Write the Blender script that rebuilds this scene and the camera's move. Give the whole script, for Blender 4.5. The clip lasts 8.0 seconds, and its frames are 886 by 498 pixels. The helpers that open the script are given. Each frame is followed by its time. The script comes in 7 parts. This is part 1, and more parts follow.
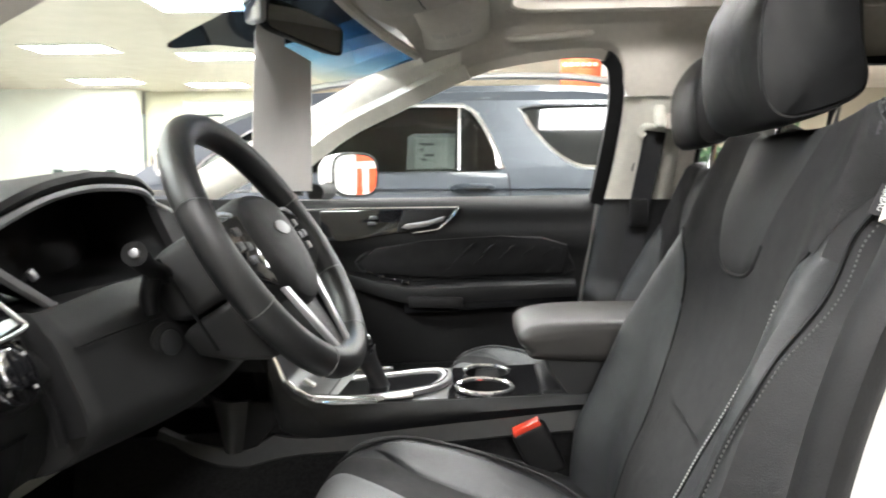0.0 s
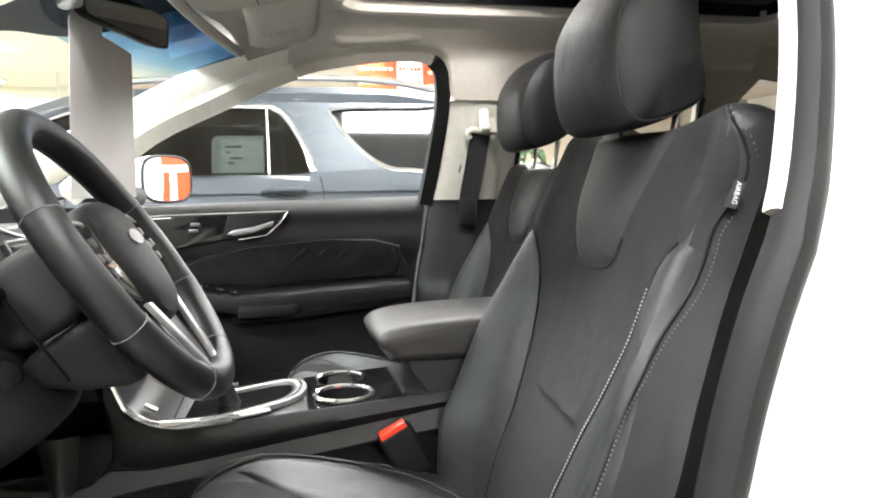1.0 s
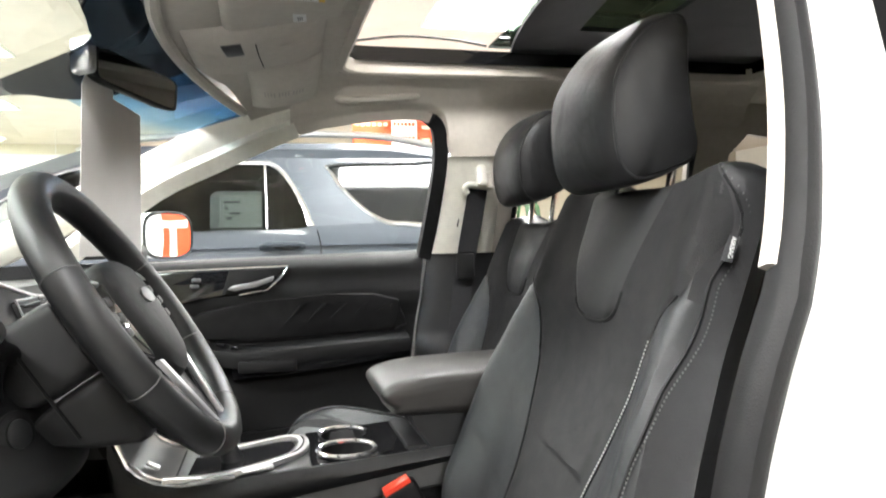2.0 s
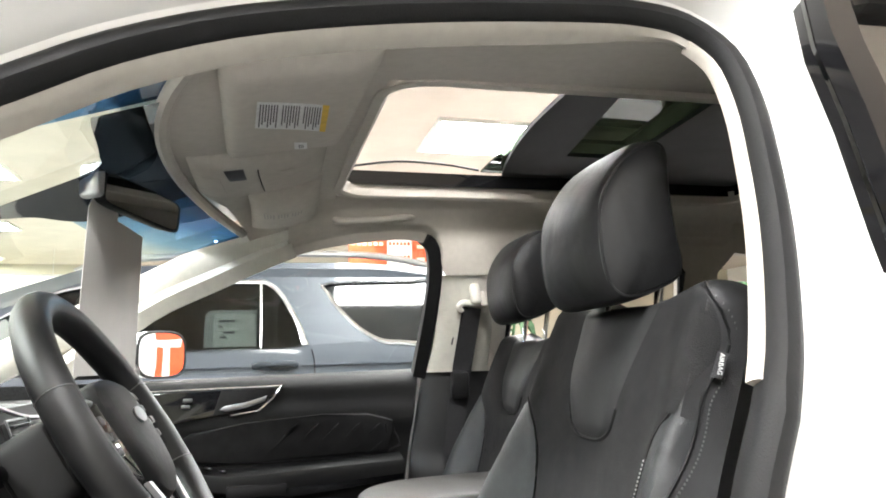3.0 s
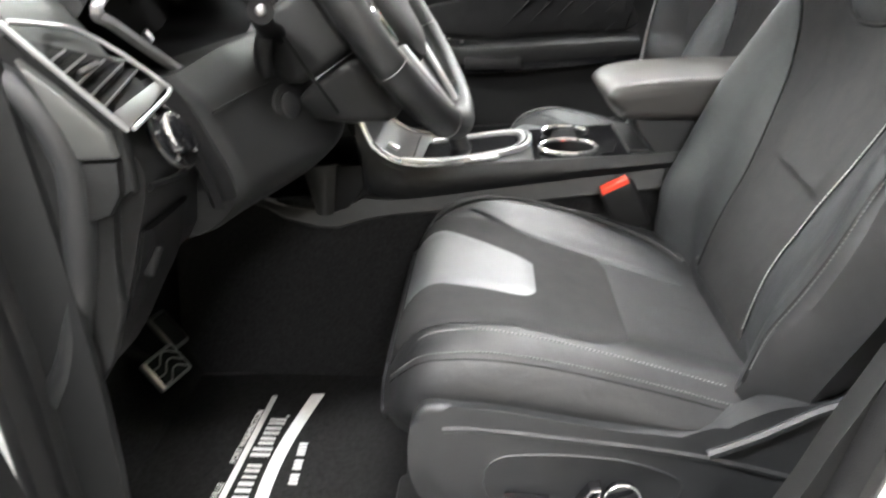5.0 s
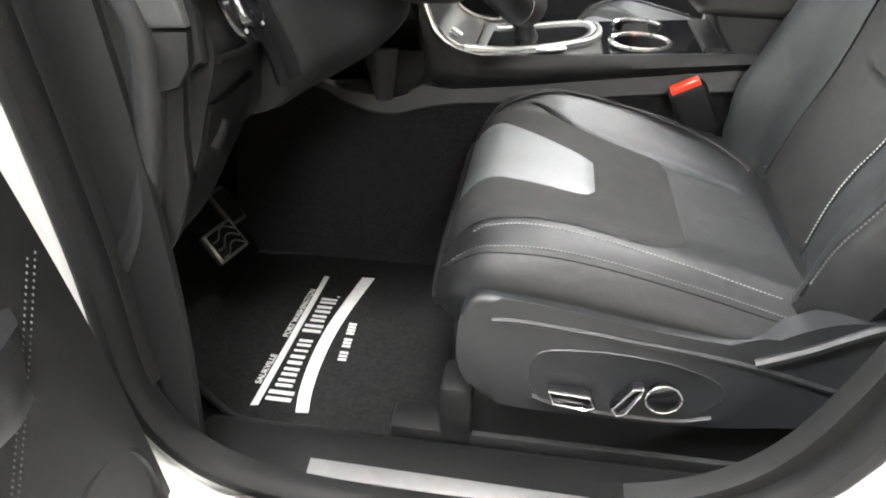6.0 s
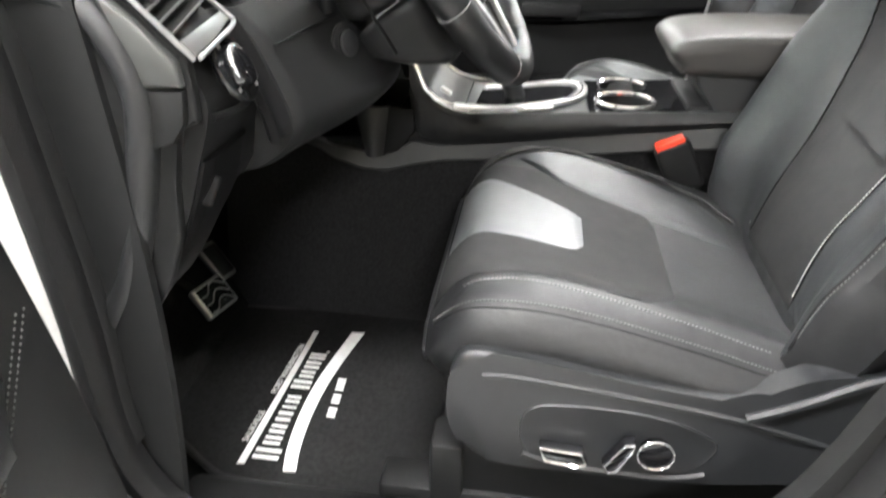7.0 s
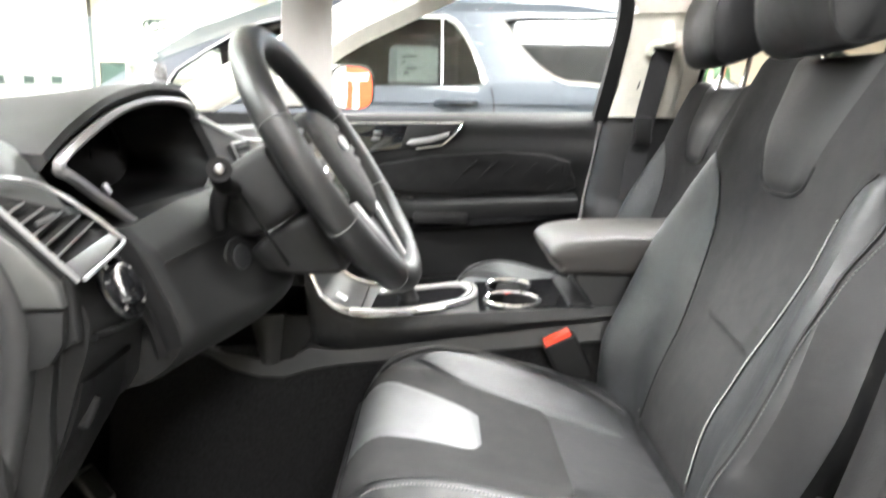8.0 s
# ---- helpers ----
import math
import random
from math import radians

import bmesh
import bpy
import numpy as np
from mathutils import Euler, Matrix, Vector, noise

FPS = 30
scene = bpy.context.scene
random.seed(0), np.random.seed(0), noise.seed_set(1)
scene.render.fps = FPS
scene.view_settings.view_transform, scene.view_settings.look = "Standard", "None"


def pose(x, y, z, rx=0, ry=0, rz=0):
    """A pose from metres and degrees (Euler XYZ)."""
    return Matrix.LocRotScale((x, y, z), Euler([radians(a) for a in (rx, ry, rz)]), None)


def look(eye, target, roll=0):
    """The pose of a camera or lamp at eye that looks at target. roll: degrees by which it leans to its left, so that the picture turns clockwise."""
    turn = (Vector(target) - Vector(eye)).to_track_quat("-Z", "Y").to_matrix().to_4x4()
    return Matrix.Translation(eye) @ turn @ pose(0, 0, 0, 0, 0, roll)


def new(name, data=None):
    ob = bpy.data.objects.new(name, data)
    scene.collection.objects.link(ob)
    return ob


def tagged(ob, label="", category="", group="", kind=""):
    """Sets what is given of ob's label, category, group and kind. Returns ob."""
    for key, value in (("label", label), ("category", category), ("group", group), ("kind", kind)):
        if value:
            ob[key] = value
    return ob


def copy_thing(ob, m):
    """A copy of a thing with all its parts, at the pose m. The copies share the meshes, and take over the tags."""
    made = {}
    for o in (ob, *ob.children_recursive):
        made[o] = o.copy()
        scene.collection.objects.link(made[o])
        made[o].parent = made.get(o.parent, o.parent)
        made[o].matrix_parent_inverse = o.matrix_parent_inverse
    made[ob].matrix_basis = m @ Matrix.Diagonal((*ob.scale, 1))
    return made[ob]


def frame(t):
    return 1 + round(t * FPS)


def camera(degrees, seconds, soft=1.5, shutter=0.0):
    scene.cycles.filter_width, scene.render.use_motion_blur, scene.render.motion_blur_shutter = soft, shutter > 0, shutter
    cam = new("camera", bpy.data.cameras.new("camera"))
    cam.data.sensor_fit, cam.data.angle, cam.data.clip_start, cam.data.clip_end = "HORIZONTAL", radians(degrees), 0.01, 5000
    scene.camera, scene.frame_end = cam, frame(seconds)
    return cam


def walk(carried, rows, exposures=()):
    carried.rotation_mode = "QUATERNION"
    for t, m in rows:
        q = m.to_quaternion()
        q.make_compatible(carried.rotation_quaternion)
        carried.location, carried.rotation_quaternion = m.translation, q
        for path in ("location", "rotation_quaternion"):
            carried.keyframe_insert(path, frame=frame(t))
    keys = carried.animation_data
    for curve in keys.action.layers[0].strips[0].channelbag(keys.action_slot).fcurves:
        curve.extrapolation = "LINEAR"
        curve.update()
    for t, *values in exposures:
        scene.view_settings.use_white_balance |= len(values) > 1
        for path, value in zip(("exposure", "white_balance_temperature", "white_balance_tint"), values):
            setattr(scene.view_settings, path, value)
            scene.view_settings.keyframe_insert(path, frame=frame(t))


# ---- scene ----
cam = camera(63.9, 8.0, 1.8, 0.4)
PATH = [
    (0, (0.956, -1.277, 1.151), (0.846, 0.713, 0.983), 0.1),
    (0.5, (0.903, -1.248, 1.148), (1.105, 0.735, 0.985), -0.5),
    (1, (0.858, -1.254, 1.149), (1.313, 0.687, 0.987), -0.8),
    (1.2, (0.845, -1.254, 1.149), (1.336, 0.678, 0.991), -0.9),
    (2.3, (0.84, -1.282, 1.156), (1.312, 0.66, 1.243), -1.6),
    (2.5, (0.839, -1.287, 1.153), (1.328, 0.645, 1.322), -1.5),
    (3, (0.838, -1.292, 1.153), (1.328, 0.621, 1.467), -1.5),
    (3.4, (0.836, -1.292, 1.154), (1.298, 0.63, 1.458), -1.4),
    (3.5, (0.836, -1.292, 1.154), (1.281, 0.641, 1.408), -1.3),
    (3.75, (0.837, -1.289, 1.153), (1.218, 0.673, 1.224), -1.0),
    (4, (0.839, -1.285, 1.15), (1.14, 0.688, 1.033), -0.7),
    (4.15, (0.838, -1.284, 1.148), (1.091, 0.688, 0.926), -0.7),
    (4.5, (0.833, -1.283, 1.144), (0.952, 0.652, 0.653), -0.7),
    (4.75, (0.828, -1.283, 1.144), (0.819, 0.612, 0.504), -0.9),
    (5, (0.822, -1.283, 1.145), (0.696, 0.545, 0.346), -1.0),
    (5.2, (0.817, -1.287, 1.142), (0.639, 0.508, 0.279), -0.9),
    (6.3, (0.808, -1.282, 1.14), (0.564, 0.38, 0.055), 0.9),
    (6.5, (0.809, -1.283, 1.141), (0.57, 0.396, 0.08), 1.1),
    (7, (0.809, -1.286, 1.143), (0.584, 0.471, 0.214), 1.1),
    (7.25, (0.81, -1.291, 1.144), (0.627, 0.548, 0.38), 1.3),
    (7.5, (0.813, -1.296, 1.147), (0.689, 0.582, 0.471), 1.4),
    (8, (0.825, -1.301, 1.155), (0.839, 0.658, 0.752), 1.0),
]
STOPS = [(0, 1.05), (1, 1.33), (2.5, 1.15), (3, 1.08), (3.5, 0.77), (4, 0.77), (4.5, 1.29), (5, 1.59), (6.5, 1.58), (7, 1.71), (7.5, 1.84), (8, 1.91)]
walk(cam, [(t, look(eye, target, roll)) for t, eye, target, roll in PATH], STOPS)

# ---- light ----
world = bpy.data.worlds.new("hall_air")
scene.world = world
world.use_nodes = True
world.node_tree.nodes["Background"].inputs[0].default_value = (0.9, 0.95, 1.0, 1)
world.node_tree.nodes["Background"].inputs[1].default_value = 0.25


# ---- materials ----
def mat(name, color, rough=0.5, metal=0.0, var=0.15, scale=40.0, bump=0.0, bscale=300.0, coat=0.0, spec=0.5, rvar=0.1, crease=0.0, cscale=14.0):
    m = bpy.data.materials.new(name)
    m.use_nodes = True
    nt = m.node_tree
    b = nt.nodes["Principled BSDF"]
    b.inputs["Roughness"].default_value = rough
    b.inputs["Metallic"].default_value = metal
    b.inputs["Coat Weight"].default_value = coat
    b.inputs["Coat Roughness"].default_value = 0.06
    b.inputs["Specular IOR Level"].default_value = spec
    tc = nt.nodes.new("ShaderNodeTexCoord")
    n1 = nt.nodes.new("ShaderNodeTexNoise")
    n1.inputs["Scale"].default_value = scale
    n1.inputs["Detail"].default_value = 5
    nt.links.new(tc.outputs["Object"], n1.inputs["Vector"])
    ramp = nt.nodes.new("ShaderNodeMapRange")
    ramp.inputs["From Min"].default_value = 0.3
    ramp.inputs["From Max"].default_value = 0.7
    ramp.inputs["To Min"].default_value = 1 - var
    ramp.inputs["To Max"].default_value = 1 + var
    nt.links.new(n1.outputs["Fac"], ramp.inputs["Value"])
    mul = nt.nodes.new("ShaderNodeVectorMath")
    mul.operation = "SCALE"
    mul.inputs[0].default_value = color
    nt.links.new(ramp.outputs["Result"], mul.inputs["Scale"])
    nt.links.new(mul.outputs["Vector"], b.inputs["Base Color"])
    n3 = nt.nodes.new("ShaderNodeTexNoise")
    n3.inputs["Scale"].default_value = scale * 0.23
    n3.inputs["Detail"].default_value = 3
    nt.links.new(tc.outputs["Object"], n3.inputs["Vector"])
    rr = nt.nodes.new("ShaderNodeMapRange")
    rr.inputs["To Min"].default_value = max(0.02, rough * (1 - rvar))
    rr.inputs["To Max"].default_value = min(1, rough * (1 + rvar))
    nt.links.new(n3.outputs["Fac"], rr.inputs["Value"])
    nt.links.new(rr.outputs["Result"], b.inputs["Roughness"])
    if bump:
        n2 = nt.nodes.new("ShaderNodeTexNoise")
        n2.inputs["Scale"].default_value = bscale
        n2.inputs["Detail"].default_value = 3
        nt.links.new(tc.outputs["Object"], n2.inputs["Vector"])
        bp = nt.nodes.new("ShaderNodeBump")
        bp.inputs["Strength"].default_value = bump
        bp.inputs["Distance"].default_value = 0.002
        nt.links.new(n2.outputs["Fac"], bp.inputs["Height"])
        nt.links.new(bp.outputs["Normal"], b.inputs["Normal"])
        if crease:
            n4 = nt.nodes.new("ShaderNodeTexNoise")
            n4.inputs["Scale"].default_value = cscale
            n4.inputs["Detail"].default_value = 2
            n4.inputs["Distortion"].default_value = 0.8
            nt.links.new(tc.outputs["Object"], n4.inputs["Vector"])
            bq = nt.nodes.new("ShaderNodeBump")
            bq.inputs["Strength"].default_value = crease
            bq.inputs["Distance"].default_value = 0.012
            nt.links.new(n4.outputs["Fac"], bq.inputs["Height"])
            nt.links.new(bq.outputs["Normal"], bp.inputs["Normal"])
    return m


def glass(name, color, mirror=0.04):
    m = bpy.data.materials.new(name)
    m.use_nodes = True
    nt = m.node_tree
    nt.nodes.remove(nt.nodes["Principled BSDF"])
    out = nt.nodes["Material Output"]
    tr = nt.nodes.new("ShaderNodeBsdfTransparent")
    tr.inputs[0].default_value = (*color, 1)
    gl = nt.nodes.new("ShaderNodeBsdfGlossy")
    gl.inputs["Roughness"].default_value = 0.02
    lw = nt.nodes.new("ShaderNodeLayerWeight")
    lw.inputs[0].default_value = 0.5
    pw = nt.nodes.new("ShaderNodeMath")
    pw.operation = "POWER"
    pw.inputs[1].default_value = 5.0
    nt.links.new(lw.outputs["Facing"], pw.inputs[0])
    fr = nt.nodes.new("ShaderNodeMath")
    fr.operation = "MULTIPLY_ADD"
    fr.inputs[1].default_value = 0.45
    fr.inputs[2].default_value = mirror
    nt.links.new(pw.outputs[0], fr.inputs[0])
    mix = nt.nodes.new("ShaderNodeMixShader")
    nt.links.new(fr.outputs[0], mix.inputs[0])
    nt.links.new(tr.outputs[0], mix.inputs[1])
    nt.links.new(gl.outputs[0], mix.inputs[2])
    nt.links.new(mix.outputs[0], out.inputs[0])
    return m


def lamp_mat(name, color, strength):
    m = bpy.data.materials.new(name)
    m.use_nodes = True
    b = m.node_tree.nodes["Principled BSDF"]
    b.inputs["Base Color"].default_value = (0.8, 0.8, 0.8, 1)
    b.inputs["Emission Color"].default_value = (*color, 1)
    b.inputs["Emission Strength"].default_value = strength
    return m


LEATHER = mat("black_leather", (0.0128, 0.0131, 0.0141), 0.44, var=0.16, scale=60, bump=0.3, bscale=900, spec=0.42, crease=0.25)
LEATHER_SIDE = mat("grey_leather", (0.0178, 0.0193, 0.0208), 0.46, var=0.14, scale=50, bump=0.3, bscale=900, spec=0.42, crease=0.25)
LEATHER_TAUPE = mat("taupe_grey_leather", (0.0215, 0.0200, 0.0190), 0.48, var=0.1, scale=50, bump=0.25, bscale=900)
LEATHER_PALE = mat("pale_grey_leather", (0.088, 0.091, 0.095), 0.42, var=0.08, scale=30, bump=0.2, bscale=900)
LEATHER_WHEEL = mat("wheel_leather", (0.0090, 0.0092, 0.0096), 0.40, var=0.12, scale=50, bump=0.25, bscale=1100, spec=0.4)
LEATHER_NECK = mat("charcoal_leather", (0.0110, 0.0114, 0.0120), 0.55, var=0.12, scale=50, bump=0.25, bscale=900)
SUEDE = mat("charcoal_suede", (0.0165, 0.0165, 0.017), 0.85, var=0.22, scale=35, bump=0.5, bscale=700, spec=0.25, crease=0.2)
PLASTIC = mat("grained_dark_plastic", (0.012, 0.0123, 0.0127), 0.5, var=0.1, scale=80, bump=0.35, bscale=1400)
PLASTIC_SOFT = mat("soft_grey_plastic", (0.0135, 0.014, 0.015), 0.42, var=0.1, scale=60, bump=0.3, bscale=1200)
# Darkened from the other plastics for the shade round the lower dash.
PLASTIC_LOW = mat("shade_darkened_plastic", (0.0100, 0.0102, 0.0105), 0.55, var=0.12, scale=70, bump=0.35, bscale=1400, spec=0.25)
MATTE = mat("matte_black_plastic", (0.0050, 0.0050, 0.0053), 0.5, var=0.15, scale=70, bump=0.3, bscale=1400, spec=0.12)
DOOR_TRIM = mat("dark_door_trim_plastic", (0.0050, 0.0051, 0.0054), 0.55, var=0.12, scale=70, bump=0.35, bscale=1400, spec=0.25)
DOOR_SUEDE = mat("dark_door_suede", (0.0105, 0.0105, 0.011), 0.85, var=0.22, scale=35, bump=0.5, bscale=700, spec=0.2)
SHIELD = mat("seat_shield_plastic", (0.0150, 0.0158, 0.0172), 0.40, var=0.08, scale=60, bump=0.25, bscale=1300)
STRIP = mat("mid_grey_plastic", (0.030, 0.031, 0.031), 0.5, var=0.08, scale=60, bump=0.25, bscale=1200)
# Paled from the dash plastic for the windshield light on its top.
DASH_TOP_LIT = mat("lit_dash_top_plastic", (0.055, 0.058, 0.057), 0.42, var=0.1, scale=60, bump=0.35, bscale=1200)
GLOSS = mat("gloss_black_plastic", (0.008, 0.008, 0.009), 0.08, var=0.1, coat=0.5)
CHROME = mat("chrome", (0.92, 0.92, 0.93), 0.14, metal=0.88, var=0.03)
DECK = mat("satin_charcoal_panel", (0.055, 0.056, 0.058), 0.30, metal=0.4, var=0.06)
SATIN_DARK = mat("dark_satin_metal", (0.20, 0.20, 0.205), 0.38, metal=0.9, var=0.05)
SATIN = mat("satin_silver", (0.55, 0.55, 0.56), 0.30, metal=1.0, var=0.05)
LINER = mat("cream_headliner_cloth", (0.535, 0.50, 0.445), 0.9, var=0.04, scale=60, bump=0.15, bscale=1500, spec=0.2)
BEIGE = mat("beige_plastic", (0.36, 0.34, 0.30), 0.6, var=0.06, scale=50, bump=0.2, bscale=1200)
TRIM = mat("cream_pillar_plastic", (0.70, 0.68, 0.61), 0.55, var=0.05, scale=50, bump=0.2, bscale=1200)
CREAM = mat("cream_edge_plastic", (0.42, 0.40, 0.35), 0.6, var=0.05, scale=50, bump=0.2, bscale=1200)
PAINT = mat("white_car_paint", (0.80, 0.80, 0.78), 0.3, var=0.02, scale=4, coat=0.8)
RUBBER = mat("black_rubber", (0.006, 0.006, 0.0064), 0.6, var=0.15, scale=60, bump=0.2, bscale=600, spec=0.25)
CARPET = mat("black_carpet", (0.0165, 0.0165, 0.0172), 0.95, var=0.35, scale=200, bump=1.0, bscale=700, spec=0.1)
MATTING = mat("black_mat_fleece", (0.0185, 0.0185, 0.0188), 0.95, var=0.3, scale=150, bump=0.8, bscale=900, spec=0.1)
PRINT = mat("white_print", (0.75, 0.75, 0.74), 0.7, var=0.08, scale=120)
RED = mat("red_plastic", (0.75, 0.05, 0.02), 0.35, var=0.05)
PAPER = mat("grey_card", (0.50, 0.49, 0.47), 0.8, var=0.05, scale=12)
WEBBING = mat("black_webbing", (0.016, 0.016, 0.018), 0.7, var=0.2, scale=200, bump=0.6, bscale=900)
STITCH = mat("pale_thread", (0.34, 0.34, 0.33), 0.7, var=0.1)
STITCH_MID = mat("grey_thread", (0.20, 0.20, 0.20), 0.7, var=0.1)
SILVER = mat("silver_paint", (0.42, 0.42, 0.43), 0.30, metal=0.75, var=0.04)
SATIN_GREY = mat("satin_grey_plastic", (0.075, 0.077, 0.075), 0.38, metal=0.35, var=0.06, scale=60, bump=0.15, bscale=1200)
STITCH_DARK = mat("dark_thread", (0.10, 0.10, 0.10), 0.7, var=0.1)
ALU = mat("sill_aluminium", (0.55, 0.55, 0.55), 0.42, metal=0.8, var=0.06, scale=60)
METAL = mat("brushed_aluminium", (0.62, 0.62, 0.62), 0.35, metal=1.0, var=0.1, scale=80)
SUV = mat("blue_grey_metallic_paint", (0.034, 0.042, 0.054), 0.42, metal=0.25, var=0.06, scale=3, coat=0.35)
DARKGLASS = mat("dark_tinted_glass", (0.010, 0.011, 0.012), 0.04, var=0.1, spec=0.6)
SIDEGLASS = glass("tinted_side_glass", (0.35, 0.38, 0.37), 0.40)
GLASS = glass("clear_glass", (0.96, 0.98, 0.97))
WINDSHIELD = glass("green_windshield_glass", (0.80, 0.90, 0.84))
BAND = glass("blue_shade_band", (0.10, 0.30, 0.62))


def fade_by_height(m, stops):
    """Lets the tint of a glass fade with height."""
    nt = m.node_tree
    tc = nt.nodes.new("ShaderNodeTexCoord")
    sep = nt.nodes.new("ShaderNodeSeparateXYZ")
    rng = nt.nodes.new("ShaderNodeMapRange")
    rng.inputs["From Min"].default_value = stops[0][0]
    rng.inputs["From Max"].default_value = stops[-1][0]
    ramp = nt.nodes.new("ShaderNodeValToRGB")
    el = ramp.color_ramp.elements
    while len(el) < len(stops):
        el.new(0.5)
    for e, (z, c) in zip(el, stops):
        e.position = (z - stops[0][0]) / (stops[-1][0] - stops[0][0])
        e.color = (*c, 1)
    nt.links.new(tc.outputs["Object"], sep.inputs[0])
    nt.links.new(sep.outputs["Z"], rng.inputs["Value"])
    nt.links.new(rng.outputs["Result"], ramp.inputs[0])
    for nd in nt.nodes:
        if nd.bl_idname == "ShaderNodeBsdfTransparent":
            nt.links.new(ramp.outputs[0], nd.inputs[0])


fade_by_height(BAND, ((1.425, (0.85, 0.92, 0.95)), (1.450, (0.22, 0.48, 0.80)), (1.480, (0.05, 0.17, 0.42)), (1.525, (0.02, 0.05, 0.13))))
DARKBAND = glass("dark_shade_band", (0.015, 0.022, 0.035))
TINT = glass("smoked_roof_glass", (0.12, 0.145, 0.12))
BRIGHT = mat("polished_bright_trim", (0.80, 0.80, 0.81), 0.22, metal=1.0, var=0.03)
MIRROR = mat("mirror_silver", (0.8, 0.8, 0.8), 0.02, metal=1.0, var=0.0)
WALLW = mat("white_wall_paint", (0.78, 0.76, 0.70), 0.8, var=0.04, scale=2)
WALLB = mat("beige_wall_paint", (0.46, 0.42, 0.32), 0.8, var=0.05, scale=2)
CEIL = mat("warm_ceiling_tile", (0.54, 0.475, 0.40), 0.9, var=0.05, scale=3, bump=0.3, bscale=80)
FLOORT = mat("grey_floor_tile", (0.36, 0.36, 0.36), 0.25, var=0.08, scale=2)
TUBE = lamp_mat("fluorescent_diffuser", (0.99, 0.985, 0.975), 60.0)
ORANGE = mat("orange_banner", (0.70, 0.075, 0.018), 0.7, var=0.1, scale=3)
GREENERY = mat("plant_leaf", (0.05, 0.12, 0.05), 0.5, var=0.4, scale=20)
BROWN = mat("dark_screen", (0.03, 0.05, 0.045), 0.3, var=0.1)


# ---- building helpers ----
def part(name, bm, material, parent, label="", smooth=True):
    bmesh.ops.recalc_face_normals(bm, faces=bm.faces)
    me = bpy.data.meshes.new(name)
    bm.to_mesh(me)
    bm.free()
    me.materials.append(material)
    if smooth:
        me.shade_smooth()
        me.set_sharp_from_angle(angle=radians(38))
    ob = new(name, me)
    if parent is not None:
        ob.parent = parent
        ob.matrix_parent_inverse = parent.matrix_basis.inverted()
    if label:
        ob["label"] = label
    return ob


def thing(name, at, label, category, group="", kind=""):
    ob = new(name)
    ob.empty_display_size = 0.1
    ob.matrix_basis = Matrix.Translation(at)
    return tagged(ob, label, category, group, kind)


def box(bm, c, size, bevel=0.0, rot=None, seg=2):
    r = bmesh.ops.create_cube(bm, size=1)
    vs = r["verts"]
    bmesh.ops.scale(bm, vec=size, verts=vs)
    if bevel:
        es = list({e for v in vs for e in v.link_edges})
        r2 = bmesh.ops.bevel(bm, geom=es, offset=bevel, segments=seg, profile=0.5, affect="EDGES")
        vs = list({v for f in r2["faces"] for v in f.verts} | {v for v in vs if v.is_valid})
    m = Matrix.Translation(c)
    if rot is not None:
        m = m @ Euler([radians(a) for a in rot]).to_matrix().to_4x4()
    bmesh.ops.transform(bm, matrix=m, verts=vs)
    return vs


def spline(pts, n, closed=False):
    """Catmull-Rom points through pts, n per span."""
    P = [Vector(p) for p in pts]
    k = len(P)
    out = []
    spans = k if closed else k - 1
    for i in range(spans):
        if closed:
            a, b, c, d = P[(i - 1) % k], P[i], P[(i + 1) % k], P[(i + 2) % k]
        else:
            a, b, c, d = P[max(i - 1, 0)], P[i], P[i + 1], P[min(i + 2, k - 1)]
        for j in range(n):
            t = j / n
            out.append(0.5 * ((2 * b) + (c - a) * t + (2 * a - 5 * b + 4 * c - d) * t * t + (3 * b - a - 3 * c + d) * t ** 3))
    if not closed:
        out.append(P[-1])
    return out


def loft(bm, rings, closed=True, caps=True, loop=False):
    rows = [[bm.verts.new(p) for p in r] for r in rings]
    n = len(rows[0])
    m = len(rows)
    for i in range(m if loop else m - 1):
        a, b = rows[i], rows[(i + 1) % m]
        for j in range(n if closed else n - 1):
            bm.faces.new((a[j], a[(j + 1) % n], b[(j + 1) % n], b[j]))
    if caps and closed and not loop:
        bm.faces.new(rows[0])
        bm.faces.new(list(reversed(rows[-1])))
    return rows


def tube(bm, pts, r, n=8, closed=False, caps=True):
    P = [Vector(p) for p in pts]
    k = len(P)
    rings = []
    up = Vector((0.13, 0.31, 0.94))
    for i, p in enumerate(P):
        a = P[(i - 1) % k] if closed else P[max(i - 1, 0)]
        b = P[(i + 1) % k] if closed else P[min(i + 1, k - 1)]
        t = (b - a).normalized()
        s = t.cross(up)
        if s.length < 0.1:
            s = t.cross(Vector((1, 0, 0)))
        s.normalize()
        u = s.cross(t)
        rr = r(i / max(1, k - 1)) if callable(r) else r
        rings.append([p + rr * (math.cos(2 * math.pi * j / n) * s + math.sin(2 * math.pi * j / n) * u) for j in range(n)])
    loft(bm, rings, True, caps, loop=closed)


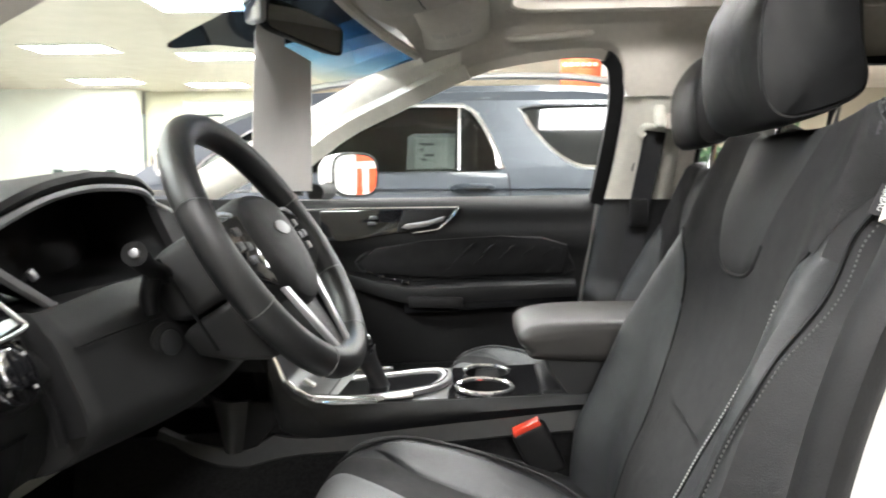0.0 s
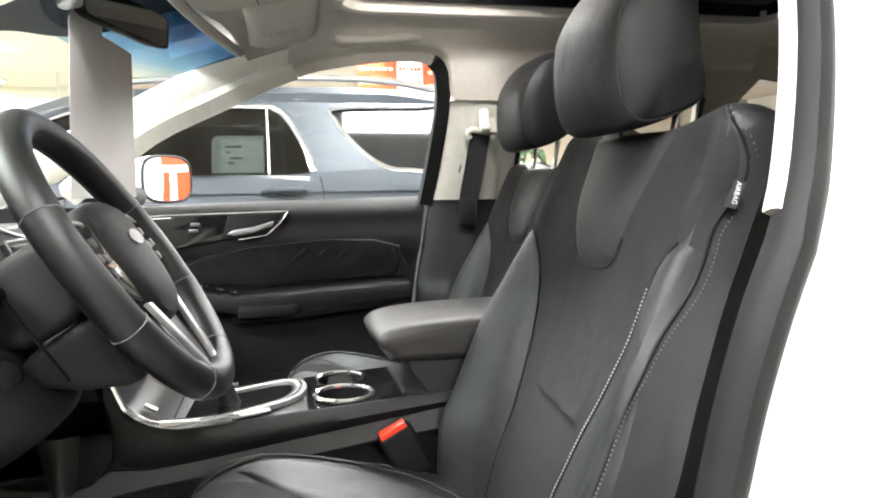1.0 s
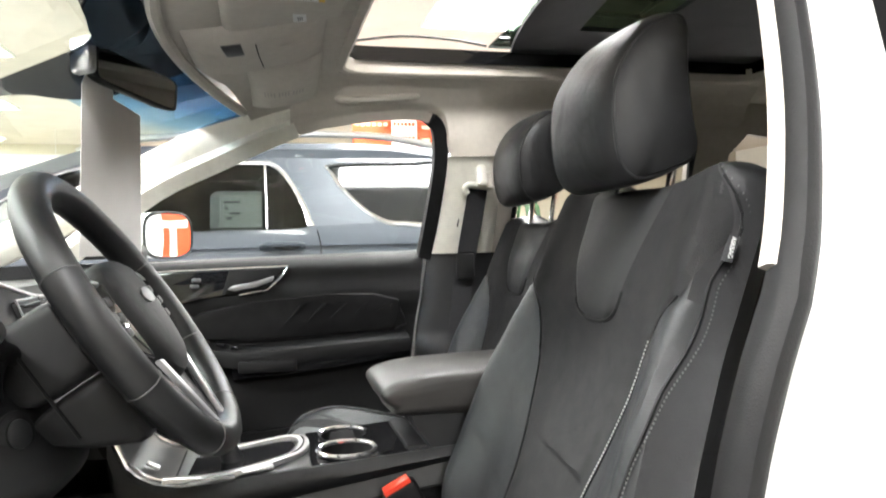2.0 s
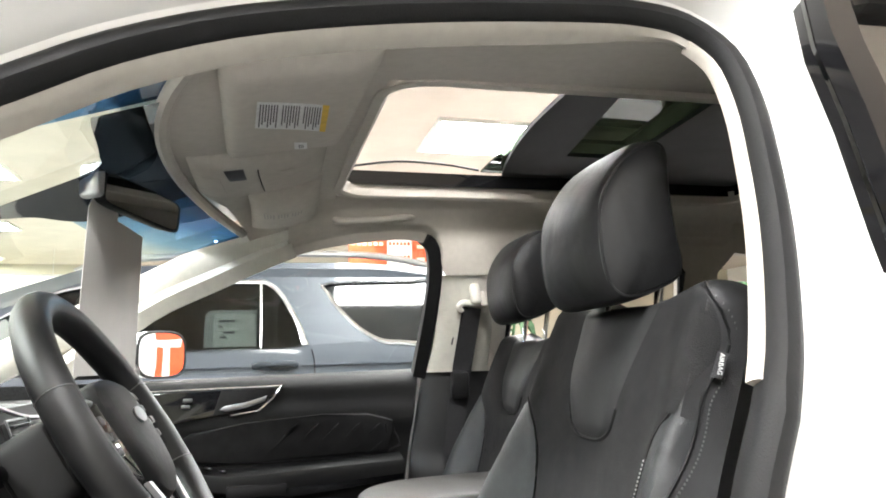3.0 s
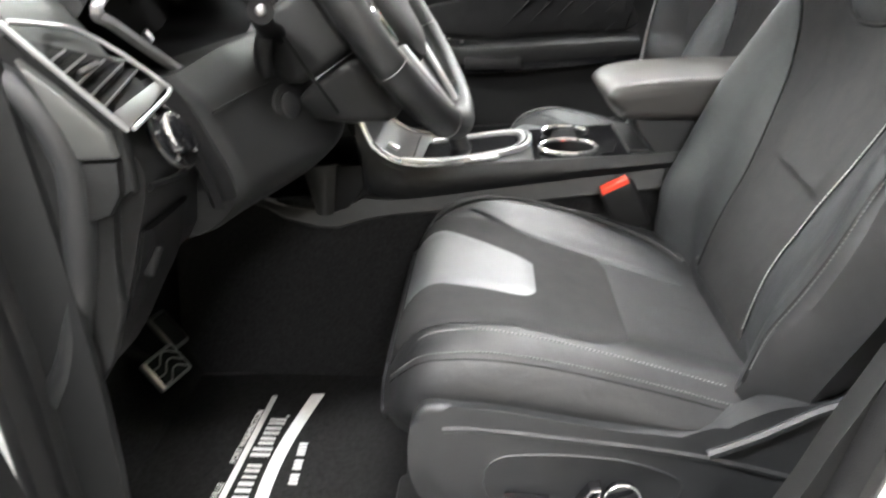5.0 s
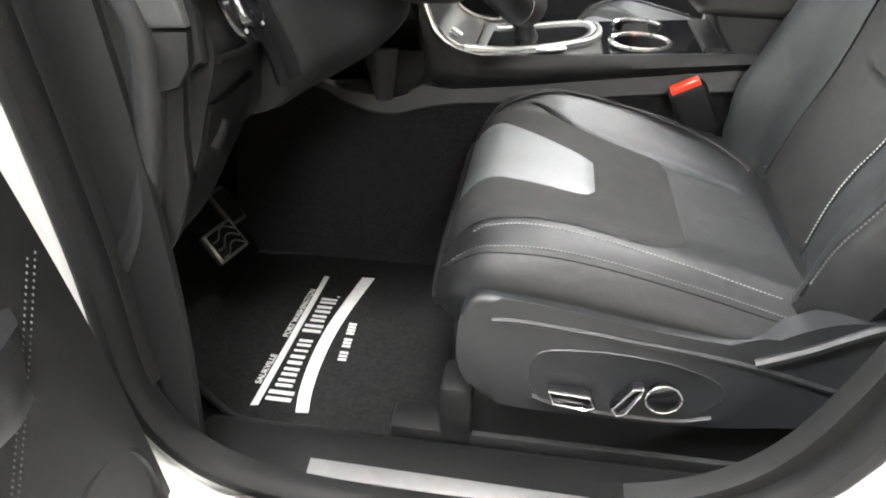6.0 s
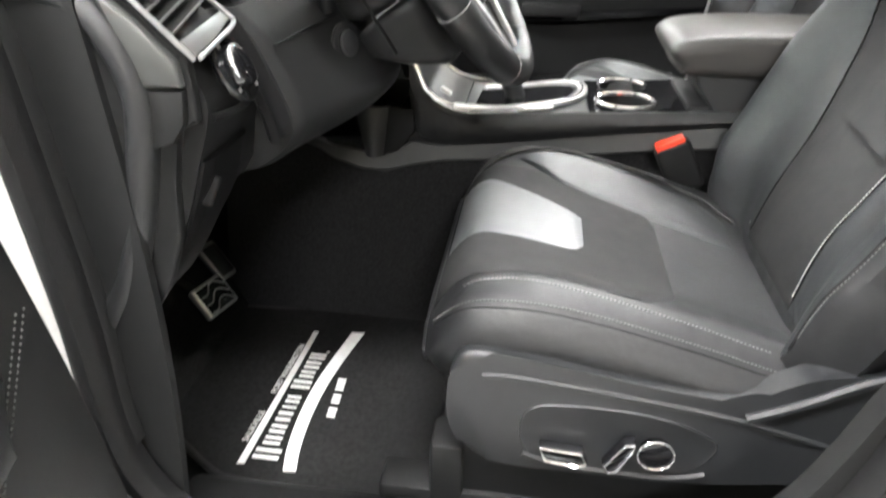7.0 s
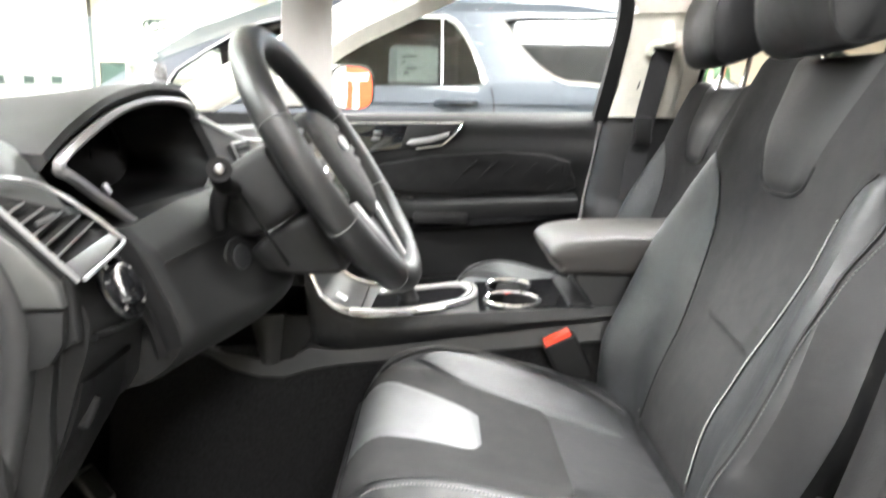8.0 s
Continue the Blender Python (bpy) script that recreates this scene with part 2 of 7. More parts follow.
def sweep(bm, pts, profile, outward, closed=False, caps=True, ring=True):
    """A profile of (n, o) swept along pts; o is along outward(p), n across the path."""
    P = [Vector(p) for p in pts]
    k = len(P)
    rings = []
    for i, p in enumerate(P):
        a = P[(i - 1) % k] if closed else P[max(i - 1, 0)]
        b = P[(i + 1) % k] if closed else P[min(i + 1, k - 1)]
        t = (b - a).normalized()
        o = Vector(outward(p)).normalized()
        nn = t.cross(o).normalized()
        o = nn.cross(t).normalized()
        rings.append([p + q[0] * nn + q[1] * o for q in profile])
    loft(bm, rings, ring, caps, loop=closed)


def sheet(bm, f, nu, nv, thick=None):
    """A grid of f(u, v), both 0 to 1; thick: a vector that gives it a back."""
    g = [[bm.verts.new(f(i / nu, j / nv)) for j in range(nv + 1)] for i in range(nu + 1)]
    for i in range(nu):
        for j in range(nv):
            bm.faces.new((g[i][j], g[i + 1][j], g[i + 1][j + 1], g[i][j + 1]))
    if thick is not None:
        th = Vector(thick)
        h = [[bm.verts.new(v.co + th) for v in r] for r in g]
        for i in range(nu):
            for j in range(nv):
                bm.faces.new((h[i][j], h[i][j + 1], h[i + 1][j + 1], h[i + 1][j]))
        for i in range(nu):
            bm.faces.new((g[i][0], h[i][0], h[i + 1][0], g[i + 1][0]))
            bm.faces.new((g[i][nv], g[i + 1][nv], h[i + 1][nv], h[i][nv]))
        for j in range(nv):
            bm.faces.new((g[0][j], g[0][j + 1], h[0][j + 1], h[0][j]))
            bm.faces.new((g[nu][j], h[nu][j], h[nu][j + 1], g[nu][j + 1]))


def slab(bm, outline, depth, bevel=0.0, seg=2):
    """A plate: outline points in space, pushed along depth, its edges bevelled."""
    d = Vector(depth)
    lo = [bm.verts.new(Vector(p)) for p in outline]
    hi = [bm.verts.new(Vector(p) + d) for p in outline]
    n = len(lo)
    fs = [bm.faces.new(lo), bm.faces.new(list(reversed(hi)))]
    for i in range(n):
        fs.append(bm.faces.new((lo[i], hi[i], hi[(i + 1) % n], lo[(i + 1) % n])))
    if bevel:
        es = list({e for f in fs[:2] for e in f.edges})
        bmesh.ops.bevel(bm, geom=es, offset=bevel, segments=seg, profile=0.5, affect="EDGES")


def disc(bm, c, axis, r, h, n=32, bevel=0.0):
    """A cylinder from c along axis."""
    q = Vector(axis).normalized().to_track_quat("Z", "Y").to_matrix().to_4x4()
    res = bmesh.ops.create_cone(bm, segments=n, radius1=r, radius2=r, depth=h, cap_ends=True)
    vs = res["verts"]
    if bevel:
        es = [e for e in {e for v in vs for e in v.link_edges} if len([f for f in e.link_faces if len(f.verts) > 4]) == 1]
        r2 = bmesh.ops.bevel(bm, geom=es, offset=bevel, segments=2, profile=0.5, affect="EDGES")
        vs = list({v for f in r2["faces"] for v in f.verts} | {v for v in vs if v.is_valid})
    bmesh.ops.transform(bm, matrix=Matrix.Translation(c) @ q @ Matrix.Translation((0, 0, h / 2)), verts=vs)


def smooth01(a, b, x):
    t = min(1, max(0, (x - a) / (b - a)))
    return t * t * (3 - 2 * t)


def cr(xs, ys, x):
    """A smooth curve through the knots xs, ys."""
    if x <= xs[0]:
        return ys[0]
    if x >= xs[-1]:
        return ys[-1]
    n = len(xs)
    i = max(k for k in range(n - 1) if xs[k] <= x)
    def slope(k):
        if k == 0 or k == n - 1:
            a = 0 if k == 0 else n - 2
            return (ys[a + 1] - ys[a]) / (xs[a + 1] - xs[a])
        return (ys[k + 1] - ys[k - 1]) / (xs[k + 1] - xs[k - 1])
    h = xs[i + 1] - xs[i]
    t = (x - xs[i]) / h
    return (2 * t ** 3 - 3 * t * t + 1) * ys[i] + (t ** 3 - 2 * t * t + t) * h * slope(i) + (3 * t * t - 2 * t ** 3) * ys[i + 1] + (t ** 3 - t * t) * h * slope(i + 1)


def lerp(xs, ys, x):
    return float(np.interp(x, xs, ys))


# ---- the hall ----
def hall():
    bm = bmesh.new()
    box(bm, (0, 4, -0.05), (34, 32, 0.1))
    tagged(part("floor", bm, FLOORT, None, smooth=False), "polished grey tiled showroom floor", "floor", kind="structure")
    bm = bmesh.new()
    box(bm, (0, 4, 3.47), (34, 32, 0.14))
    tagged(part("ceiling", bm, CEIL, None, smooth=False), "warm white panelled showroom ceiling", "ceiling", kind="structure")
    # far wall behind the parked cars, in a white and a beige length
    for nm, x0, x1, y0, y1, m, lab in (("wall_east", -17, -6.9, 14.6, 14.9, WALLW, "bright white painted showroom wall"),
                                 ("wall_east_beige", -6.9, 17, 15.1, 15.4, WALLB, "beige painted showroom wall"),
                                 # Unseen wall, beige instead of white to lower light bounced into the car.
                                 ("wall_west", -17, 17, -8.3, -8.0, WALLB, "unseen closing wall behind the car, beige to lower its bounce light")):
        bm = bmesh.new()
        box(bm, ((x0 + x1) / 2, (y0 + y1) / 2, 1.7), (x1 - x0, y1 - y0, 3.4))
        tagged(part(nm, bm, m, None, smooth=False), lab, "wall", kind="structure")
    for nm, x, lab in (("wall_north", -13.0, "white painted end wall of the showroom"), ("wall_south", 13.0, "white painted rear wall of the showroom")):
        bm = bmesh.new()
        box(bm, (x, 4, 1.7), (0.3, 32, 3.4))
        tagged(part(nm, bm, WALLW, None, smooth=False), lab, "wall", kind="structure")
    # ceiling lights: frame and diffuser
    # Those at negative y are unseen, added to light seats, dash and footwell.
    spots = [(-5.65, 10.0, 1.3, 0.6), (-3.5, 10.7, 1.2, 0.6), (-2.5, 7.4, 1.1, 0.6), (-6.9, 13.4, 1.3, 0.6), (-4.75, 14.0, 1.2, 0.5),
             (2.92, 5.35, 0.95, 0.95), (6.1, 3.7, 1.3, 0.9), (-0.3, 4.4, 1.2, 0.6), (-3.0, 1.4, 1.2, 0.6),
             (3.8, 0.8, 1.2, 0.6), (1.6, -5.2, 1.2, 0.6), (-1.5, -2.0, 1.2, 0.6), (1.95, 1.32, 1.0, 0.66), (-2.2, -0.8, 1.2, 0.6), (4.8, 7.6, 1.2, 0.6), (1.4, 8.6, 1.2, 0.6),
             (-6.4, 4.6, 1.2, 0.6), (-6.4, -1.2, 1.2, 0.6), (0.8, -1.60, 0.9, 0.45), (0.6, 12.0, 1.2, 0.6), (4.6, 12.0, 1.2, 0.6), (8.2, 8.6, 1.2, 0.6), (-9.6, 8.0, 1.2, 0.6)]
    for x, y, sx, sy in spots:
        t = thing("ceiling_light", (x, y, 3.4), "white recessed fluorescent ceiling light, switched on; unseen ones added for fill", "ceiling light", "showroom ceiling lights")
        bm = bmesh.new()
        for dx, dy, a, b in ((0, sy / 2 + 0.02, sx + 0.08, 0.04), (0, -sy / 2 - 0.02, sx + 0.08, 0.04), (sx / 2 + 0.02, 0, 0.04, sy), (-sx / 2 - 0.02, 0, 0.04, sy)):
            box(bm, (x + dx, y + dy, 3.385), (a, b, 0.03))
        part("frame", bm, WALLW, t, smooth=False)
        bm = bmesh.new()
        box(bm, (x, y, 3.388), (sx, sy, 0.02), 0.004)
        part("diffuser", bm, TUBE, t, smooth=False)
    # three small framed pictures on the white wall
    for i, x in enumerate((-8.75, -8.1, -7.5)):
        t = thing("picture_frame", (x, 14.59, 1.45), "small framed picture on the white wall", "picture", "pictures on the wall")
        bm = bmesh.new()
        box(bm, (x, 14.58, 1.5), (0.30, 0.03, 0.24), 0.006)
        part("frame", bm, SATIN, t)
        bm = bmesh.new()
        box(bm, (x, 14.562, 1.5), (0.22, 0.01, 0.16))
        part("print", bm, BROWN, t)
    t = thing("wall_screen", (-6.1, 15.08, 1.2), "dark green glass screen on the beige wall", "screen")
    bm = bmesh.new()
    box(bm, (-6.1, 15.06, 1.55), (1.35, 0.06, 0.75), 0.01)
    part("frame", bm, GLOSS, t)
    bm = bmesh.new()
    box(bm, (-6.1, 15.02, 1.55), (1.25, 0.02, 0.65))
    part("panel", bm, BROWN, t)
    # white banner with dark script strokes
    t = thing("banner", (-4.2, 13.0, 1.0), "white hanging banner with dark flowing script strokes", "banner")
    bm = bmesh.new()
    sheet(bm, lambda u, v: (-5.1 + 2.4 * u, 13.0 + 0.03 * math.sin(u * 9), 1.55 + 1.35 * v), 24, 4, (0, 0.01, 0))
    part("cloth", bm, WALLW, t)
    bm = bmesh.new()
    for k, (cx, cz, sx, sz, a0, a1) in enumerate(((-4.75, 2.52, 0.16, 0.10, 30, 330), (-4.45, 2.55, 0.36, 0.08, 60, 200), (-4.5, 2.25, 0.12, 0.22, -80, 120), (-4.15, 2.15, 0.10, 0.12, 0, 360),
                                                (-3.85, 2.15, 0.09, 0.14, 60, 300), (-3.5, 2.25, 0.12, 0.20, 0, 360), (-3.28, 2.35, 0.05, 0.34, 90, 270))):
        tube(bm, [(cx + sx * math.cos(radians(a0 + (a1 - a0) * i / 16)), 12.965, cz + sz * math.sin(radians(a0 + (a1 - a0) * i / 16))) for i in range(17)], 0.022, 6)
    part("script_stroke", bm, BROWN, t, "dark flowing stroke")
    bm = bmesh.new()
    tube(bm, [(-5.12, 13.0, 2.91), (-2.68, 13.0, 2.91)], 0.014, 6)
    part("rod", bm, SATIN, t)
    for x in (-4.9, -2.9):
        bm = bmesh.new()
        tube(bm, [(x, 13.0, 2.91), (x, 13.0, 3.4)], 0.004, 5)
        part("cord", bm, SATIN, t)
    # orange banners over the far car
    for k, (x0, x1, z0, z1) in enumerate(((2.05, 2.62, 2.0, 3.05), (2.62, 3.0, 2.0, 3.06), (3.0, 4.2, 2.0, 3.0))):
        t = thing("hanging_banner", ((x0 + x1) / 2, 9.0, z0), ("orange" if k != 1 else "white and orange") + " printed sales banner hanging from the ceiling", "banner", "orange banners")
        bm = bmesh.new()
        sheet(bm, lambda u, v, x0=x0, x1=x1, z0=z0, z1=z1: (x0 + (x1 - x0) * u, 9.0 + 0.03 * math.sin(u * 7), z0 + (z1 - z0) * v), 10, 4, (0, 0.01, 0))
        part("cloth", bm, ORANGE if k != 1 else WALLW, t)
        bm = bmesh.new()
        for i in range(6):
            for j in range(5):
                xx = x0 + (x1 - x0) * (0.1 + 0.8 * i / 5.5)
                box(bm, (xx, 8.955, z0 + 0.12 + (z1 - z0) * j / 5.4), (0.6 * (x1 - x0) / 6, 0.006, 0.05))
        tagged(part("print_bar", bm, WALLB if k != 1 else ORANGE, t), kind="stuff")
        bm = bmesh.new()
        tube(bm, [(x0 - 0.02, 9.0, z1 + 0.01), (x1 + 0.02, 9.0, z1 + 0.01)], 0.012, 6)
        part("rod", bm, SATIN, t)
        bm = bmesh.new()
        tube(bm, [((x0 + x1) / 2, 9.0, z1), ((x0 + x1) / 2, 9.0, 3.4)], 0.004, 5)
        part("cord", bm, SATIN, t)

    t = thing("sale_sign", (8.6, 2.9, 0), "large orange sale sign with a white letter on a stand", "sign")
    bm = bmesh.new()
    box(bm, (8.6, 3.2, 1.40), (0.04, 4.4, 2.0), 0.01)
    part("board", bm, ORANGE, t)
    bm = bmesh.new()
    box(bm, (8.57, 3.55, 1.77), (0.02, 1.70, 0.28))
    box(bm, (8.57, 3.36, 1.02), (0.02, 0.46, 1.22))
    part("white_letter", bm, PRINT, t, "white block letter shape", smooth=False)
    bm = bmesh.new()
    box(bm, (8.57, 1.85, 1.40), (0.02, 1.68, 1.96))
    part("white_panel", bm, PRINT, t, smooth=False)
    for y in (1.8, 4.0):
        bm = bmesh.new()
        box(bm, (8.62, y, 0.25), (0.05, 0.05, 0.5))
        part("leg", bm, SATIN, t)


hall()


# ---- the blue-grey car parked alongside ----
SY = 2.42


def suv_y(z):
    return SY + (0.02 if z < 1.2 else 0.02 + (z - 1.2) * 0.42)


def suv():
    t = thing("parked_suv", (0.8, 3.4, 0), "blue-grey metallic sport utility vehicle parked alongside", "car")
    # body: cross sections along its length
    prof = [(-2.6, 0.35, 0.80, 0.70), (-2.45, 0.30, 0.98, 0.9), (-1.9, 0.28, 1.08, 1.0), (-1.1, 0.28, 1.13, 1.0), (0.0, 0.28, 1.17, 1.0), (1.0, 0.28, 1.19, 1.0), (1.8, 0.30, 1.2, 1.0), (2.03, 0.35, 1.15, 0.96)]
    rings = []
    for x, zb, zt, w in prof:
        ring = []
        W = 0.99 * w
        for yy, zz in ((-0.96, zb), (-1.0, zb + 0.2), (-1.0, (zb + zt) / 2), (-0.99, zt - 0.12), (-0.97, zt - 0.03), (-0.90, zt), (0.90, zt), (0.97, zt - 0.03), (0.99, zt - 0.12), (1.0, (zb + zt) / 2), (1.0, zb + 0.2), (0.96, zb)):
            ring.append((x, SY + 1.0 + yy * W, zz))
        rings.append(ring)
    bm = bmesh.new()
    loft(bm, rings)
    part("lower_body", bm, SUV, t)
    # greenhouse side with real window openings
    dlo = [(-0.57, 1.232), (-0.27, 1.475), (-0.03, 1.568), (0.35, 1.590), (0.80, 1.590), (0.86, 1.580), (0.905, 1.547), (0.958, 1.472), (1.012, 1.354), (1.026, 1.290), (1.0, 1.253), (0.6, 1.246), (0.0, 1.240)]
    dlo_out = [(-0.62, 1.220), (-0.29, 1.500), (-0.04, 1.602), (0.35, 1.625), (0.78, 1.640), (0.88, 1.622), (0.952, 1.559), (1.0, 1.475), (1.055, 1.365), (1.078, 1.300), (1.06, 1.243), (0.6, 1.228), (0.0, 1.220)]
    qtr = [(1.20, 1.590), (1.188, 1.550), (1.24, 1.460), (1.342, 1.352), (1.443, 1.290), (1.545, 1.277), (1.80, 1.290), (1.87, 1.600), (1.65, 1.603)]
    qtr_out = [(1.165, 1.612), (1.150, 1.540), (1.222, 1.424), (1.324, 1.318), (1.441, 1.245), (1.545, 1.234), (1.82, 1.250), (1.90, 1.630), (1.65, 1.628)]
    rounded = lambda lp: [(p.x, p.z) for p in spline([(x, 0, z) for x, z in lp], 3, True)]
    wins = [rounded(dlo), rounded(qtr)]
    slim = lambda inner, outer: [(a[0] + 0.55 * (b[0] - a[0]), a[1] + 0.55 * (b[1] - a[1])) for a, b in zip(inner, outer)]
    bands = [rounded(slim(dlo, dlo_out)), rounded(slim(qtr, qtr_out))]
    def wall_outline():
        return [(-1.05, 1.14), (-0.45, 1.52), (-0.05, 1.67), (0.6, 1.71), (1.3, 1.715), (1.80, 1.69), (1.92, 1.63), (1.98, 1.16)]
    bm = bmesh.new()
    loops = [wall_outline()] + wins
    es = []
    for lp in loops:
        vs = [bm.verts.new((x, suv_y(z), z)) for x, z in lp]
        es += [bm.edges.new((vs[i], vs[(i + 1) % len(vs)])) for i in range(len(vs))]
    bmesh.ops.triangle_fill(bm, use_beauty=True, use_dissolve=False, edges=es)
    kill = []
    for f in bm.faces:
        c = f.calc_center_median()
        for lp in wins:
            inside = False
            for i in range(len(lp)):
                (xa, za), (xb, zb) = lp[i], lp[i - 1]
                if (za > c.z) != (zb > c.z) and c.x < (xb - xa) * (c.z - za) / (zb - za) + xa:
                    inside = not inside
            if inside:
                kill.append(f)
                break
    bmesh.ops.delete(bm, geom=kill, context="FACES")
    r = bmesh.ops.extrude_face_region(bm, geom=bm.faces[:])
    bmesh.ops.translate(bm, vec=(0, 0.04, 0), verts=[g for g in r["geom"] if isinstance(g, bmesh.types.BMVert)])
    part("pillar_side", bm, SUV, t, smooth=False)
    bm = bmesh.new()
    def roof(u, v):
        x = -0.5 + 2.45 * u
        top = lerp([-0.5, 0, 0.8, 1.5, 1.95], [1.50, 1.67, 1.735, 1.735, 1.68], x)
        e = abs(2 * v - 1)
        return (x, SY + 0.20 + 1.6 * v, top - 0.06 * e ** 4)
    sheet(bm, roof, 20, 12, (0, 0, -0.05))
    part("roof", bm, SUV, t)
    # windows, each with its bright surround
    for i, lp in enumerate(wins):
        bm = bmesh.new()
        slab(bm, [(x, suv_y(z) + 0.014, z) for x, z in lp], (0, 0.006, 0))
        g = part("window", bm, DARKGLASS if i == 1 else GLASS2, t, "dark tinted side window")
        bm = bmesh.new()
        rings = []
        for (xa, za), (xb, zb) in zip(lp, bands[i]):
            mx, mz = (xa + xb) / 2, (za + zb) / 2
            rings.append([(xa, suv_y(za) + 0.010, za), (xa, suv_y(za) - 0.003, za), (mx, suv_y(mz) - 0.012, mz), (xb, suv_y(zb) - 0.002, zb), (xb, suv_y(zb) + 0.004, zb)])
        loft(bm, rings, loop=True)
        part("window_trim", bm, BRIGHT, g, "bright chrome window surround")
    bm = bmesh.new()
    slab(bm, [(x, suv_y(z) + 0.006, z) for x, z in ((0.826, 1.25), (0.838, 1.25), (0.834, 1.588), (0.822, 1.588))], (0, -0.010, 0), 0.003)
    part("divider_post", bm, SATIN, t, "thin bright window divider")
    # door seams
    for pts in (((1.085, 1.235), (1.10, 1.15), (1.09, 1.0), (1.02, 0.84), (0.98, 0.62), (0.97, 0.40)), ((-0.10, 1.20), (-0.12, 1.0), (-0.12, 0.40))):
        bm = bmesh.new()
        tube(bm, spline([(x, SY + 0.0105, z) for x, z in pts], 5), 0.0035, 6)
        part("door_seam", bm, RUBBER, t)
    # price sheet hanging inside the side window
    bm = bmesh.new()
    slab(bm, [(x, suv_y(z) + 0.05, z) for x, z in ((0.55, 1.255), (0.81, 1.255), (0.81, 1.450), (0.575, 1.450), (0.55, 1.425))], (0, 0.002, 0))
    sh = part("window_sheet", bm, PAPER, t, "grey window card")
    bm = bmesh.new()
    slab(bm, [(x, suv_y(z) + 0.046, z) for x, z in ((0.595, 1.258), (0.805, 1.258), (0.805, 1.428), (0.595, 1.428))], (0, 0.002, 0))
    part("printed_page", bm, WALLW, sh, "white printed page")
    bm = bmesh.new()
    for x0, x1, z in ((0.62, 0.70, 1.385), (0.62, 0.64, 1.355), (0.645, 0.70, 1.325), (0.63, 0.66, 1.30)):
        slab(bm, [(x, suv_y(z) + 0.043, z + dz) for x, dz in ((x0, 0), (x1, 0), (x1, 0.012), (x0, 0.012))], (0, 0.001, 0))
    tagged(part("text_bar", bm, SATIN_DARK, sh, smooth=False), "printed text lines", kind="stuff")
    # dark cabin and front seats
    bm = bmesh.new()
    box(bm, (0.5, SY + 1.0, 1.2), (2.6, 1.5, 0.04))
    part("cabin_floor", bm, RUBBER, t, smooth=False)
    bm = bmesh.new()
    box(bm, (0.5, SY + 1.75, 1.4), (2.6, 0.04, 0.5), rot=(20, 0, 0))
    part("far_side", bm, RUBBER, t, smooth=False)
    for x in (-0.05, 0.85):
        bm = bmesh.new()
        box(bm, (x, SY + 0.55, 1.35), (0.14, 0.45, 0.40), 0.05, seg=3)
        box(bm, (x + 0.05, SY + 0.55, 1.60 - 0.02), (0.10, 0.24, 0.14), 0.04, seg=3)
        part("seat_back", bm, LEATHER, t)
    # mirror, handle, roof rails, wheels
    bm = bmesh.new()
    box(bm, (-0.62, SY - 0.12, 1.28), (0.14, 0.24, 0.17), 0.05, seg=3)
    part("door_mirror", bm, CHROME, t)
    bm = bmesh.new()
    tube(bm, spline([(0.80, suv_y(1.1) - 0.005, 1.155), (0.84, SY - 0.035, 1.165), (0.97, SY - 0.035, 1.168), (1.01, suv_y(1.1) - 0.005, 1.16)], 5), 0.013, 8)
    h = part("door_handle", bm, SUV, t)
    bm = bmesh.new()
    slab(bm, [(0.93 + 0.075 * math.cos(a), SY + 0.008, 1.158 + 0.022 * math.sin(a)) for a in [2 * math.pi * i / 24 for i in range(24)]], (0, 0.01, 0))
    part("handle_recess", bm, RUBBER, h)
    for y in (SY + 0.28,):
        bm = bmesh.new()
        tube(bm, spline([(-0.1, y, 1.66), (0.1, y, 1.725), (0.8, y, 1.765), (1.4, y, 1.765), (1.72, y, 1.72), (1.80, y, 1.68)], 5), 0.02, 8)
        part("roof_rail", bm, SATIN, t)
    bm = bmesh.new()
    box(bm, (0.2, SY - 0.005, 0.62), (2.3, 0.02, 0.05), 0.006)
    part("side_moulding", bm, RUBBER, t)
    for x in (-1.75, 1.30):
        bm = bmesh.new()
        disc(bm, (x, SY - 0.01, 0.37), (0, 1, 0), 0.37, 0.24, 40, 0.04)
        w = part("wheel", bm, RUBBER, t)
        bm = bmesh.new()
        disc(bm, (x, SY - 0.03, 0.37), (0, 1, 0), 0.25, 0.05, 40, 0.01)
        part("rim", bm, SATIN, w)


GLASS2 = glass("smoked_side_glass", (0.50, 0.53, 0.53))
suv()


# ---- the open white car ----
def side_y(z, base=0.78):
    return base - max(0, z - 1.10) * 0.45


OPENING = [(0.62, 1.395), (0.70, 1.447), (0.80, 1.490), (0.915, 1.520), (1.045, 1.543), (1.19, 1.560), (1.265, 1.562), (1.325, 1.548), (1.368, 1.500), (1.370, 1.428), (1.353, 1.349), (1.329, 1.267),
           (1.297, 1.186), (1.264, 1.120), (1.231, 1.05), (1.210, 0.98), (1.192, 0.90), (1.163, 0.79), (1.130, 0.655), (1.068, 0.562), (0.975, 0.506), (0.86, 0.487), (0.74, 0.480), (0.64, 0.482),
           (0.55, 0.492), (0.475, 0.52), (0.425, 0.575), (0.403, 0.65), (0.400, 0.77), (0.392, 0.87), (0.384, 0.95), (0.376, 1.02), (0.362, 1.10), (0.37, 1.18), (0.43, 1.26), (0.52, 1.33)]


def driver_opening():
    return spline([(x, -side_y(z, 0.79), z) for x, z in OPENING], 3, True)


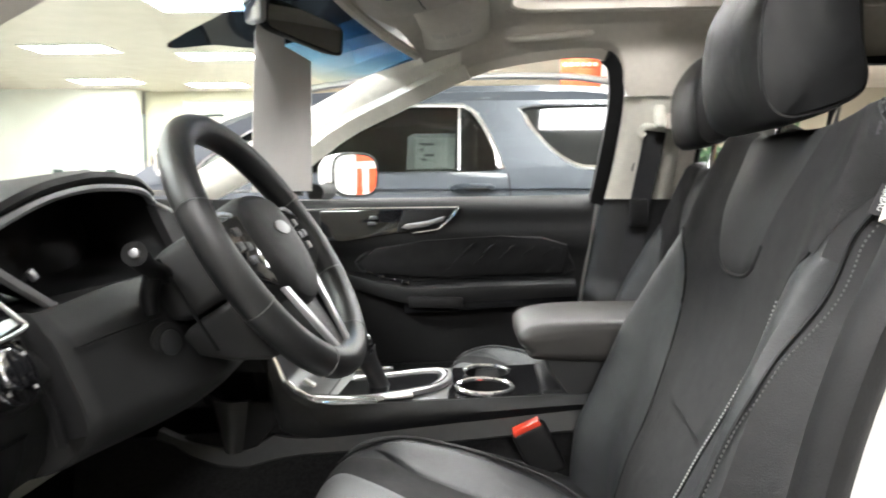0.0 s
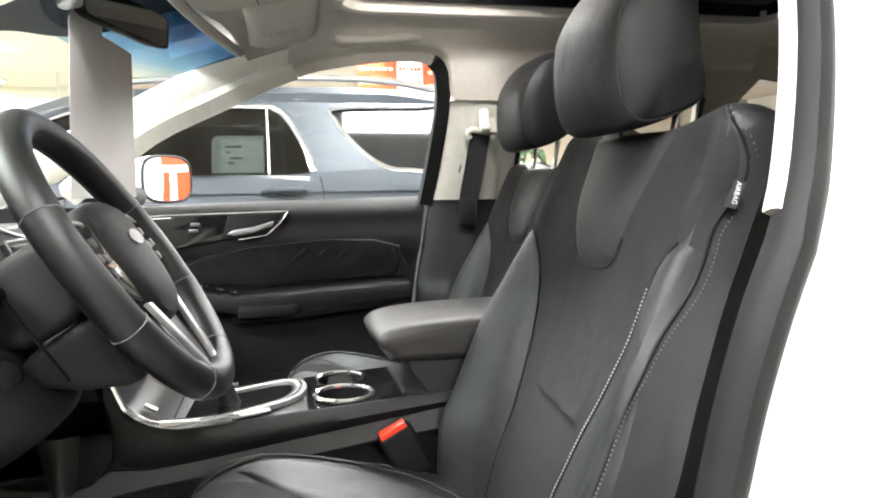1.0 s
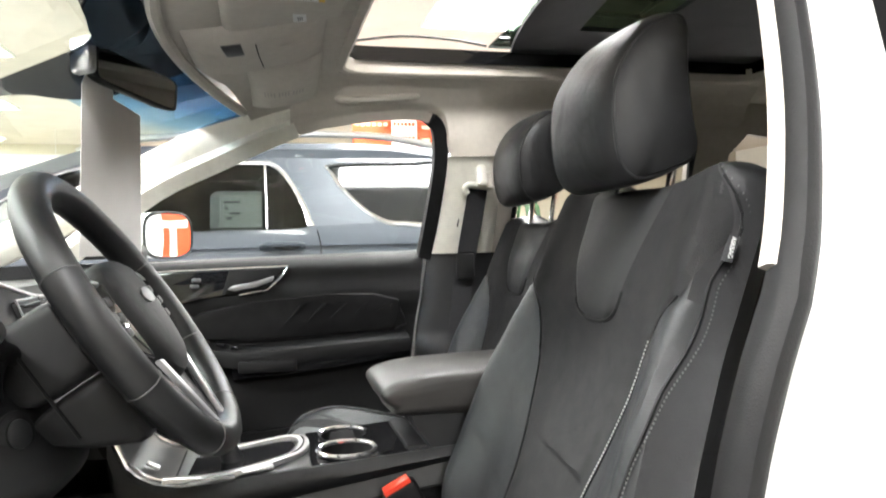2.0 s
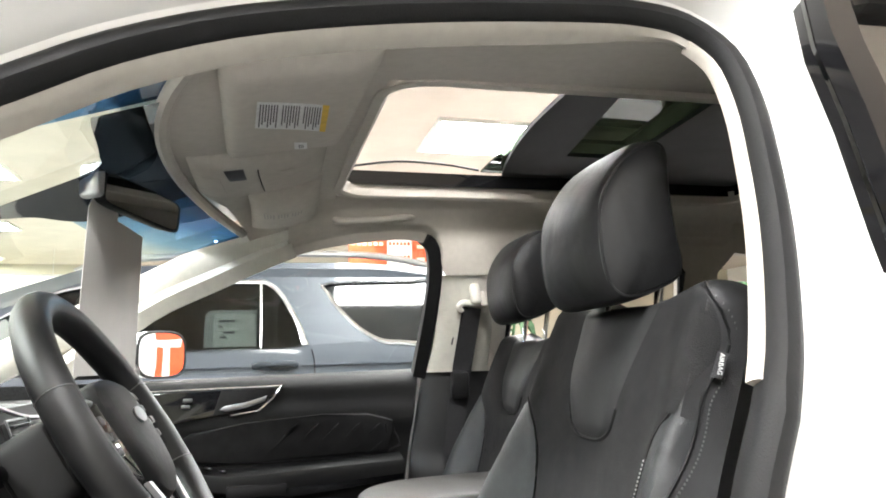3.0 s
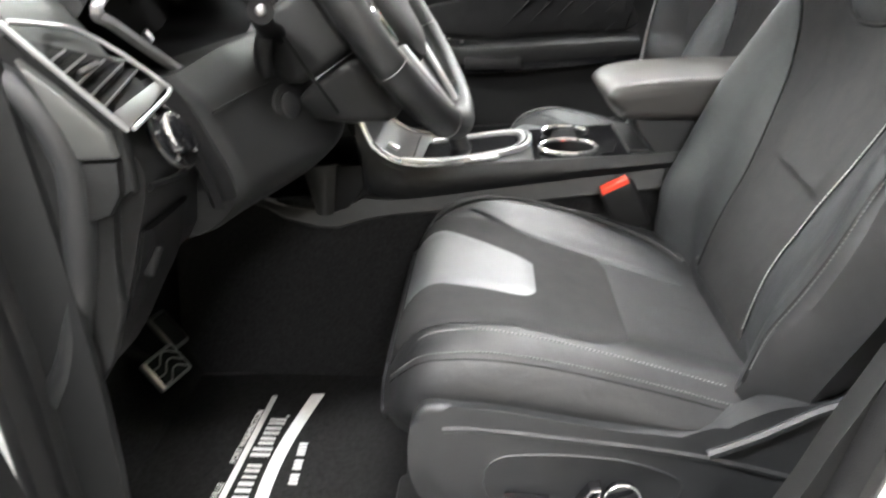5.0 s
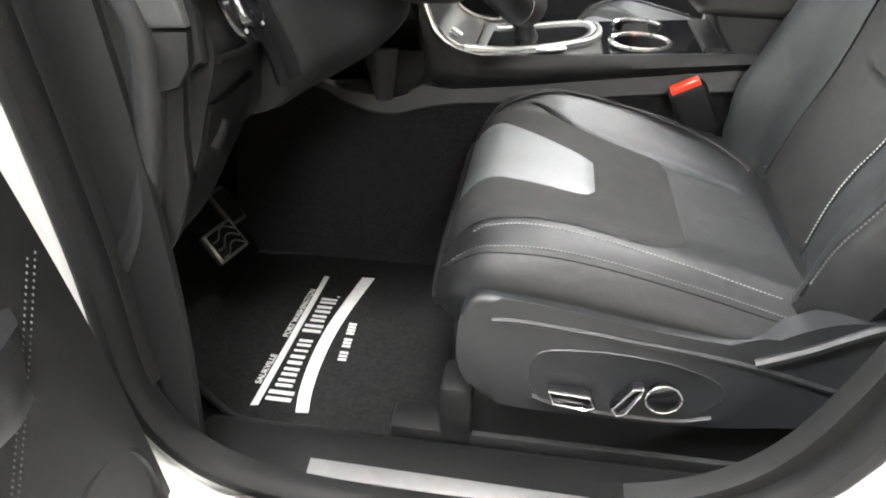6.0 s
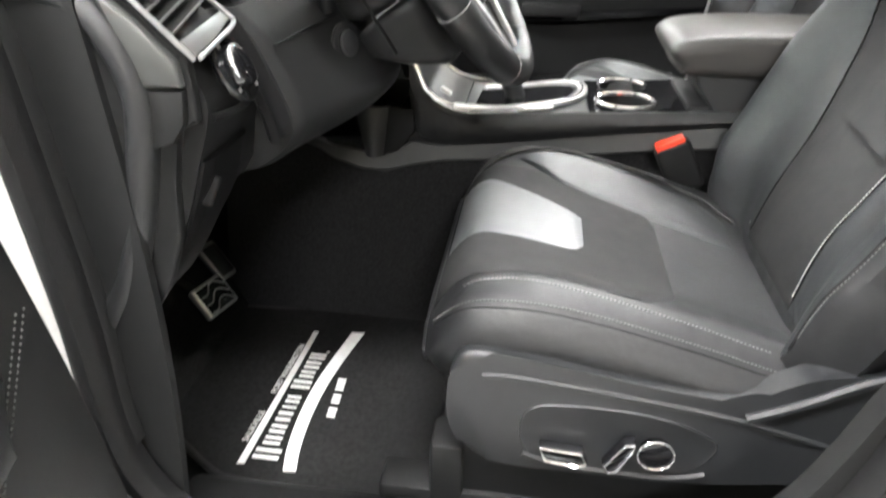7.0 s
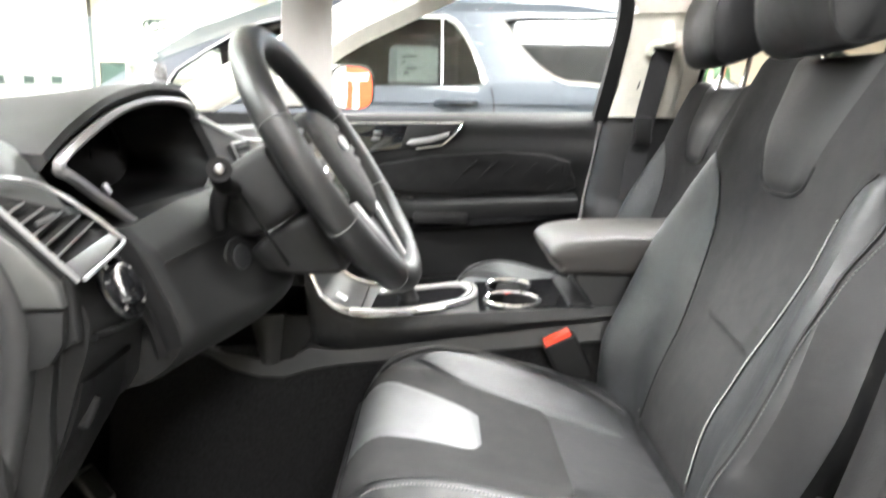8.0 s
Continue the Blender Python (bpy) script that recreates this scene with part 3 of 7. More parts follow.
def car_shell():
    t = thing("white_car", (1.2, 0, 0), "white sport utility vehicle with its driver door open", "car")
    ring = driver_opening()
    out = lambda p: (0, -1, 0.35 if p.z > 1.1 else 0.0)
    bm = bmesh.new()
    sweep(bm, ring, [(0.026, -0.014), (0.028, 0.0), (0.026, 0.010), (0.018, 0.018), (0.008, 0.019), (0.0, 0.014), (-0.004, 0.006), (-0.005, -0.012)], out, closed=True)
    part("door_seal", bm, RUBBER, t, "black rubber door seal")
    # painted jamb round the opening, from the seal out to the body side
    bm = bmesh.new()
    prof = [(-0.002, -0.015), (0.002, 0.004), (0.016, 0.007), (0.019, 0.014), (0.021, 0.022), (0.036, 0.060), (0.042, 0.085), (0.048, 0.095), (0.060, 0.09), (0.060, -0.02)]
    rings = []
    for i, p in enumerate(ring):
        d = (ring[(i + 1) % len(ring)] - ring[i - 1]).normalized()
        o = Vector(out(p)).normalized()
        nn = d.cross(o).normalized()
        o = nn.cross(d).normalized()
        k = max(smooth01(0.45, 0.62, p.x), smooth01(1.1, 1.25, p.z))
        rings.append([p - n * nn + (min(h, 0.03) * (1 - k) + h * k) * o for n, h in prof])
    loft(bm, rings, True, True, loop=True)
    part("door_jamb", bm, PAINT, t)
    return t


car = car_shell()


def liner_z(x, y):
    z = 1.572 + 0.012 * smooth01(0.95, 1.5, x) - 0.05 * smooth01(1.0, 0.66, x)
    if y > 0.44:
        z -= 0.080 * ((y - 0.44) / 0.16) ** 1.6
    if y < -0.30:
        z -= 0.012 + 0.03 * ((-0.30 - y) / 0.26) ** 1.6
    elif y < 0.0:
        z -= 0.012 * (-y / 0.30)
    return z


def car_inside(t):
    # headliner in four strips round the roof opening
    X0, X1, XS, XE, YN, YF = 0.68, 2.75, 1.012, 2.16, -0.325, 0.455
    bow = lambda y: 0.11 * (y / 0.55) ** 2
    strips = [(lambda u, v: ((XS - (XS - X0 - bow(-0.585 + 1.175 * v)) * (1 - u)), -0.585 + 1.175 * v), 8, 24),
              (lambda u, v: (XS + (XE - XS) * u, -0.585 + (YN + 0.585) * v), 20, 6),
              (lambda u, v: (XS + (XE - XS) * u, YF + (0.59 - YF) * v), 20, 8),
              (lambda u, v: (XE + (X1 - XE) * u, -0.585 + 1.175 * v), 8, 24)]
    bm = bmesh.new()
    for f, nu, nv in strips:
        sheet(bm, lambda u, v, f=f: (f(u, v)[0], f(u, v)[1], liner_z(*f(u, v))), nu, nv, (0, 0, 0.012))
    part("headliner", bm, LINER, t, "cream woven headliner")
    # bright lip round the roof opening and the black track above it
    def rect(x0, x1, y0, y1, r, n=5):
        out = []
        for cx, cy, a0 in ((x1 - r, y1 - r, 0), (x0 + r, y1 - r, 90), (x0 + r, y0 + r, 180), (x1 - r, y0 + r, 270)):
            for i in range(n + 1):
                a = radians(a0 + 90 * i / n)
                out.append((cx + r * math.cos(a), cy + r * math.sin(a)))
        return out
    loop = rect(XS, XE, YN, YF, 0.07)
    bm = bmesh.new()
    sweep(bm, [(x, y, liner_z(x, y) + 0.002) for x, y in loop], [(0.012, -0.006), (0.012, 0.004), (-0.004, 0.004), (-0.006, 0.028), (-0.010, 0.028), (-0.010, -0.002), (-0.004, -0.007)], lambda p: (0, 0, 1), closed=True)
    part("roof_opening_lip", bm, LINER, t)
    bm = bmesh.new()
    sweep(bm, [(x, y, 1.612) for x, y in rect(XS - 0.005, XE, YN - 0.01, YF - 0.002, 0.04)], [(-0.02, -0.012), (0.022, -0.012), (0.022, 0.0), (0.008, 0.004), (0.008, 0.022), (-0.02, 0.022)], lambda p: (0, 0, 1), closed=True)
    part("roof_track", bm, GLOSS, t, "black sunroof track")
    # outer roof skin in strips round the same hole
    def rz(x, y):
        return 1.66 + 0.02 * smooth01(0.9, 1.6, x) - 0.16 * smooth01(1.0, 0.35, x) - 0.05 * abs(y / 0.55) ** 3
    bm = bmesh.new()
    for f, nu, nv in ((lambda u, v: (0.62 + (XS - 0.62) * u, -0.62 + 1.24 * v), 6, 20), (lambda u, v: (XS + (XE - XS) * u, -0.62 + (YN + 0.60) * v), 12, 6),
                      (lambda u, v: (XS + (XE - XS) * u, YF + 0.02 + (0.60 - YF) * v), 12, 6), (lambda u, v: (XE + 0.75 * u, -0.62 + 1.24 * v), 6, 20)):
        sheet(bm, lambda u, v, f=f: (f(u, v)[0], f(u, v)[1], rz(*f(u, v))), nu, nv, (0, 0, -0.008))
    part("roof_skin", bm, PAINT, t)
    # front roof glass slid back over the rear pane
    bm = bmesh.new()
    sheet(bm, lambda u, v: (1.40 + 0.80 * u, YN - 0.02 + (YF - YN + 0.04) * v, 1.652 + 0.006 * math.sin(math.pi * v)), 8, 8, (0, 0, 0.006))
    part("roof_glass", bm, TINT, t, "smoked sliding roof glass, open")
    # black frame of the roof glass: a bowed front bar, a rear blind and a far rail round a tinted slot
    front = lambda y: 1.372 + 0.26 * (y + 0.10) ** 2
    slot = lambda y: 1.478 + 0.16 * (y + 0.15)
    for nm, lab, f, nu, nv in (("roof_crossbar", "black bowed front bar of the roof glass", lambda u, v: (front(Y(v)) + (slot(Y(v)) - front(Y(v))) * u, Y(v), 1.632), 6, 16),
                           ("roof_blind", "black drawn roof blind", lambda u, v: (slot(Y(v)) + 0.215 - 0.08 * v + (XE - slot(Y(v)) - 0.215 + 0.08 * v) * u, Y(v), 1.630), 6, 16),
                           ("roof_rail", "black side rail of the roof glass", lambda u, v: (1.48 + 0.30 * u, 0.235 + (YF - 0.235) * v, 1.634), 4, 4)):
        bm = bmesh.new()
        Y = lambda v: YN - 0.02 + (YF - YN + 0.04) * v
        sheet(bm, f, nu, nv, (0, 0, 0.010))
        part(nm, bm, RUBBER, t, lab)
    bm = bmesh.new()
    tube(bm, spline([(1.04, YF - 0.03, 1.64), (1.16, YF - 0.04, 1.655), (1.28, YF - 0.05, 1.65), (1.37, YF - 0.06, 1.635)], 4), 0.003, 6)
    part("roof_arm", bm, RUBBER, t)
    # cream trim along the driver opening (upper part only)
    ring = driver_opening()
    i0 = min(range(len(ring)), key=lambda i: (ring[i] - Vector((1.262, -0.78, 1.125))).length)
    start = min(range(len(ring)), key=lambda i: (ring[i] - Vector((0.43, -0.72, 1.26))).length)
    path = [ring[(start + k) % len(ring)] for k in range((i0 - start) % len(ring) + 1)]
    out = lambda p: (0, -1, 0.35 if p.z > 1.1 else 0.0)
    corner = min(range(len(path)), key=lambda i: (path[i] - Vector((1.345, -0.59, 1.53))).length)
    bm = bmesh.new()
    top = path[:corner + 1]
    rings = []
    for i, p in enumerate(top):
        d = (path[min(i + 1, len(path) - 1)] - path[max(i - 1, 0)]).normalized()
        o = Vector(out(p)).normalized()
        nn = d.cross(o).normalized()
        o = nn.cross(d).normalized()
        k = 0.25 + 0.75 * smooth01(0, 9, len(top) - 1 - i)
        rings.append([p + n * nn + h * o for n, h in ((0.022, -0.002), (0.026, 0.002), (0.031, -0.003 * k), (0.035, -0.012 * k), (0.033 + 0.004 * k, -0.027 * k), (0.022, -0.027 * k))])
    loft(bm, rings)
    part("opening_trim", bm, BEIGE, t, "beige plastic edge trim above the door")
    bm = bmesh.new()
    sweep(bm, path[corner:], [(0.022, -0.002), (0.026, 0.002), (0.030, 0.001), (0.033, -0.004), (0.034, -0.014), (0.022, -0.014)], out)
    part("pillar_edge_trim", bm, CREAM, t, "cream door pillar edge trim")
    lower = [ring[(i0 + k) % len(ring)] for k in range((start - i0) % len(ring) + 1)]
    a0 = next(i for i, p in enumerate(lower) if p.z < 0.62)
    a1 = max(i for i, p in enumerate(lower) if p.z < 0.62) + 1
    rear = [p for p in lower[:a0 + 7] if p.z < 0.86]
    for seg in (rear, lower[a1:]):
        bm = bmesh.new()
        rings = []
        for i, p in enumerate(seg):
            w = lerp([0.55, 0.66, 0.73, 0.80, 0.86], [0.046, 0.048, 0.043, 0.031, 0.025], p.z) if seg is rear else 0.029
            nn = (seg[min(i + 1, len(seg) - 1)] - seg[max(i - 1, 0)]).cross(Vector((0, -1, 0))).normalized()
            rings.append([p + n * nn + Vector((0, -h, 0)) for n, h in ((0.022, -0.008), (w - 0.002, -0.006), (w, -0.012), (w, -0.030), (0.022, -0.030))])
        loft(bm, rings)
        part("lower_opening_trim", bm, PLASTIC_LOW, t, "dark plastic lower pillar trim")
    # windshield, shade band and dark mount patch
    def ws(y, k):
        """k 0 at the header, 1 at the cowl."""
        xh = 0.66 + 0.11 * (y / 0.55) ** 2
        return Vector((xh - (0.98 + 0.10 * (y / 0.7) ** 2) * k, y * (1 + 0.18 * k), 1.525 - 0.42 * k + 0.02 * math.sin(math.pi * k) - 0.03 * (y / 0.55) ** 2 * (1 - k)))
    bm = bmesh.new()
    sheet(bm, lambda u, v: ws(-0.58 + 1.16 * v, u), 12, 16)
    w = part("windshield", bm, WINDSHIELD, t, "green-tinted windshield")
    w.visible_shadow = False
    bm = bmesh.new()
    sheet(bm, lambda u, v: ws(0.16 + 0.42 * v, 0.005 + 0.20 * u) + Vector((0.004, 0, -0.006)), 4, 10)
    w2 = part("shade_band", bm, BAND, t, "blue tinted band along the windshield top")
    w2.visible_shadow = False
    bm = bmesh.new()
    sheet(bm, lambda u, v: ws(-0.45 + 0.12 * v, 0.005 + 0.14 * u) + Vector((0.004, 0, -0.006)), 4, 4)
    w3 = part("shade_band", bm, BAND, t, "blue tinted band along the windshield top")
    w3.visible_shadow = False
    bm = bmesh.new()
    def low(y):
        return cr([-0.33, -0.12, -0.05, 0.0, 0.10, 0.20, 0.25], [0.085, 0.085, 0.115, 0.285, 0.235, 0.19, 0.12], y)
    sheet(bm, lambda u, v: ws(-0.33 + 0.57 * v, low(-0.33 + 0.57 * v) * u) + Vector((0.006, 0, -0.010)), 8, 40)
    part("mirror_mount_patch", bm, DARKBAND, t, "near-black windshield patch behind the mirror")
    # header trim
    bm = bmesh.new()
    tube(bm, [ws(-0.56 + 1.12 * i / 20, 0.0) + Vector((0.012, 0, -0.004)) for i in range(21)], 0.012, 8)
    part("header_trim", bm, LINER, t)
    # A pillars
    for s, nm in ((1, "right"),):
        bm = bmesh.new()
        P = spline([(1.10, 0.575 * s, 1.525), (0.92, 0.60 * s, 1.475), (0.72, 0.645 * s, 1.395), (0.50, 0.695 * s, 1.29), (0.28, 0.745 * s, 1.185), (0.10, 0.79 * s, 1.10)], 4)
        rings = []
        for i, p in enumerate(P):
            k = i / (len(P) - 1)
            wdt = 0.020 + 0.055 * smooth01(0.0, 0.45, k) if s > 0 else 0.02 + 0.03 * k
            up = Vector((-0.35, -0.28 * s, 0.9)).normalized()
            ins = Vector((0.1, -s, 0)).normalized()
            ring2 = [p + up * wdt * 1.1 + ins * 0.008, p + up * wdt * 0.7 + ins * 0.028, p + up * wdt * 0.2 + ins * 0.030, p - up * 0.012 + ins * 0.016, p - up * 0.014 - ins * 0.02, p + up * wdt * 1.1 - ins * 0.02]
            rings.append(ring2)
        loft(bm, rings)
        part("windshield_pillar", bm, TRIM, t, "cream windshield pillar trim")
    # passenger side: B pillar upper and lower trim
    py = lambda z, b=0.70: b - max(0, z - 1.10) * 0.40
    bm = bmesh.new()
    def bp(u, v):
        z = 1.125 + 0.42 * v
        xa = lerp([1.125, 1.2, 1.35, 1.44, 1.50, 1.545], [1.290, 1.305, 1.318, 1.316, 1.305, 1.285], z)
        xb = lerp([1.125, 1.35, 1.46, 1.545], [1.470, 1.478, 1.50, 1.60], z)
        x, y = xa + (xb - xa) * u, py(z) + 0.012 - 0.030 * math.sin(math.pi * u) ** 0.6
        return (x, y, z)
    sheet(bm, lambda u, v: bp(u, 0.626 * v), 12, 12, (0, 0.02, 0))
    part("door_pillar", bm, TRIM, t, "cream upper door pillar trim")
    bm = bmesh.new()
    XC = [0.90, 0.97, 1.03, 1.075, 1.13, 1.184, 1.23, 1.262, 1.275, 1.286, 1.297, 1.303, 1.308, 1.312, 1.317, 1.322, 1.34, 1.37, 1.40, 1.43, 1.46, 1.472, 1.482, 1.492, 1.505, 1.53, 1.58, 1.7, 1.9, 2.2]
    ZC = lambda x: lerp([0.90, 0.97, 1.075, 1.184, 1.262, 1.283, 1.297, 1.308, 1.314, 1.322, 1.472, 1.492, 1.53, 1.60, 2.2], [1.455, 1.475, 1.495, 1.504, 1.503, 1.492, 1.474, 1.440, 1.402, 1.386, 1.386, 1.430, 1.470, 1.478, 1.478], x)
    def cove(u, v):
        x = XC[round(u * (len(XC) - 1))]
        z0, z1 = ZC(x), liner_z(x, 0.44) - 0.004
        z = z0 + (z1 - z0) * v
        y = lerp([1.38, 1.44, 1.48, 1.51, 1.535, 1.555, 1.568, 1.580], [0.575, 0.560, 0.549, 0.537, 0.521, 0.502, 0.484, 0.463], z - (z1 - 1.580) * v)
        edge = smooth01(0.22, 0.0, v) * smooth01(1.40, 1.46, z0)
        dip = -0.013 * math.sin(math.pi * min(max((x - 1.316) / 0.160, 0), 1)) * (1 - v)
        return (x, y + 0.020 * edge + dip, z)
    sheet(bm, cove, len(XC) - 1, 20, (0, 0.012, 0.004))
    part("side_rail_liner", bm, LINER, t, "cream cloth along the roof side and door pillar")
    bm = bmesh.new()
    def bl(u, v):
        z = 0.50 + 0.625 * v
        xa = lerp([0.5, 0.75, 0.9, 1.0, 1.125], [1.20, 1.225, 1.245, 1.262, 1.285], z)
        xb = lerp([0.5, 0.8, 1.125], [1.52, 1.50, 1.485], z)
        return (xa + (xb - xa) * u, 0.715 - 0.03 * math.sin(math.pi * u) ** 0.6 - 0.012 * smooth01(0.88, 0.86, z), z)
    sheet(bm, bl, 12, 24, (0, 0.02, 0))
    part("door_pillar_base", bm, PLASTIC_SOFT, t, "dark grey lower door pillar trim")
    # slot in the pillar for the belt height adjuster
    bm = bmesh.new()
    box(bm, (1.425, 0.605, 1.375), (0.022, 0.01, 0.16), 0.008, rot=(-22, -3, 0))
    part("belt_slide", bm, LINER, t)
    # side wall behind: rear side openings framed by posts
    for s in (1, -1):
        bm = bmesh.new()
        zz = lambda z: s * py(z, 0.70)
        loops = [[(1.47, 1.10), (1.47, 1.56), (2.9, 1.56), (2.9, 1.10)], [(1.52, 1.15), (1.535, 1.46), (1.99, 1.47), (2.06, 1.40), (2.08, 1.16)], [(2.19, 1.40), (2.24, 1.46), (2.55, 1.43), (2.45, 1.24), (2.22, 1.20)]]
        es = []
        for lp in loops:
            vs = [bm.verts.new((x, zz(z) + 0.02 * s, z)) for x, z in lp]
            es += [bm.edges.new((vs[i], vs[(i + 1) % len(vs)])) for i in range(len(vs))]
        bmesh.ops.triangle_fill(bm, use_beauty=True, use_dissolve=False, edges=es)
        kill = [f for f in bm.faces if (1.53 < f.calc_center_median().x < 2.07 and 1.17 < f.calc_center_median().z < 1.45) or (2.2 < f.calc_center_median().x < 2.5 and 1.22 < f.calc_center_median().z < 1.42)]
        kill2 = []
        for f in kill:
            c = f.calc_center_median()
            for lp in loops[1:]:
                ins = False
                for i in range(len(lp)):
                    (xa, za), (xb, zb) = lp[i], lp[i - 1]
                    if (za > c.z) != (zb > c.z) and c.x < (xb - xa) * (c.z - za) / (zb - za) + xa:
                        ins = not ins
                if ins:
                    kill2.append(f)
                    break
        bmesh.ops.delete(bm, geom=kill2, context="FACES")
        r = bmesh.ops.extrude_face_region(bm, geom=bm.faces[:])
        bmesh.ops.translate(bm, vec=(0, 0.03 * s, 0), verts=[g for g in r["geom"] if isinstance(g, bmesh.types.BMVert)])
        part("rear_quarter_trim", bm, LINER, t, smooth=False)
        bm = bmesh.new()
        tube(bm, [(x, zz(z) + 0.012 * s, z) for x, z in loops[1]], 0.012, 6, closed=True)
        part("rear_window_seal", bm, RUBBER, t)
        bm = bmesh.new()
        box(bm, (2.2, 0.72 * s, 0.80), (1.45, 0.03, 0.62))
        part("rear_side_panel", bm, PLASTIC, t, smooth=False)
    # floor, firewall, tunnel and tail
    bm = bmesh.new()
    box(bm, (1.45, 0, 0.36), (2.7, 1.5, 0.06))
    part("cabin_floor", bm, CARPET, t, smooth=False)
    bm = bmesh.new()
    sheet(bm, lambda u, v: (0.30 - 0.22 * u - 0.05 * u * u, -0.76 + 1.52 * v, 0.39 + 0.45 * u ** 1.2), 8, 8, (-0.02, 0, -0.02))
    part("toe_board", bm, CARPET, t, "black carpeted toe board")
    bm = bmesh.new()
    box(bm, (2.86, 0, 1.02), (0.06, 1.5, 1.34))
    part("tail_panel", bm, BEIGE, t, smooth=False)
    bm = bmesh.new()
    box(bm, (-0.02, 0, 0.72), (0.04, 1.56, 0.80))
    part("firewall", bm, CARPET, t, smooth=False)
    bm = bmesh.new()
    box(bm, (0.20, 0.745, 0.72), (0.46, 0.02, 0.80), 0.005)
    part("kick_panel", bm, CARPET, t)
    # sill, scuff plate and ribbed carpet edge
    bm = bmesh.new()
    sweep(bm, [(0.42, -0.70, 0.45), (0.6, -0.70, 0.45), (0.9, -0.70, 0.45), (1.25, -0.70, 0.45)], [(-0.05, 0.05), (0.004, 0.045), (0.020, 0.025), (0.026, -0.01), (0.026, -0.07), (-0.06, -0.07)], lambda p: (0, 1, 0))
    part("sill_cover", bm, PLASTIC_LOW, t, "dark plastic sill cover")
    bm = bmesh.new()
    slab(bm, [(0.573, -0.727, 0.4765), (0.575, -0.752, 0.4765), (0.90, -0.758, 0.4765), (0.90, -0.733, 0.4765)], (0, 0, 0.004), 0.0015)
    part("scuff_plate", bm, ALU, t, "brushed aluminium scuff plate")
    # painted rocker and hinge pillar outside the seal
    bm = bmesh.new()
    sweep(bm, [(0.30, -0.86, 0.44), (0.8, -0.87, 0.43), (1.4, -0.87, 0.43), (2.0, -0.87, 0.43)], [(-0.075, 0.0), (-0.06, 0.04), (-0.02, 0.075), (0.06, 0.085), (0.16, 0.06), (0.16, -0.04), (-0.07, -0.05)], lambda p: (0, -1, 0))
    part("rocker_panel", bm, PAINT, t, "white painted rocker panel")


car_inside(car)


def car_outside(t):
    """Plain body panels that close the car in front, behind and below."""
    bm = bmesh.new()
    rings = []
    for x, zt, w in ((-1.02, 0.72, 0.62), (-0.98, 0.84, 0.74), (-0.80, 0.92, 0.84), (-0.45, 0.97, 0.89), (-0.12, 0.99, 0.90), (0.16, 1.0, 0.90)):
        rings.append([(x, -w, 0.30), (x, -w - 0.01, 0.60), (x, -w, zt - 0.14), (x, -w + 0.08, zt - 0.03), (x, -0.3, zt + 0.015), (x, 0.3, zt + 0.015), (x, w - 0.08, zt - 0.03), (x, w, zt - 0.14), (x, w + 0.01, 0.60), (x, w, 0.30)])
    loft(bm, rings)
    part("front_body", bm, PAINT, t, "white hood and front wings")
    for s in (1, -1):
        bm = bmesh.new()
        sheet(bm, lambda u, v: (2.26 + 0.62 * u, s * (0.895 - max(0, 0.40 + 0.70 * v - 1.08) * 0.42), 0.40 + 0.70 * v), 6, 8, (0, -0.03 * s, 0))
        part("rear_wing", bm, PAINT, t)
    for x in (-0.42, 2.45):
        for s in (1, -1):
            bm = bmesh.new()
            disc(bm, (x, s * 0.70, 0.35), (0, s, 0), 0.35, 0.23, 40, 0.03)
            w = part("wheel", bm, RUBBER, t, "black tyre")
            bm = bmesh.new()
            disc(bm, (x, s * 0.905, 0.35), (0, s, 0), 0.235, 0.03, 40, 0.01)
            part("rim", bm, SATIN, w, "silver rim")


car_outside(car)


def rear_door():
    t = thing("rear_door", (1.9, -0.86, 0.4), "white rear door with black window frame, closed", "car door")
    oy = lambda z: -(0.90 - max(0, z - 1.08) * 0.42)
    def f(u, v):
        z = 0.45 + 0.65 * v
        xa = lerp([0.45, 0.6, 0.75, 0.9, 1.1], [1.14, 1.19, 1.235, 1.27, 1.325], z)
        return (xa + (2.25 - xa) * u, oy(z) - 0.03 * math.sin(math.pi * min(1, v)) + 0.03 * (1 - min(1, u * 12)) ** 2, z)
    bm = bmesh.new()
    sheet(bm, f, 30, 16, (0, 0.04, 0))
    part("skin", bm, PAINT, t)
    loop = [(1.325, 1.11), (1.346, 1.26), (1.366, 1.37), (1.376, 1.46), (1.398, 1.535), (1.455, 1.56), (1.6, 1.565), (2.05, 1.55), (2.22, 1.42), (2.25, 1.12)]
    bm = bmesh.new()
    sweep(bm, [(x, oy(z), z) for x, z in loop], [(0.0, -0.03), (0.0, 0.012), (0.035, 0.012), (0.045, 0.004), (0.045, -0.03)], lambda p: (0, -1, 0.4), closed=True)
    part("window_frame", bm, GLOSS, t, "gloss black window frame")
    bm = bmesh.new()
    slab(bm, [(x, oy(z) + 0.012, z) for x, z in loop], (0, 0.005, 0))
    part("pane", bm, SIDEGLASS, t, "tinted door glass")


rear_door()


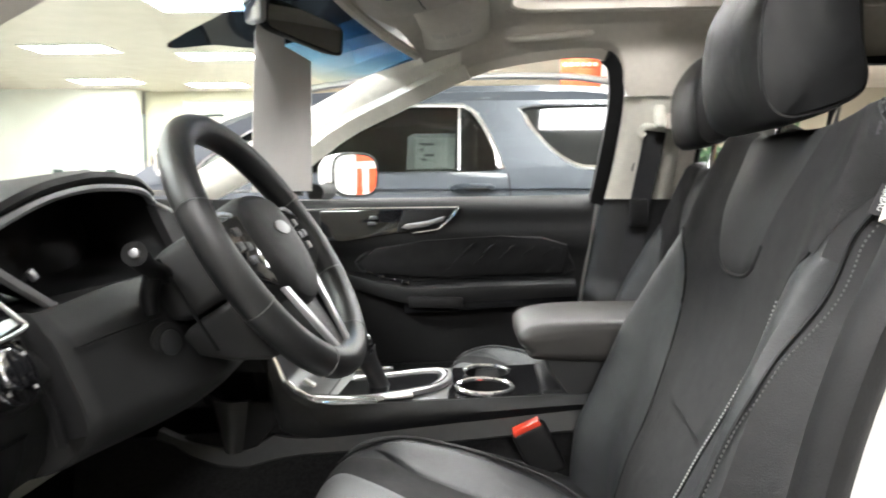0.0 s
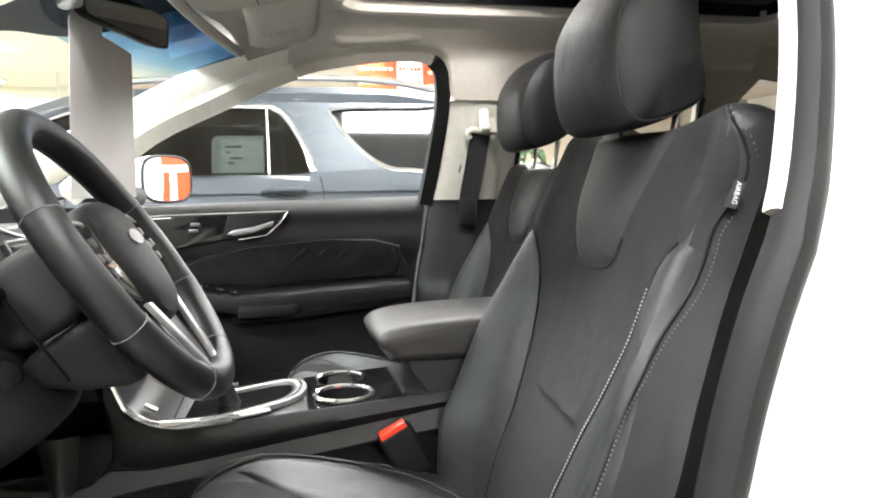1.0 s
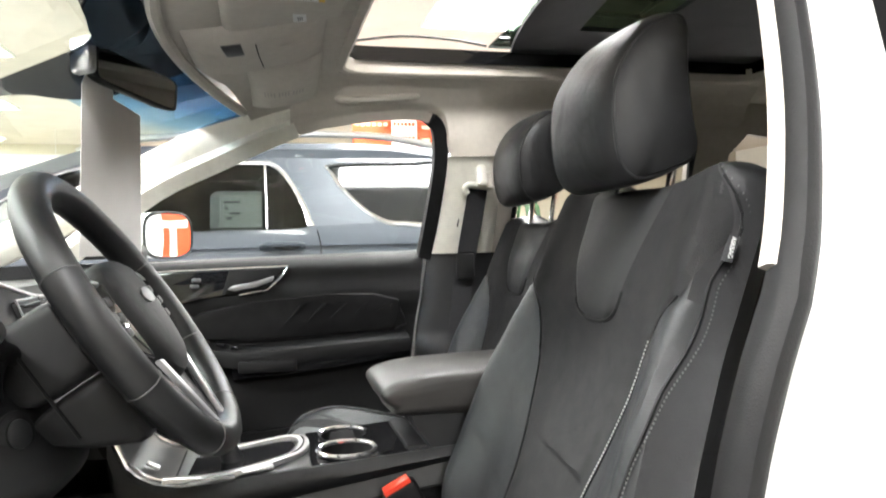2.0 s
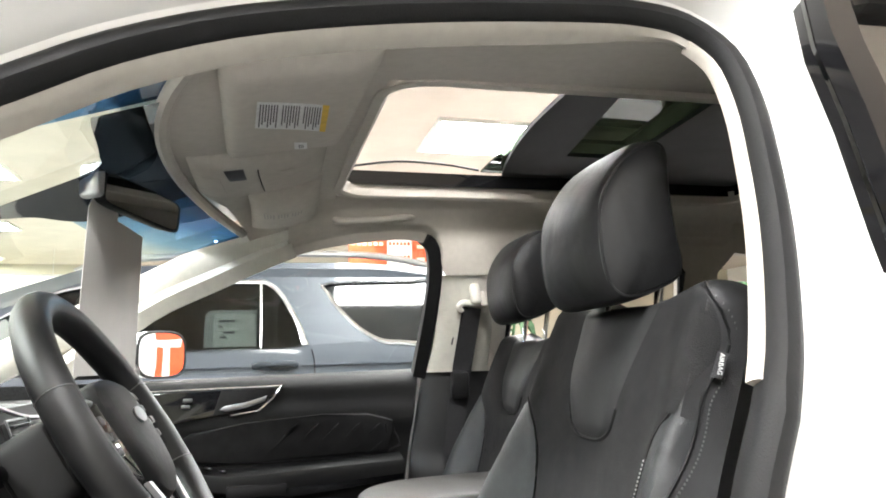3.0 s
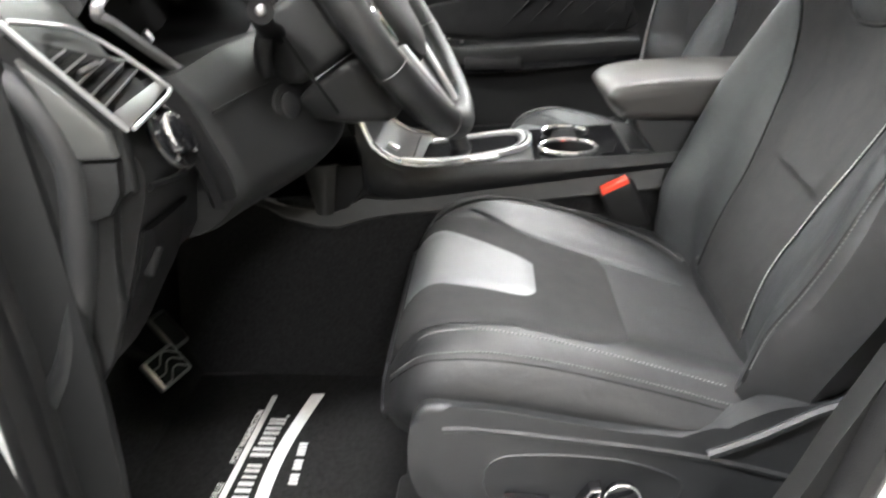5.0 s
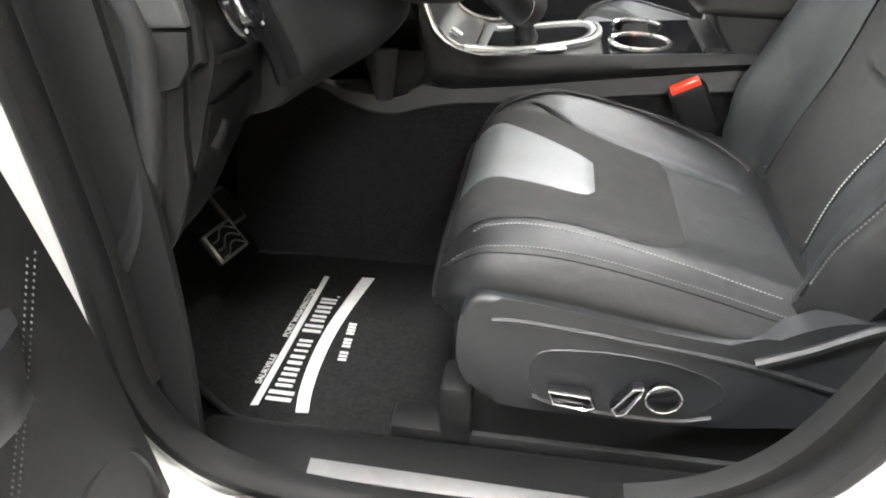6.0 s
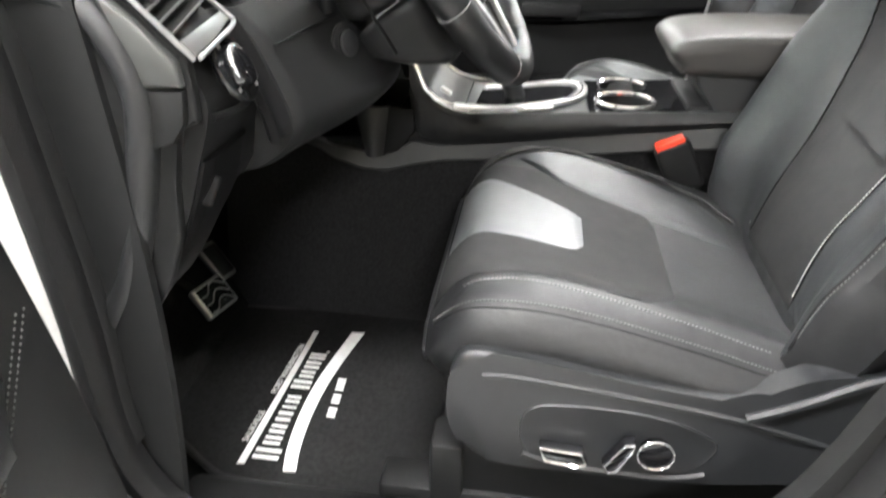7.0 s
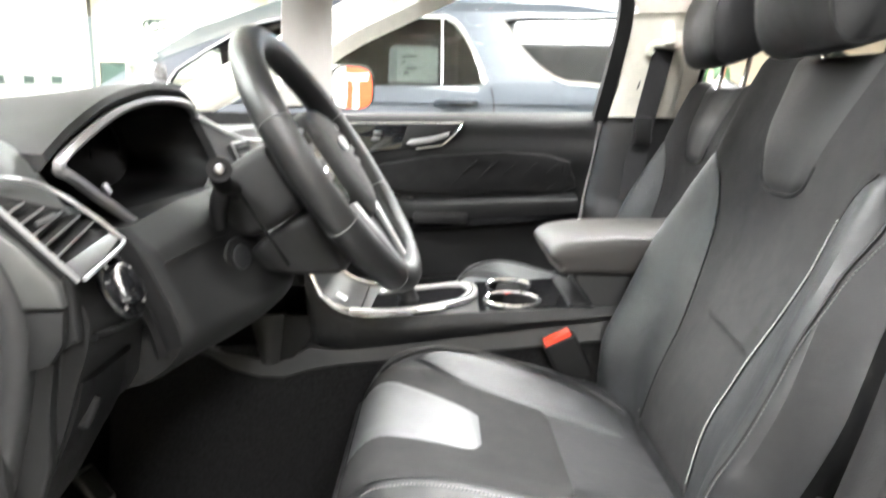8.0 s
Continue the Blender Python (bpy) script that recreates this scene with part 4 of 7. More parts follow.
def driver_door():
    t = thing("driver_door", (0.40, -0.95, 0.42), "open driver door with dark stitched trim panel", "car door")
    DY = lambda z: -0.818 - 0.20 * (z - 0.5)
    def f(u, v):
        z = 0.47 + 0.65 * v
        return (0.452 + 0.014 * math.sin(math.pi * v) - 0.006 * smooth01(0.02, 0.0, u) - 0.05 * u, DY(z) - 0.95 * u, z)
    bm = bmesh.new()
    sheet(bm, f, 30, 20, (-0.05, 0, 0))
    part("trim_panel", bm, PLASTIC_LOW, t, "dark door trim panel")
    bm = bmesh.new()
    sheet(bm, lambda u, v: (0.35 - 0.05 * u, DY(0.42 + 0.72 * v) - 0.98 * u + 0.0, 0.42 + 0.72 * v), 10, 10, (-0.06, 0, 0))
    part("skin", bm, PAINT, t, "white outer door skin")
    bm = bmesh.new()
    rings = []
    for z, x, y0, y1 in ((0.86, 0.455, -0.93, -1.8), (0.84, 0.480, -0.95, -1.8), (0.80, 0.485, -0.965, -1.8), (0.77, 0.470, -0.95, -1.8), (0.75, 0.452, -0.93, -1.8)):
        rings.append([(x - 0.06, y1, z), (x - 0.04, y1, z), (x - 0.03, (y0 + y1) / 2, z), (x, y0 - 0.03, z), (x - 0.008, y0, z), (x - 0.04, y0 + 0.01, z), (x - 0.08, y0, z)])
    loft(bm, rings)
    part("armrest", bm, LEATHER, t, "stitched black armrest")
    bm = bmesh.new()
    for k in (0, 0.008):
        for i in range(46):
            z = 0.87 - 0.0044 * i
            y = -0.941 - k - 0.53 * (0.808 - z)
            x = 0.4525 + 0.014 * math.sin(math.pi * (z - 0.47) / 0.65) + 0.012 * 0 - 0.05 * (DY(z) - y) / 0.95
            box(bm, (x + 0.001, y, z), (0.0012, 0.0008, 0.0018))
    tagged(part("stitching", bm, STITCH_DARK, t, "grey double stitching", smooth=False), "grey double stitching", kind="stuff")
    bm = bmesh.new()
    tube(bm, spline([(0.455, y, z) for y, z in ((-0.838, 0.50), (-0.850, 0.585), (-0.872, 0.630), (-0.905, 0.648), (-0.95, 0.640), (-0.99, 0.60), (-1.0, 0.52))], 5), 0.005, 8)
    part("speaker_ring", bm, PLASTIC_LOW, t, "grey speaker surround")
    bm = bmesh.new()
    disc(bm, (0.447, -0.92, 0.545), (1, 0, 0), 0.075, 0.008, 40, 0.003)
    part("speaker_grille", bm, RUBBER, t)


driver_door()


# ---- passenger door ----
MIRROR_TURN = 34
def passenger_door():
    t = thing("passenger_door", (0.85, 0.76, 0.45), "closed passenger door with dark trim and bright handle bezel", "car door")
    def py(x, z):
        y = 0.735 - 0.020 * smooth01(1.135, 1.09, z) - 0.012 * smooth01(1.07, 1.02, z) + 0.012 * smooth01(1.0, 0.95, z)
        return y
    top = lambda x: 1.122 + 0.018 * (x - 0.5)
    def face(u, v):
        x = 0.40 + 0.85 * u
        xr = lerp([0.5, 0.75, 0.9, 1.0, 1.13], [1.19, 1.215, 1.235, 1.252, 1.272], 0.5 + 0.63 * v)
        x = 0.36 + (xr - 0.36) * u
        z = 0.5 + (top(x) - 0.5) * v
        y = py(x, z)
        if v > 0.97:
            y += 0.03 * ((v - 0.97) / 0.03) ** 2
        return (x, y, z)
    bm = bmesh.new()
    sheet(bm, face, 40, 48, (0, 0.03, 0))
    part("trim_panel", bm, DOOR_TRIM, t)
    # window frame, seal and pane
    wl = [(0.36, 1.14), (0.56, 1.285), (0.72, 1.362), (0.92, 1.448), (1.09, 1.482), (1.22, 1.492), (1.275, 1.475), (1.292, 1.43), (1.295, 1.35), (1.28, 1.21), (1.268, 1.12)]
    gy = lambda z: 0.745 - max(0, z - 1.10) * 0.42
    bm = bmesh.new()
    W3 = spline([(x, gy(z), z) for x, z in wl], 3)
    cut = min(range(len(W3)), key=lambda i: abs(W3[i].x - 0.95))
    sweep(bm, W3[:cut + 1], [(-0.004, -0.034), (0.010, -0.030), (0.014, -0.012), (0.010, 0.02), (-0.03, 0.03), (-0.05, 0.0), (-0.05, -0.034)], lambda p: (0, -1, -0.3))
    part("window_header", bm, TRIM, t, "cream window header trim")
    back = min(range(len(W3)), key=lambda i: abs(W3[i].x - 1.262) + (10 if W3[i].z < 1.4 else 0))
    bm = bmesh.new()
    sweep(bm, W3[cut - 1:back + 1], [(-0.004, -0.020), (0.006, -0.018), (0.009, -0.006), (0.006, 0.012), (-0.02, 0.016), (-0.03, 0.0), (-0.03, -0.020)], lambda p: (0, -1, -0.3))
    part("header_edge", bm, LINER, t, "cream window header edge")
    bm = bmesh.new()
    sweep(bm, W3[back:], [(-0.004, -0.03), (0.012, -0.02), (0.014, 0.02), (-0.02, 0.03), (-0.03, 0.0), (-0.02, -0.03)], lambda p: (0, -1, -0.3))
    part("window_frame", bm, RUBBER, t, "black door window frame and seal")
    bm = bmesh.new()
    slab(bm, [(x, gy(z) + 0.015, z) for x, z in wl], (0, 0.004, 0))
    g = part("window_pane", bm, GLASS, t, "clear door glass")
    g.visible_shadow = False
    bm = bmesh.new()
    sheet(bm, lambda u, v: (0.30 + 1.0 * u, 0.90 - 0.14 * (1 - v) * 0 - 0.12 * v ** 4, 0.42 + 0.70 * v), 10, 10, (0, -0.03, 0))
    part("skin", bm, PAINT, t)
    # bright line and handle bezel
    bz = [(0.50, 1.088), (0.895, 1.098), (0.885, 1.085), (0.86, 1.060), (0.83, 1.047), (0.57, 1.005), (0.50, 1.005)]
    bm = bmesh.new()
    slab(bm, [(x, py(x, z) - 0.002, z) for x, z in bz], (0, -0.006, 0), 0.002)
    b = part("handle_bezel", bm, GLOSS, t, "dark bezel panel")
    bm = bmesh.new()
    tube(bm, [(x, py(x, z) - 0.010, z) for x, z in ((0.42, 1.090), (0.60, 1.096), (0.889, 1.101), (0.866, 1.068), (0.832, 1.038), (0.76, 1.028))], 0.0020, 6)
    part("bright_edge", bm, CHROME, b, "bright chrome edge line")
    bm = bmesh.new()
    slab(bm, [(x, py(x, z) - 0.009, z) for x, z in ((0.716, 1.030), (0.735, 1.092), (0.875, 1.096), (0.852, 1.060), (0.822, 1.043))], (0, 0.003, 0), 0.001)
    part("handle_recess", bm, RUBBER, b)
    bm = bmesh.new()
    slab(bm, [(x, 0.700 - 0.016 * smooth01(0.70, 0.76, x), z) for x, z in ((0.732, 1.044), (0.745, 1.054), (0.80, 1.062), (0.852, 1.077), (0.848, 1.064), (0.80, 1.048), (0.75, 1.040))], (0, -0.007, 0), 0.0025, 3)
    part("door_handle", bm, SILVER, b, "satin silver inside door handle")
    for dz in (0.0, 0.016):
        bm = bmesh.new()
        box(bm, (0.648 + dz * 0.3, 0.692, 1.055 + dz), (0.022, 0.008, 0.009), 0.002)
        part("lock_button", bm, SATIN_DARK, b)
    # padded insert with slanting pleats
    pl = [(0.60, 0.945), (0.66, 0.985), (0.80, 1.008), (1.00, 1.022), (1.12, 1.020), (1.190, 1.000), (1.196, 0.97), (1.18, 0.915), (0.80, 0.905), (0.64, 0.912)]
    bm = bmesh.new()
    slab(bm, [(x, py(x, z) + 0.004, z) for x, z in pl], (0, -0.018, 0), 0.006, 3)
    p = part("padded_insert", bm, DOOR_SUEDE, t, "charcoal suede insert with slanted pleats")
    for i in range(6):
        x = 0.846 + 0.056 * i
        hi = 1.000 - 0.002 * i
        bm = bmesh.new()
        tube(bm, spline([(min(x + k * 0.085, 1.172), py(min(x + k * 0.085, 1.172), 0.914 + (hi - 0.914) * k) - 0.0132, 0.914 + (hi - 0.914) * k) for k in (0, 0.3, 0.6, 0.85, 1.0)], 4), lambda k: 0.0006 + 0.0040 * math.sin(math.pi * k) ** 0.5, 8)
        part("pleat", bm, DOOR_SUEDE, p)
    bm = bmesh.new()
    tube(bm, spline([(x, 0.711, z) for x, z in pl], 3, True), 0.003, 6, closed=True)
    part("piping", bm, LEATHER, p)
    # armrest ledge with pull cup
    bm = bmesh.new()
    rings = []
    for x, zt, zb, yo in ((0.48, 0.93, 0.89, 0.712), (0.60, 0.908, 0.868, 0.688), (0.70, 0.888, 0.845, 0.660), (0.76, 0.880, 0.835, 0.645), (0.85, 0.884, 0.84, 0.640), (1.05, 0.894, 0.852, 0.640), (1.21, 0.900, 0.862, 0.646)):
        rings.append([(x, 0.725, zt + 0.012), (x, yo + 0.02, zt + 0.006), (x, yo + 0.004, zt - 0.002), (x, yo, zt - 0.014), (x, yo + 0.006, zb), (x, 0.725, zb - 0.008)])
    loft(bm, rings)
    part("armrest", bm, DOOR_TRIM, t, "soft dark armrest ledge")
    bm = bmesh.new()
    rings = []
    for x, zt, zb, yo in ((0.74, 0.835, 0.80, 0.668), (0.80, 0.842, 0.806, 0.655), (0.90, 0.846, 0.812, 0.652), (1.05, 0.854, 0.825, 0.654), (1.215, 0.864, 0.842, 0.660)):
        rings.append([(x, 0.725, zt), (x, yo, zt), (x, yo + 0.008, zb + 0.006), (x, 0.725, zb)])
    loft(bm, rings)
    part("armrest_underside", bm, GLOSS, t)
    bm = bmesh.new()
    box(bm, (0.83, 0.648, 0.842), (0.15, 0.02, 0.032), 0.006)
    part("pull_cup", bm, RUBBER, t)
    bm = bmesh.new()
    for i in range(4):
        box(bm, (0.64 + 0.035 * i, 0.690 - 0.009 * i, 0.917 - 0.008 * i), (0.02, 0.014, 0.008), 0.002, rot=(0, 12, 0))
    part("window_switch", bm, GLOSS, t)
    # lower pocket
    bm = bmesh.new()
    sheet(bm, lambda u, v: (0.55 + 0.62 * u, 0.700 - 0.02 * math.sin(math.pi * u) ** 0.5, 0.52 + 0.16 * v - 0.03 * (1 - u) * v), 14, 4, (0, 0.02, 0))
    part("door_pocket", bm, DOOR_TRIM, t)
    # outside mirror, turned towards the driver
    Q = Matrix.Translation((0.535, 1.03, 1.197)) @ Matrix.Rotation(radians(-MIRROR_TURN), 4, "Z")
    sq = lambda k: [(math.copysign(abs(math.cos(a)) ** 0.6, math.cos(a)), math.copysign(abs(math.sin(a)) ** 0.6, math.sin(a))) for a in [2 * math.pi * i / 32 for i in range(32)]][k]
    bm = bmesh.new()
    loft(bm, [[Q @ Vector((x, sq(i)[0] * sy, sq(i)[1] * sz)) for i in range(32)] for x, sy, sz in ((-0.10, 0.04, 0.03), (-0.085, 0.075, 0.052), (-0.05, 0.100, 0.066), (0.0, 0.106, 0.071), (0.012, 0.103, 0.069))])
    mm = part("door_mirror", bm, PAINT, t, "white door mirror housing")
    bm = bmesh.new()
    tube(bm, [Q @ Vector((0.012, sq(i)[0] * 0.102, sq(i)[1] * 0.068)) for i in range(32)], 0.005, 6, closed=True)
    part("mirror_rim", bm, RUBBER, mm)
    bm = bmesh.new()
    dome = lambda y, z: Q @ Vector((0.017 - (y * y + z * z) / 2.8, y, z))
    loft(bm, [[dome(sq(i)[0] * 0.099 * k, sq(i)[1] * 0.065 * k) for i in range(32)] for k in (1.0, 0.8, 0.6, 0.4, 0.2, 0.02)], True, False)
    bm.faces.new([bm.verts.new(dome(sq(i)[0] * 0.099 * 0.02, sq(i)[1] * 0.065 * 0.02)) for i in range(32)])
    bmesh.ops.remove_doubles(bm, verts=bm.verts, dist=1e-6)
    part("mirror_glass", bm, MIRROR, mm, "convex mirror glass reflecting an orange sign")
    bm = bmesh.new()
    tube(bm, [(0.47, 0.97, 1.15), (0.48, 0.86, 1.14), (0.47, 0.77, 1.14)], 0.026, 10)
    part("mirror_arm", bm, RUBBER, mm)
    bm = bmesh.new()
    slab(bm, [(0.34, 0.755, 1.13), (0.44, 0.750, 1.132), (0.42, 0.72, 1.19)], (0, 0.012, 0), 0.003)
    part("mirror_sail", bm, PLASTIC, t)


passenger_door()


# ---- dashboard ----
def dashboard():
    t = thing("dashboard", (0.45, 0, 0.6), "dark grey dashboard with silver-edged instrument hood", "dashboard")
    # main shell: sections along the car's width
    def section(y):
        hump = smooth01(-0.66, -0.52, y) * smooth01(-0.16, -0.26, y)
        pas = smooth01(-0.2, 0.1, y)
        kv = smooth01(-0.68, -0.60, y)
        low = 0.042 * smooth01(-0.27, -0.03, y)
        ring = [(-0.30, 1.085), (0.05, 1.12 + 0.005 * hump), (0.30 - 0.06 * hump, 1.128), (0.40 - 0.10 * hump, 1.122), (0.445 - 0.13 * hump, 1.105 - 0.01 * hump), (0.468 - 0.14 * hump, 1.075), (0.50 - 0.15 * hump, 1.03), (0.537 - 0.05 * hump - 0.03 * pas, 0.985), (0.538 - 0.015 * hump - 0.03 * pas, 0.955),
                (0.526 - 0.01 * hump - 0.03 * pas, 0.92), (0.505 - 0.02 * pas, 0.86), (0.46 - 0.04 * kv - 0.02 * pas, 0.78 + 0.055 * kv), (0.38 - 0.08 * kv, 0.70 + 0.10 * kv), (0.20, 0.66 + 0.10 * kv), (-0.2, 0.70)]
        return [(x, z - low * smooth01(0.98, 1.06, z)) for x, z in ring]
    rings = []
    for k in range(141):
        y = -0.742 + 1.475 * k / 140
        rings.append([(p.x, y, p.z) for p in spline([(x, 0, z) for x, z in section(y)], 3, True)])
    # One shell in two colours: light put into the top, shade into the rest.
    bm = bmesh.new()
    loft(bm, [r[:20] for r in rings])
    part("dash_pad", bm, DASH_TOP_LIT, t, "soft dash top, paled for the light on it")
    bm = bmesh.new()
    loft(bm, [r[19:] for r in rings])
    part("lower_dash", bm, PLASTIC_LOW, t, "lower dash, darkened for its shade")
    # side wall of the dash and the smooth cap proud of it, facing the door
    wall = [(0.10, 1.09), (0.36, 1.118), (0.42, 1.112), (0.462, 1.088), (0.531, 1.018), (0.536, 1.0), (0.536, 0.960), (0.514, 0.952), (0.507, 0.90), (0.504, 0.85), (0.486, 0.80), (0.455, 0.755), (0.41, 0.70), (0.34, 0.62), (0.25, 0.55), (0.05, 0.55)]
    bm = bmesh.new()
    slab(bm, [(x, -0.742, z) for x, z in wall], (0, -0.012, 0), 0.003, 2)
    part("side_wall", bm, PLASTIC_LOW, t, "dark dash side wall")
    cap = spline([(0.15, 0, 1.075), (0.34, 0, 1.083), (0.42, 0, 1.077), (0.456, 0, 1.066), (0.480, 0, 1.046), (0.496, 0, 1.018), (0.505, 0, 0.985), (0.503, 0, 0.955), (0.496, 0, 0.915), (0.483, 0, 0.862), (0.466, 0, 0.812), (0.440, 0, 0.765), (0.36, 0, 0.66), (0.25, 0, 0.58), (0.12, 0, 0.58)], 3, True)
    mid = Vector((0.33, 0, 0.83))
    def cap_ring(inset, y):
        out = []
        for i, p in enumerate(cap):
            a, b = cap[i - 1], cap[(i + 1) % len(cap)]
            d = (b - a).normalized()
            nrm = Vector((d.z, 0, -d.x))
            nrm = nrm if nrm.dot(mid - p) > 0 else -nrm
            q = p + nrm * inset
            out.append((q.x, y, q.z))
        return out
    bm = bmesh.new()
    loft(bm, [cap_ring(k, y) for k, y in ((0.0, -0.748), (0.0005, -0.760), (0.003, -0.768), (0.008, -0.773), (0.015, -0.774), (0.020, -0.772), (0.024, -0.768))], True, False)
    part("cap_border", bm, PLASTIC_SOFT, t, "smooth rounded dash end border")
    bm = bmesh.new()
    loft(bm, [cap_ring(k, y) for k, y in ((0.0235, -0.750), (0.0235, -0.7675), (0.030, -0.766))])
    part("end_cap", bm, PLASTIC, t, "smooth dark end cap")
    # kick panel of the hinge pillar
    bm = bmesh.new()
    sheet(bm, lambda u, v: (0.20 + 0.26 * u + 0.02 * math.sin(math.pi * v), -0.765 + 0.012 * math.sin(math.pi * u), 0.45 + 0.62 * v), 8, 12, (0, -0.01, 0))
    part("kick_panel", bm, PLASTIC_LOW, t)
    # instrument hood
    arch = [(-0.655, 1.098), (-0.60, 1.124), (-0.52, 1.150), (-0.43, 1.165), (-0.36, 1.168), (-0.29, 1.163), (-0.245, 1.145)]
    bm = bmesh.new()
    A = spline([(0, y, z) for y, z in arch], 5)
    rings = []
    for p in A:
        rings.append([(0.464, p.y, p.z - 0.010), (0.470, p.y, p.z - 0.002), (0.466, p.y, p.z + 0.005), (0.44, p.y, p.z + 0.006), (0.30, p.y * 0.98, min(p.z, 1.15) + 0.0), (0.10, p.y, 1.115), (0.10, p.y, 1.09), (0.30, p.y, p.z - 0.03)])
    loft(bm, rings)
    part("instrument_hood", bm, PLASTIC_LOW, t, "dark grained instrument hood")
    # silver frame round the instruments
    fr = [(0.478, -0.646, 1.092), (0.477, -0.640, 1.099), (0.478, -0.600, 1.116), (0.474, -0.52, 1.138), (0.470, -0.44, 1.150), (0.469, -0.365, 1.153), (0.470, -0.285, 1.148), (0.472, -0.25, 1.128), (0.49, -0.235, 1.07), (0.50, -0.30, 1.03), (0.505, -0.45, 1.018), (0.505, -0.53, 1.016), (0.496, -0.585, 1.046), (0.482, -0.632, 1.080), (0.477, -0.644, 1.087)]
    bm = bmesh.new()
    S = spline(fr, 4, True)
    sweep(bm, S, [(-0.003, -0.006), (0.0045, -0.006), (0.0055, 0.001), (0.002, 0.004), (-0.0035, 0.002)], lambda p: (1, 0, 0.3), closed=True)
    part("instrument_frame", bm, SILVER, t, "satin silver instrument surround")
    bm = bmesh.new()
    c = Vector((0.40, -0.42, 1.085))
    rings = [[Vector(p) + Vector((-0.004, 0, 0)) for p in S], [(Vector(p) - c) * 0.90 + c + Vector((-0.03, 0, 0)) for p in S], [(Vector(p) - c) * 0.75 + c + Vector((-0.10, 0.02, 0)) for p in S]]
    loft(bm, [list(r) for r in rings], True, False)
    part("instrument_well", bm, MATTE, t, "deep black instrument well")
    bm = bmesh.new()
    slab(bm, [(Vector(p) - c) * 0.76 + c + Vector((-0.095, 0.02, 0)) for p in S], (-0.006, 0, 0))
    cl = part("instrument_panel", bm, MATTE, t, "unlit black instrument panel")
    for y, z, r in ((-0.54, 1.075, 0.038), (-0.33, 1.08, 0.042)):
        bm = bmesh.new()
        tube(bm, [(0.372 + 0.0, y + r * math.cos(a), z + r * math.sin(a)) for a in [2 * math.pi * i / 28 for i in range(28)]], 0.002, 6, closed=True)
        part("dial_ring", bm, MATTE, cl)
    bm = bmesh.new()
    box(bm, (0.462, -0.527, 1.056), (0.006, 0.010, 0.014), 0.002, rot=(25, -20, 0))
    part("pale_tab", bm, SATIN, cl, "small pale tab beside the dials")
    # driver's side air vent: level slats behind a bright edge
    V = lambda a, b: Vector((0.465 + 0.070 * b - 0.006 * a, -0.757 + 0.122 * a, 1.089 - 0.069 * b - 0.006 * a))
    wide = lambda b: lerp([0, 0.05, 0.15, 0.48, 0.87, 1.0], [0.10, 0.30, 0.64, 0.86, 0.93, 0.90], b)
    bm = bmesh.new()
    edge = [V(0.0, b / 10) for b in range(11)] + [V(wide(b / 10), b / 10) for b in range(10, -1, -1)]
    slab(bm, [p + Vector((-0.004, 0, -0.004)) for p in edge], (-0.022, 0, -0.022))
    v = part("air_vent", bm, RUBBER, t, "black air vent with bright edge")
    off = lambda p, k: p + Vector((0.0055, 0, 0.0055)) * k
    bm = bmesh.new()
    slab(bm, [V(-0.045, -0.10), V(-0.012, -0.05), V(-0.012, 0.90), V(-0.015, 1.02), V(-0.02, 1.12), V(-0.045, 1.12), V(-0.045, 0.94)], (0.0025, 0, 0.0025), 0.001)
    part("bright_edge", bm, SILVER, v, "bright silver vent edge")
    bm = bmesh.new()
    tube(bm, [off(p, 0.6) for p in spline([V(0.0, -0.03), V(0.27, 0.02), V(0.64, 0.13), V(0.86, 0.46), V(0.945, 0.82), V(0.92, 0.95), V(0.45, 1.05), V(0.0, 1.13)], 5)], 0.0022, 8)
    part("vent_rim", bm, SILVER, v, "silver vent rim")
    bm = bmesh.new()
    slab(bm, [V(0.01, 0.94), V(0.90, 0.80), V(0.93, 0.90), V(0.45, 1.02), V(0.01, 1.10)], (0.003, 0, 0.003), 0.001)
    part("lower_plate", bm, SATIN_DARK, v, "satin plate below the slats")
    for i in range(5):
        b0 = 0.36 + 0.125 * i
        a1 = min(wide(b0) - 0.04, 0.30 + 0.16 * i)
        q0, q1 = V(0.02, b0), V(a1, b0 - 0.26 * a1)
        bm = bmesh.new()
        slab(bm, [q0, q1, q1 + Vector((-0.018, 0, 0.001)), q0 + Vector((-0.018, 0, 0.001))], (0, 0, 0.0016), 0.0005)
        sl = part("slat", bm, MATTE, v, "black vent slat")
        # Satin strip added for the light that the slat's front edge catches.
        bm = bmesh.new()
        tube(bm, [q0 + Vector((0.0008, 0, 0.0010)), q1 + Vector((0.0008, 0, 0.0010))], 0.0013, 6)
        part("slat_edge_glint", bm, SATIN_DARK, sl, "grey strip for the light caught on the slat edge")
    bm = bmesh.new()
    box(bm, V(0.27, 0.52) + Vector((0.003, 0, 0.004)), (0.005, 0.024, 0.005), 0.002, rot=(14, 45, 0))
    part("vent_tab", bm, SATIN_DARK, v, "silver vent tab")
    # paler end panel below the bright vent edge, above the joint of the dash side
    bm = bmesh.new()
    slab(bm, [(x, -0.7545, z) for x, z in ((0.469, 1.068), (0.500, 1.041), (0.529, 1.012), (0.532, 0.992), (0.500, 0.990), (0.494, 1.022), (0.476, 1.050))], (0, -0.012, 0), 0.003, 3)
    part("vent_end_panel", bm, SATIN_GREY, t, "grey vent end panel")
    bm = bmesh.new()
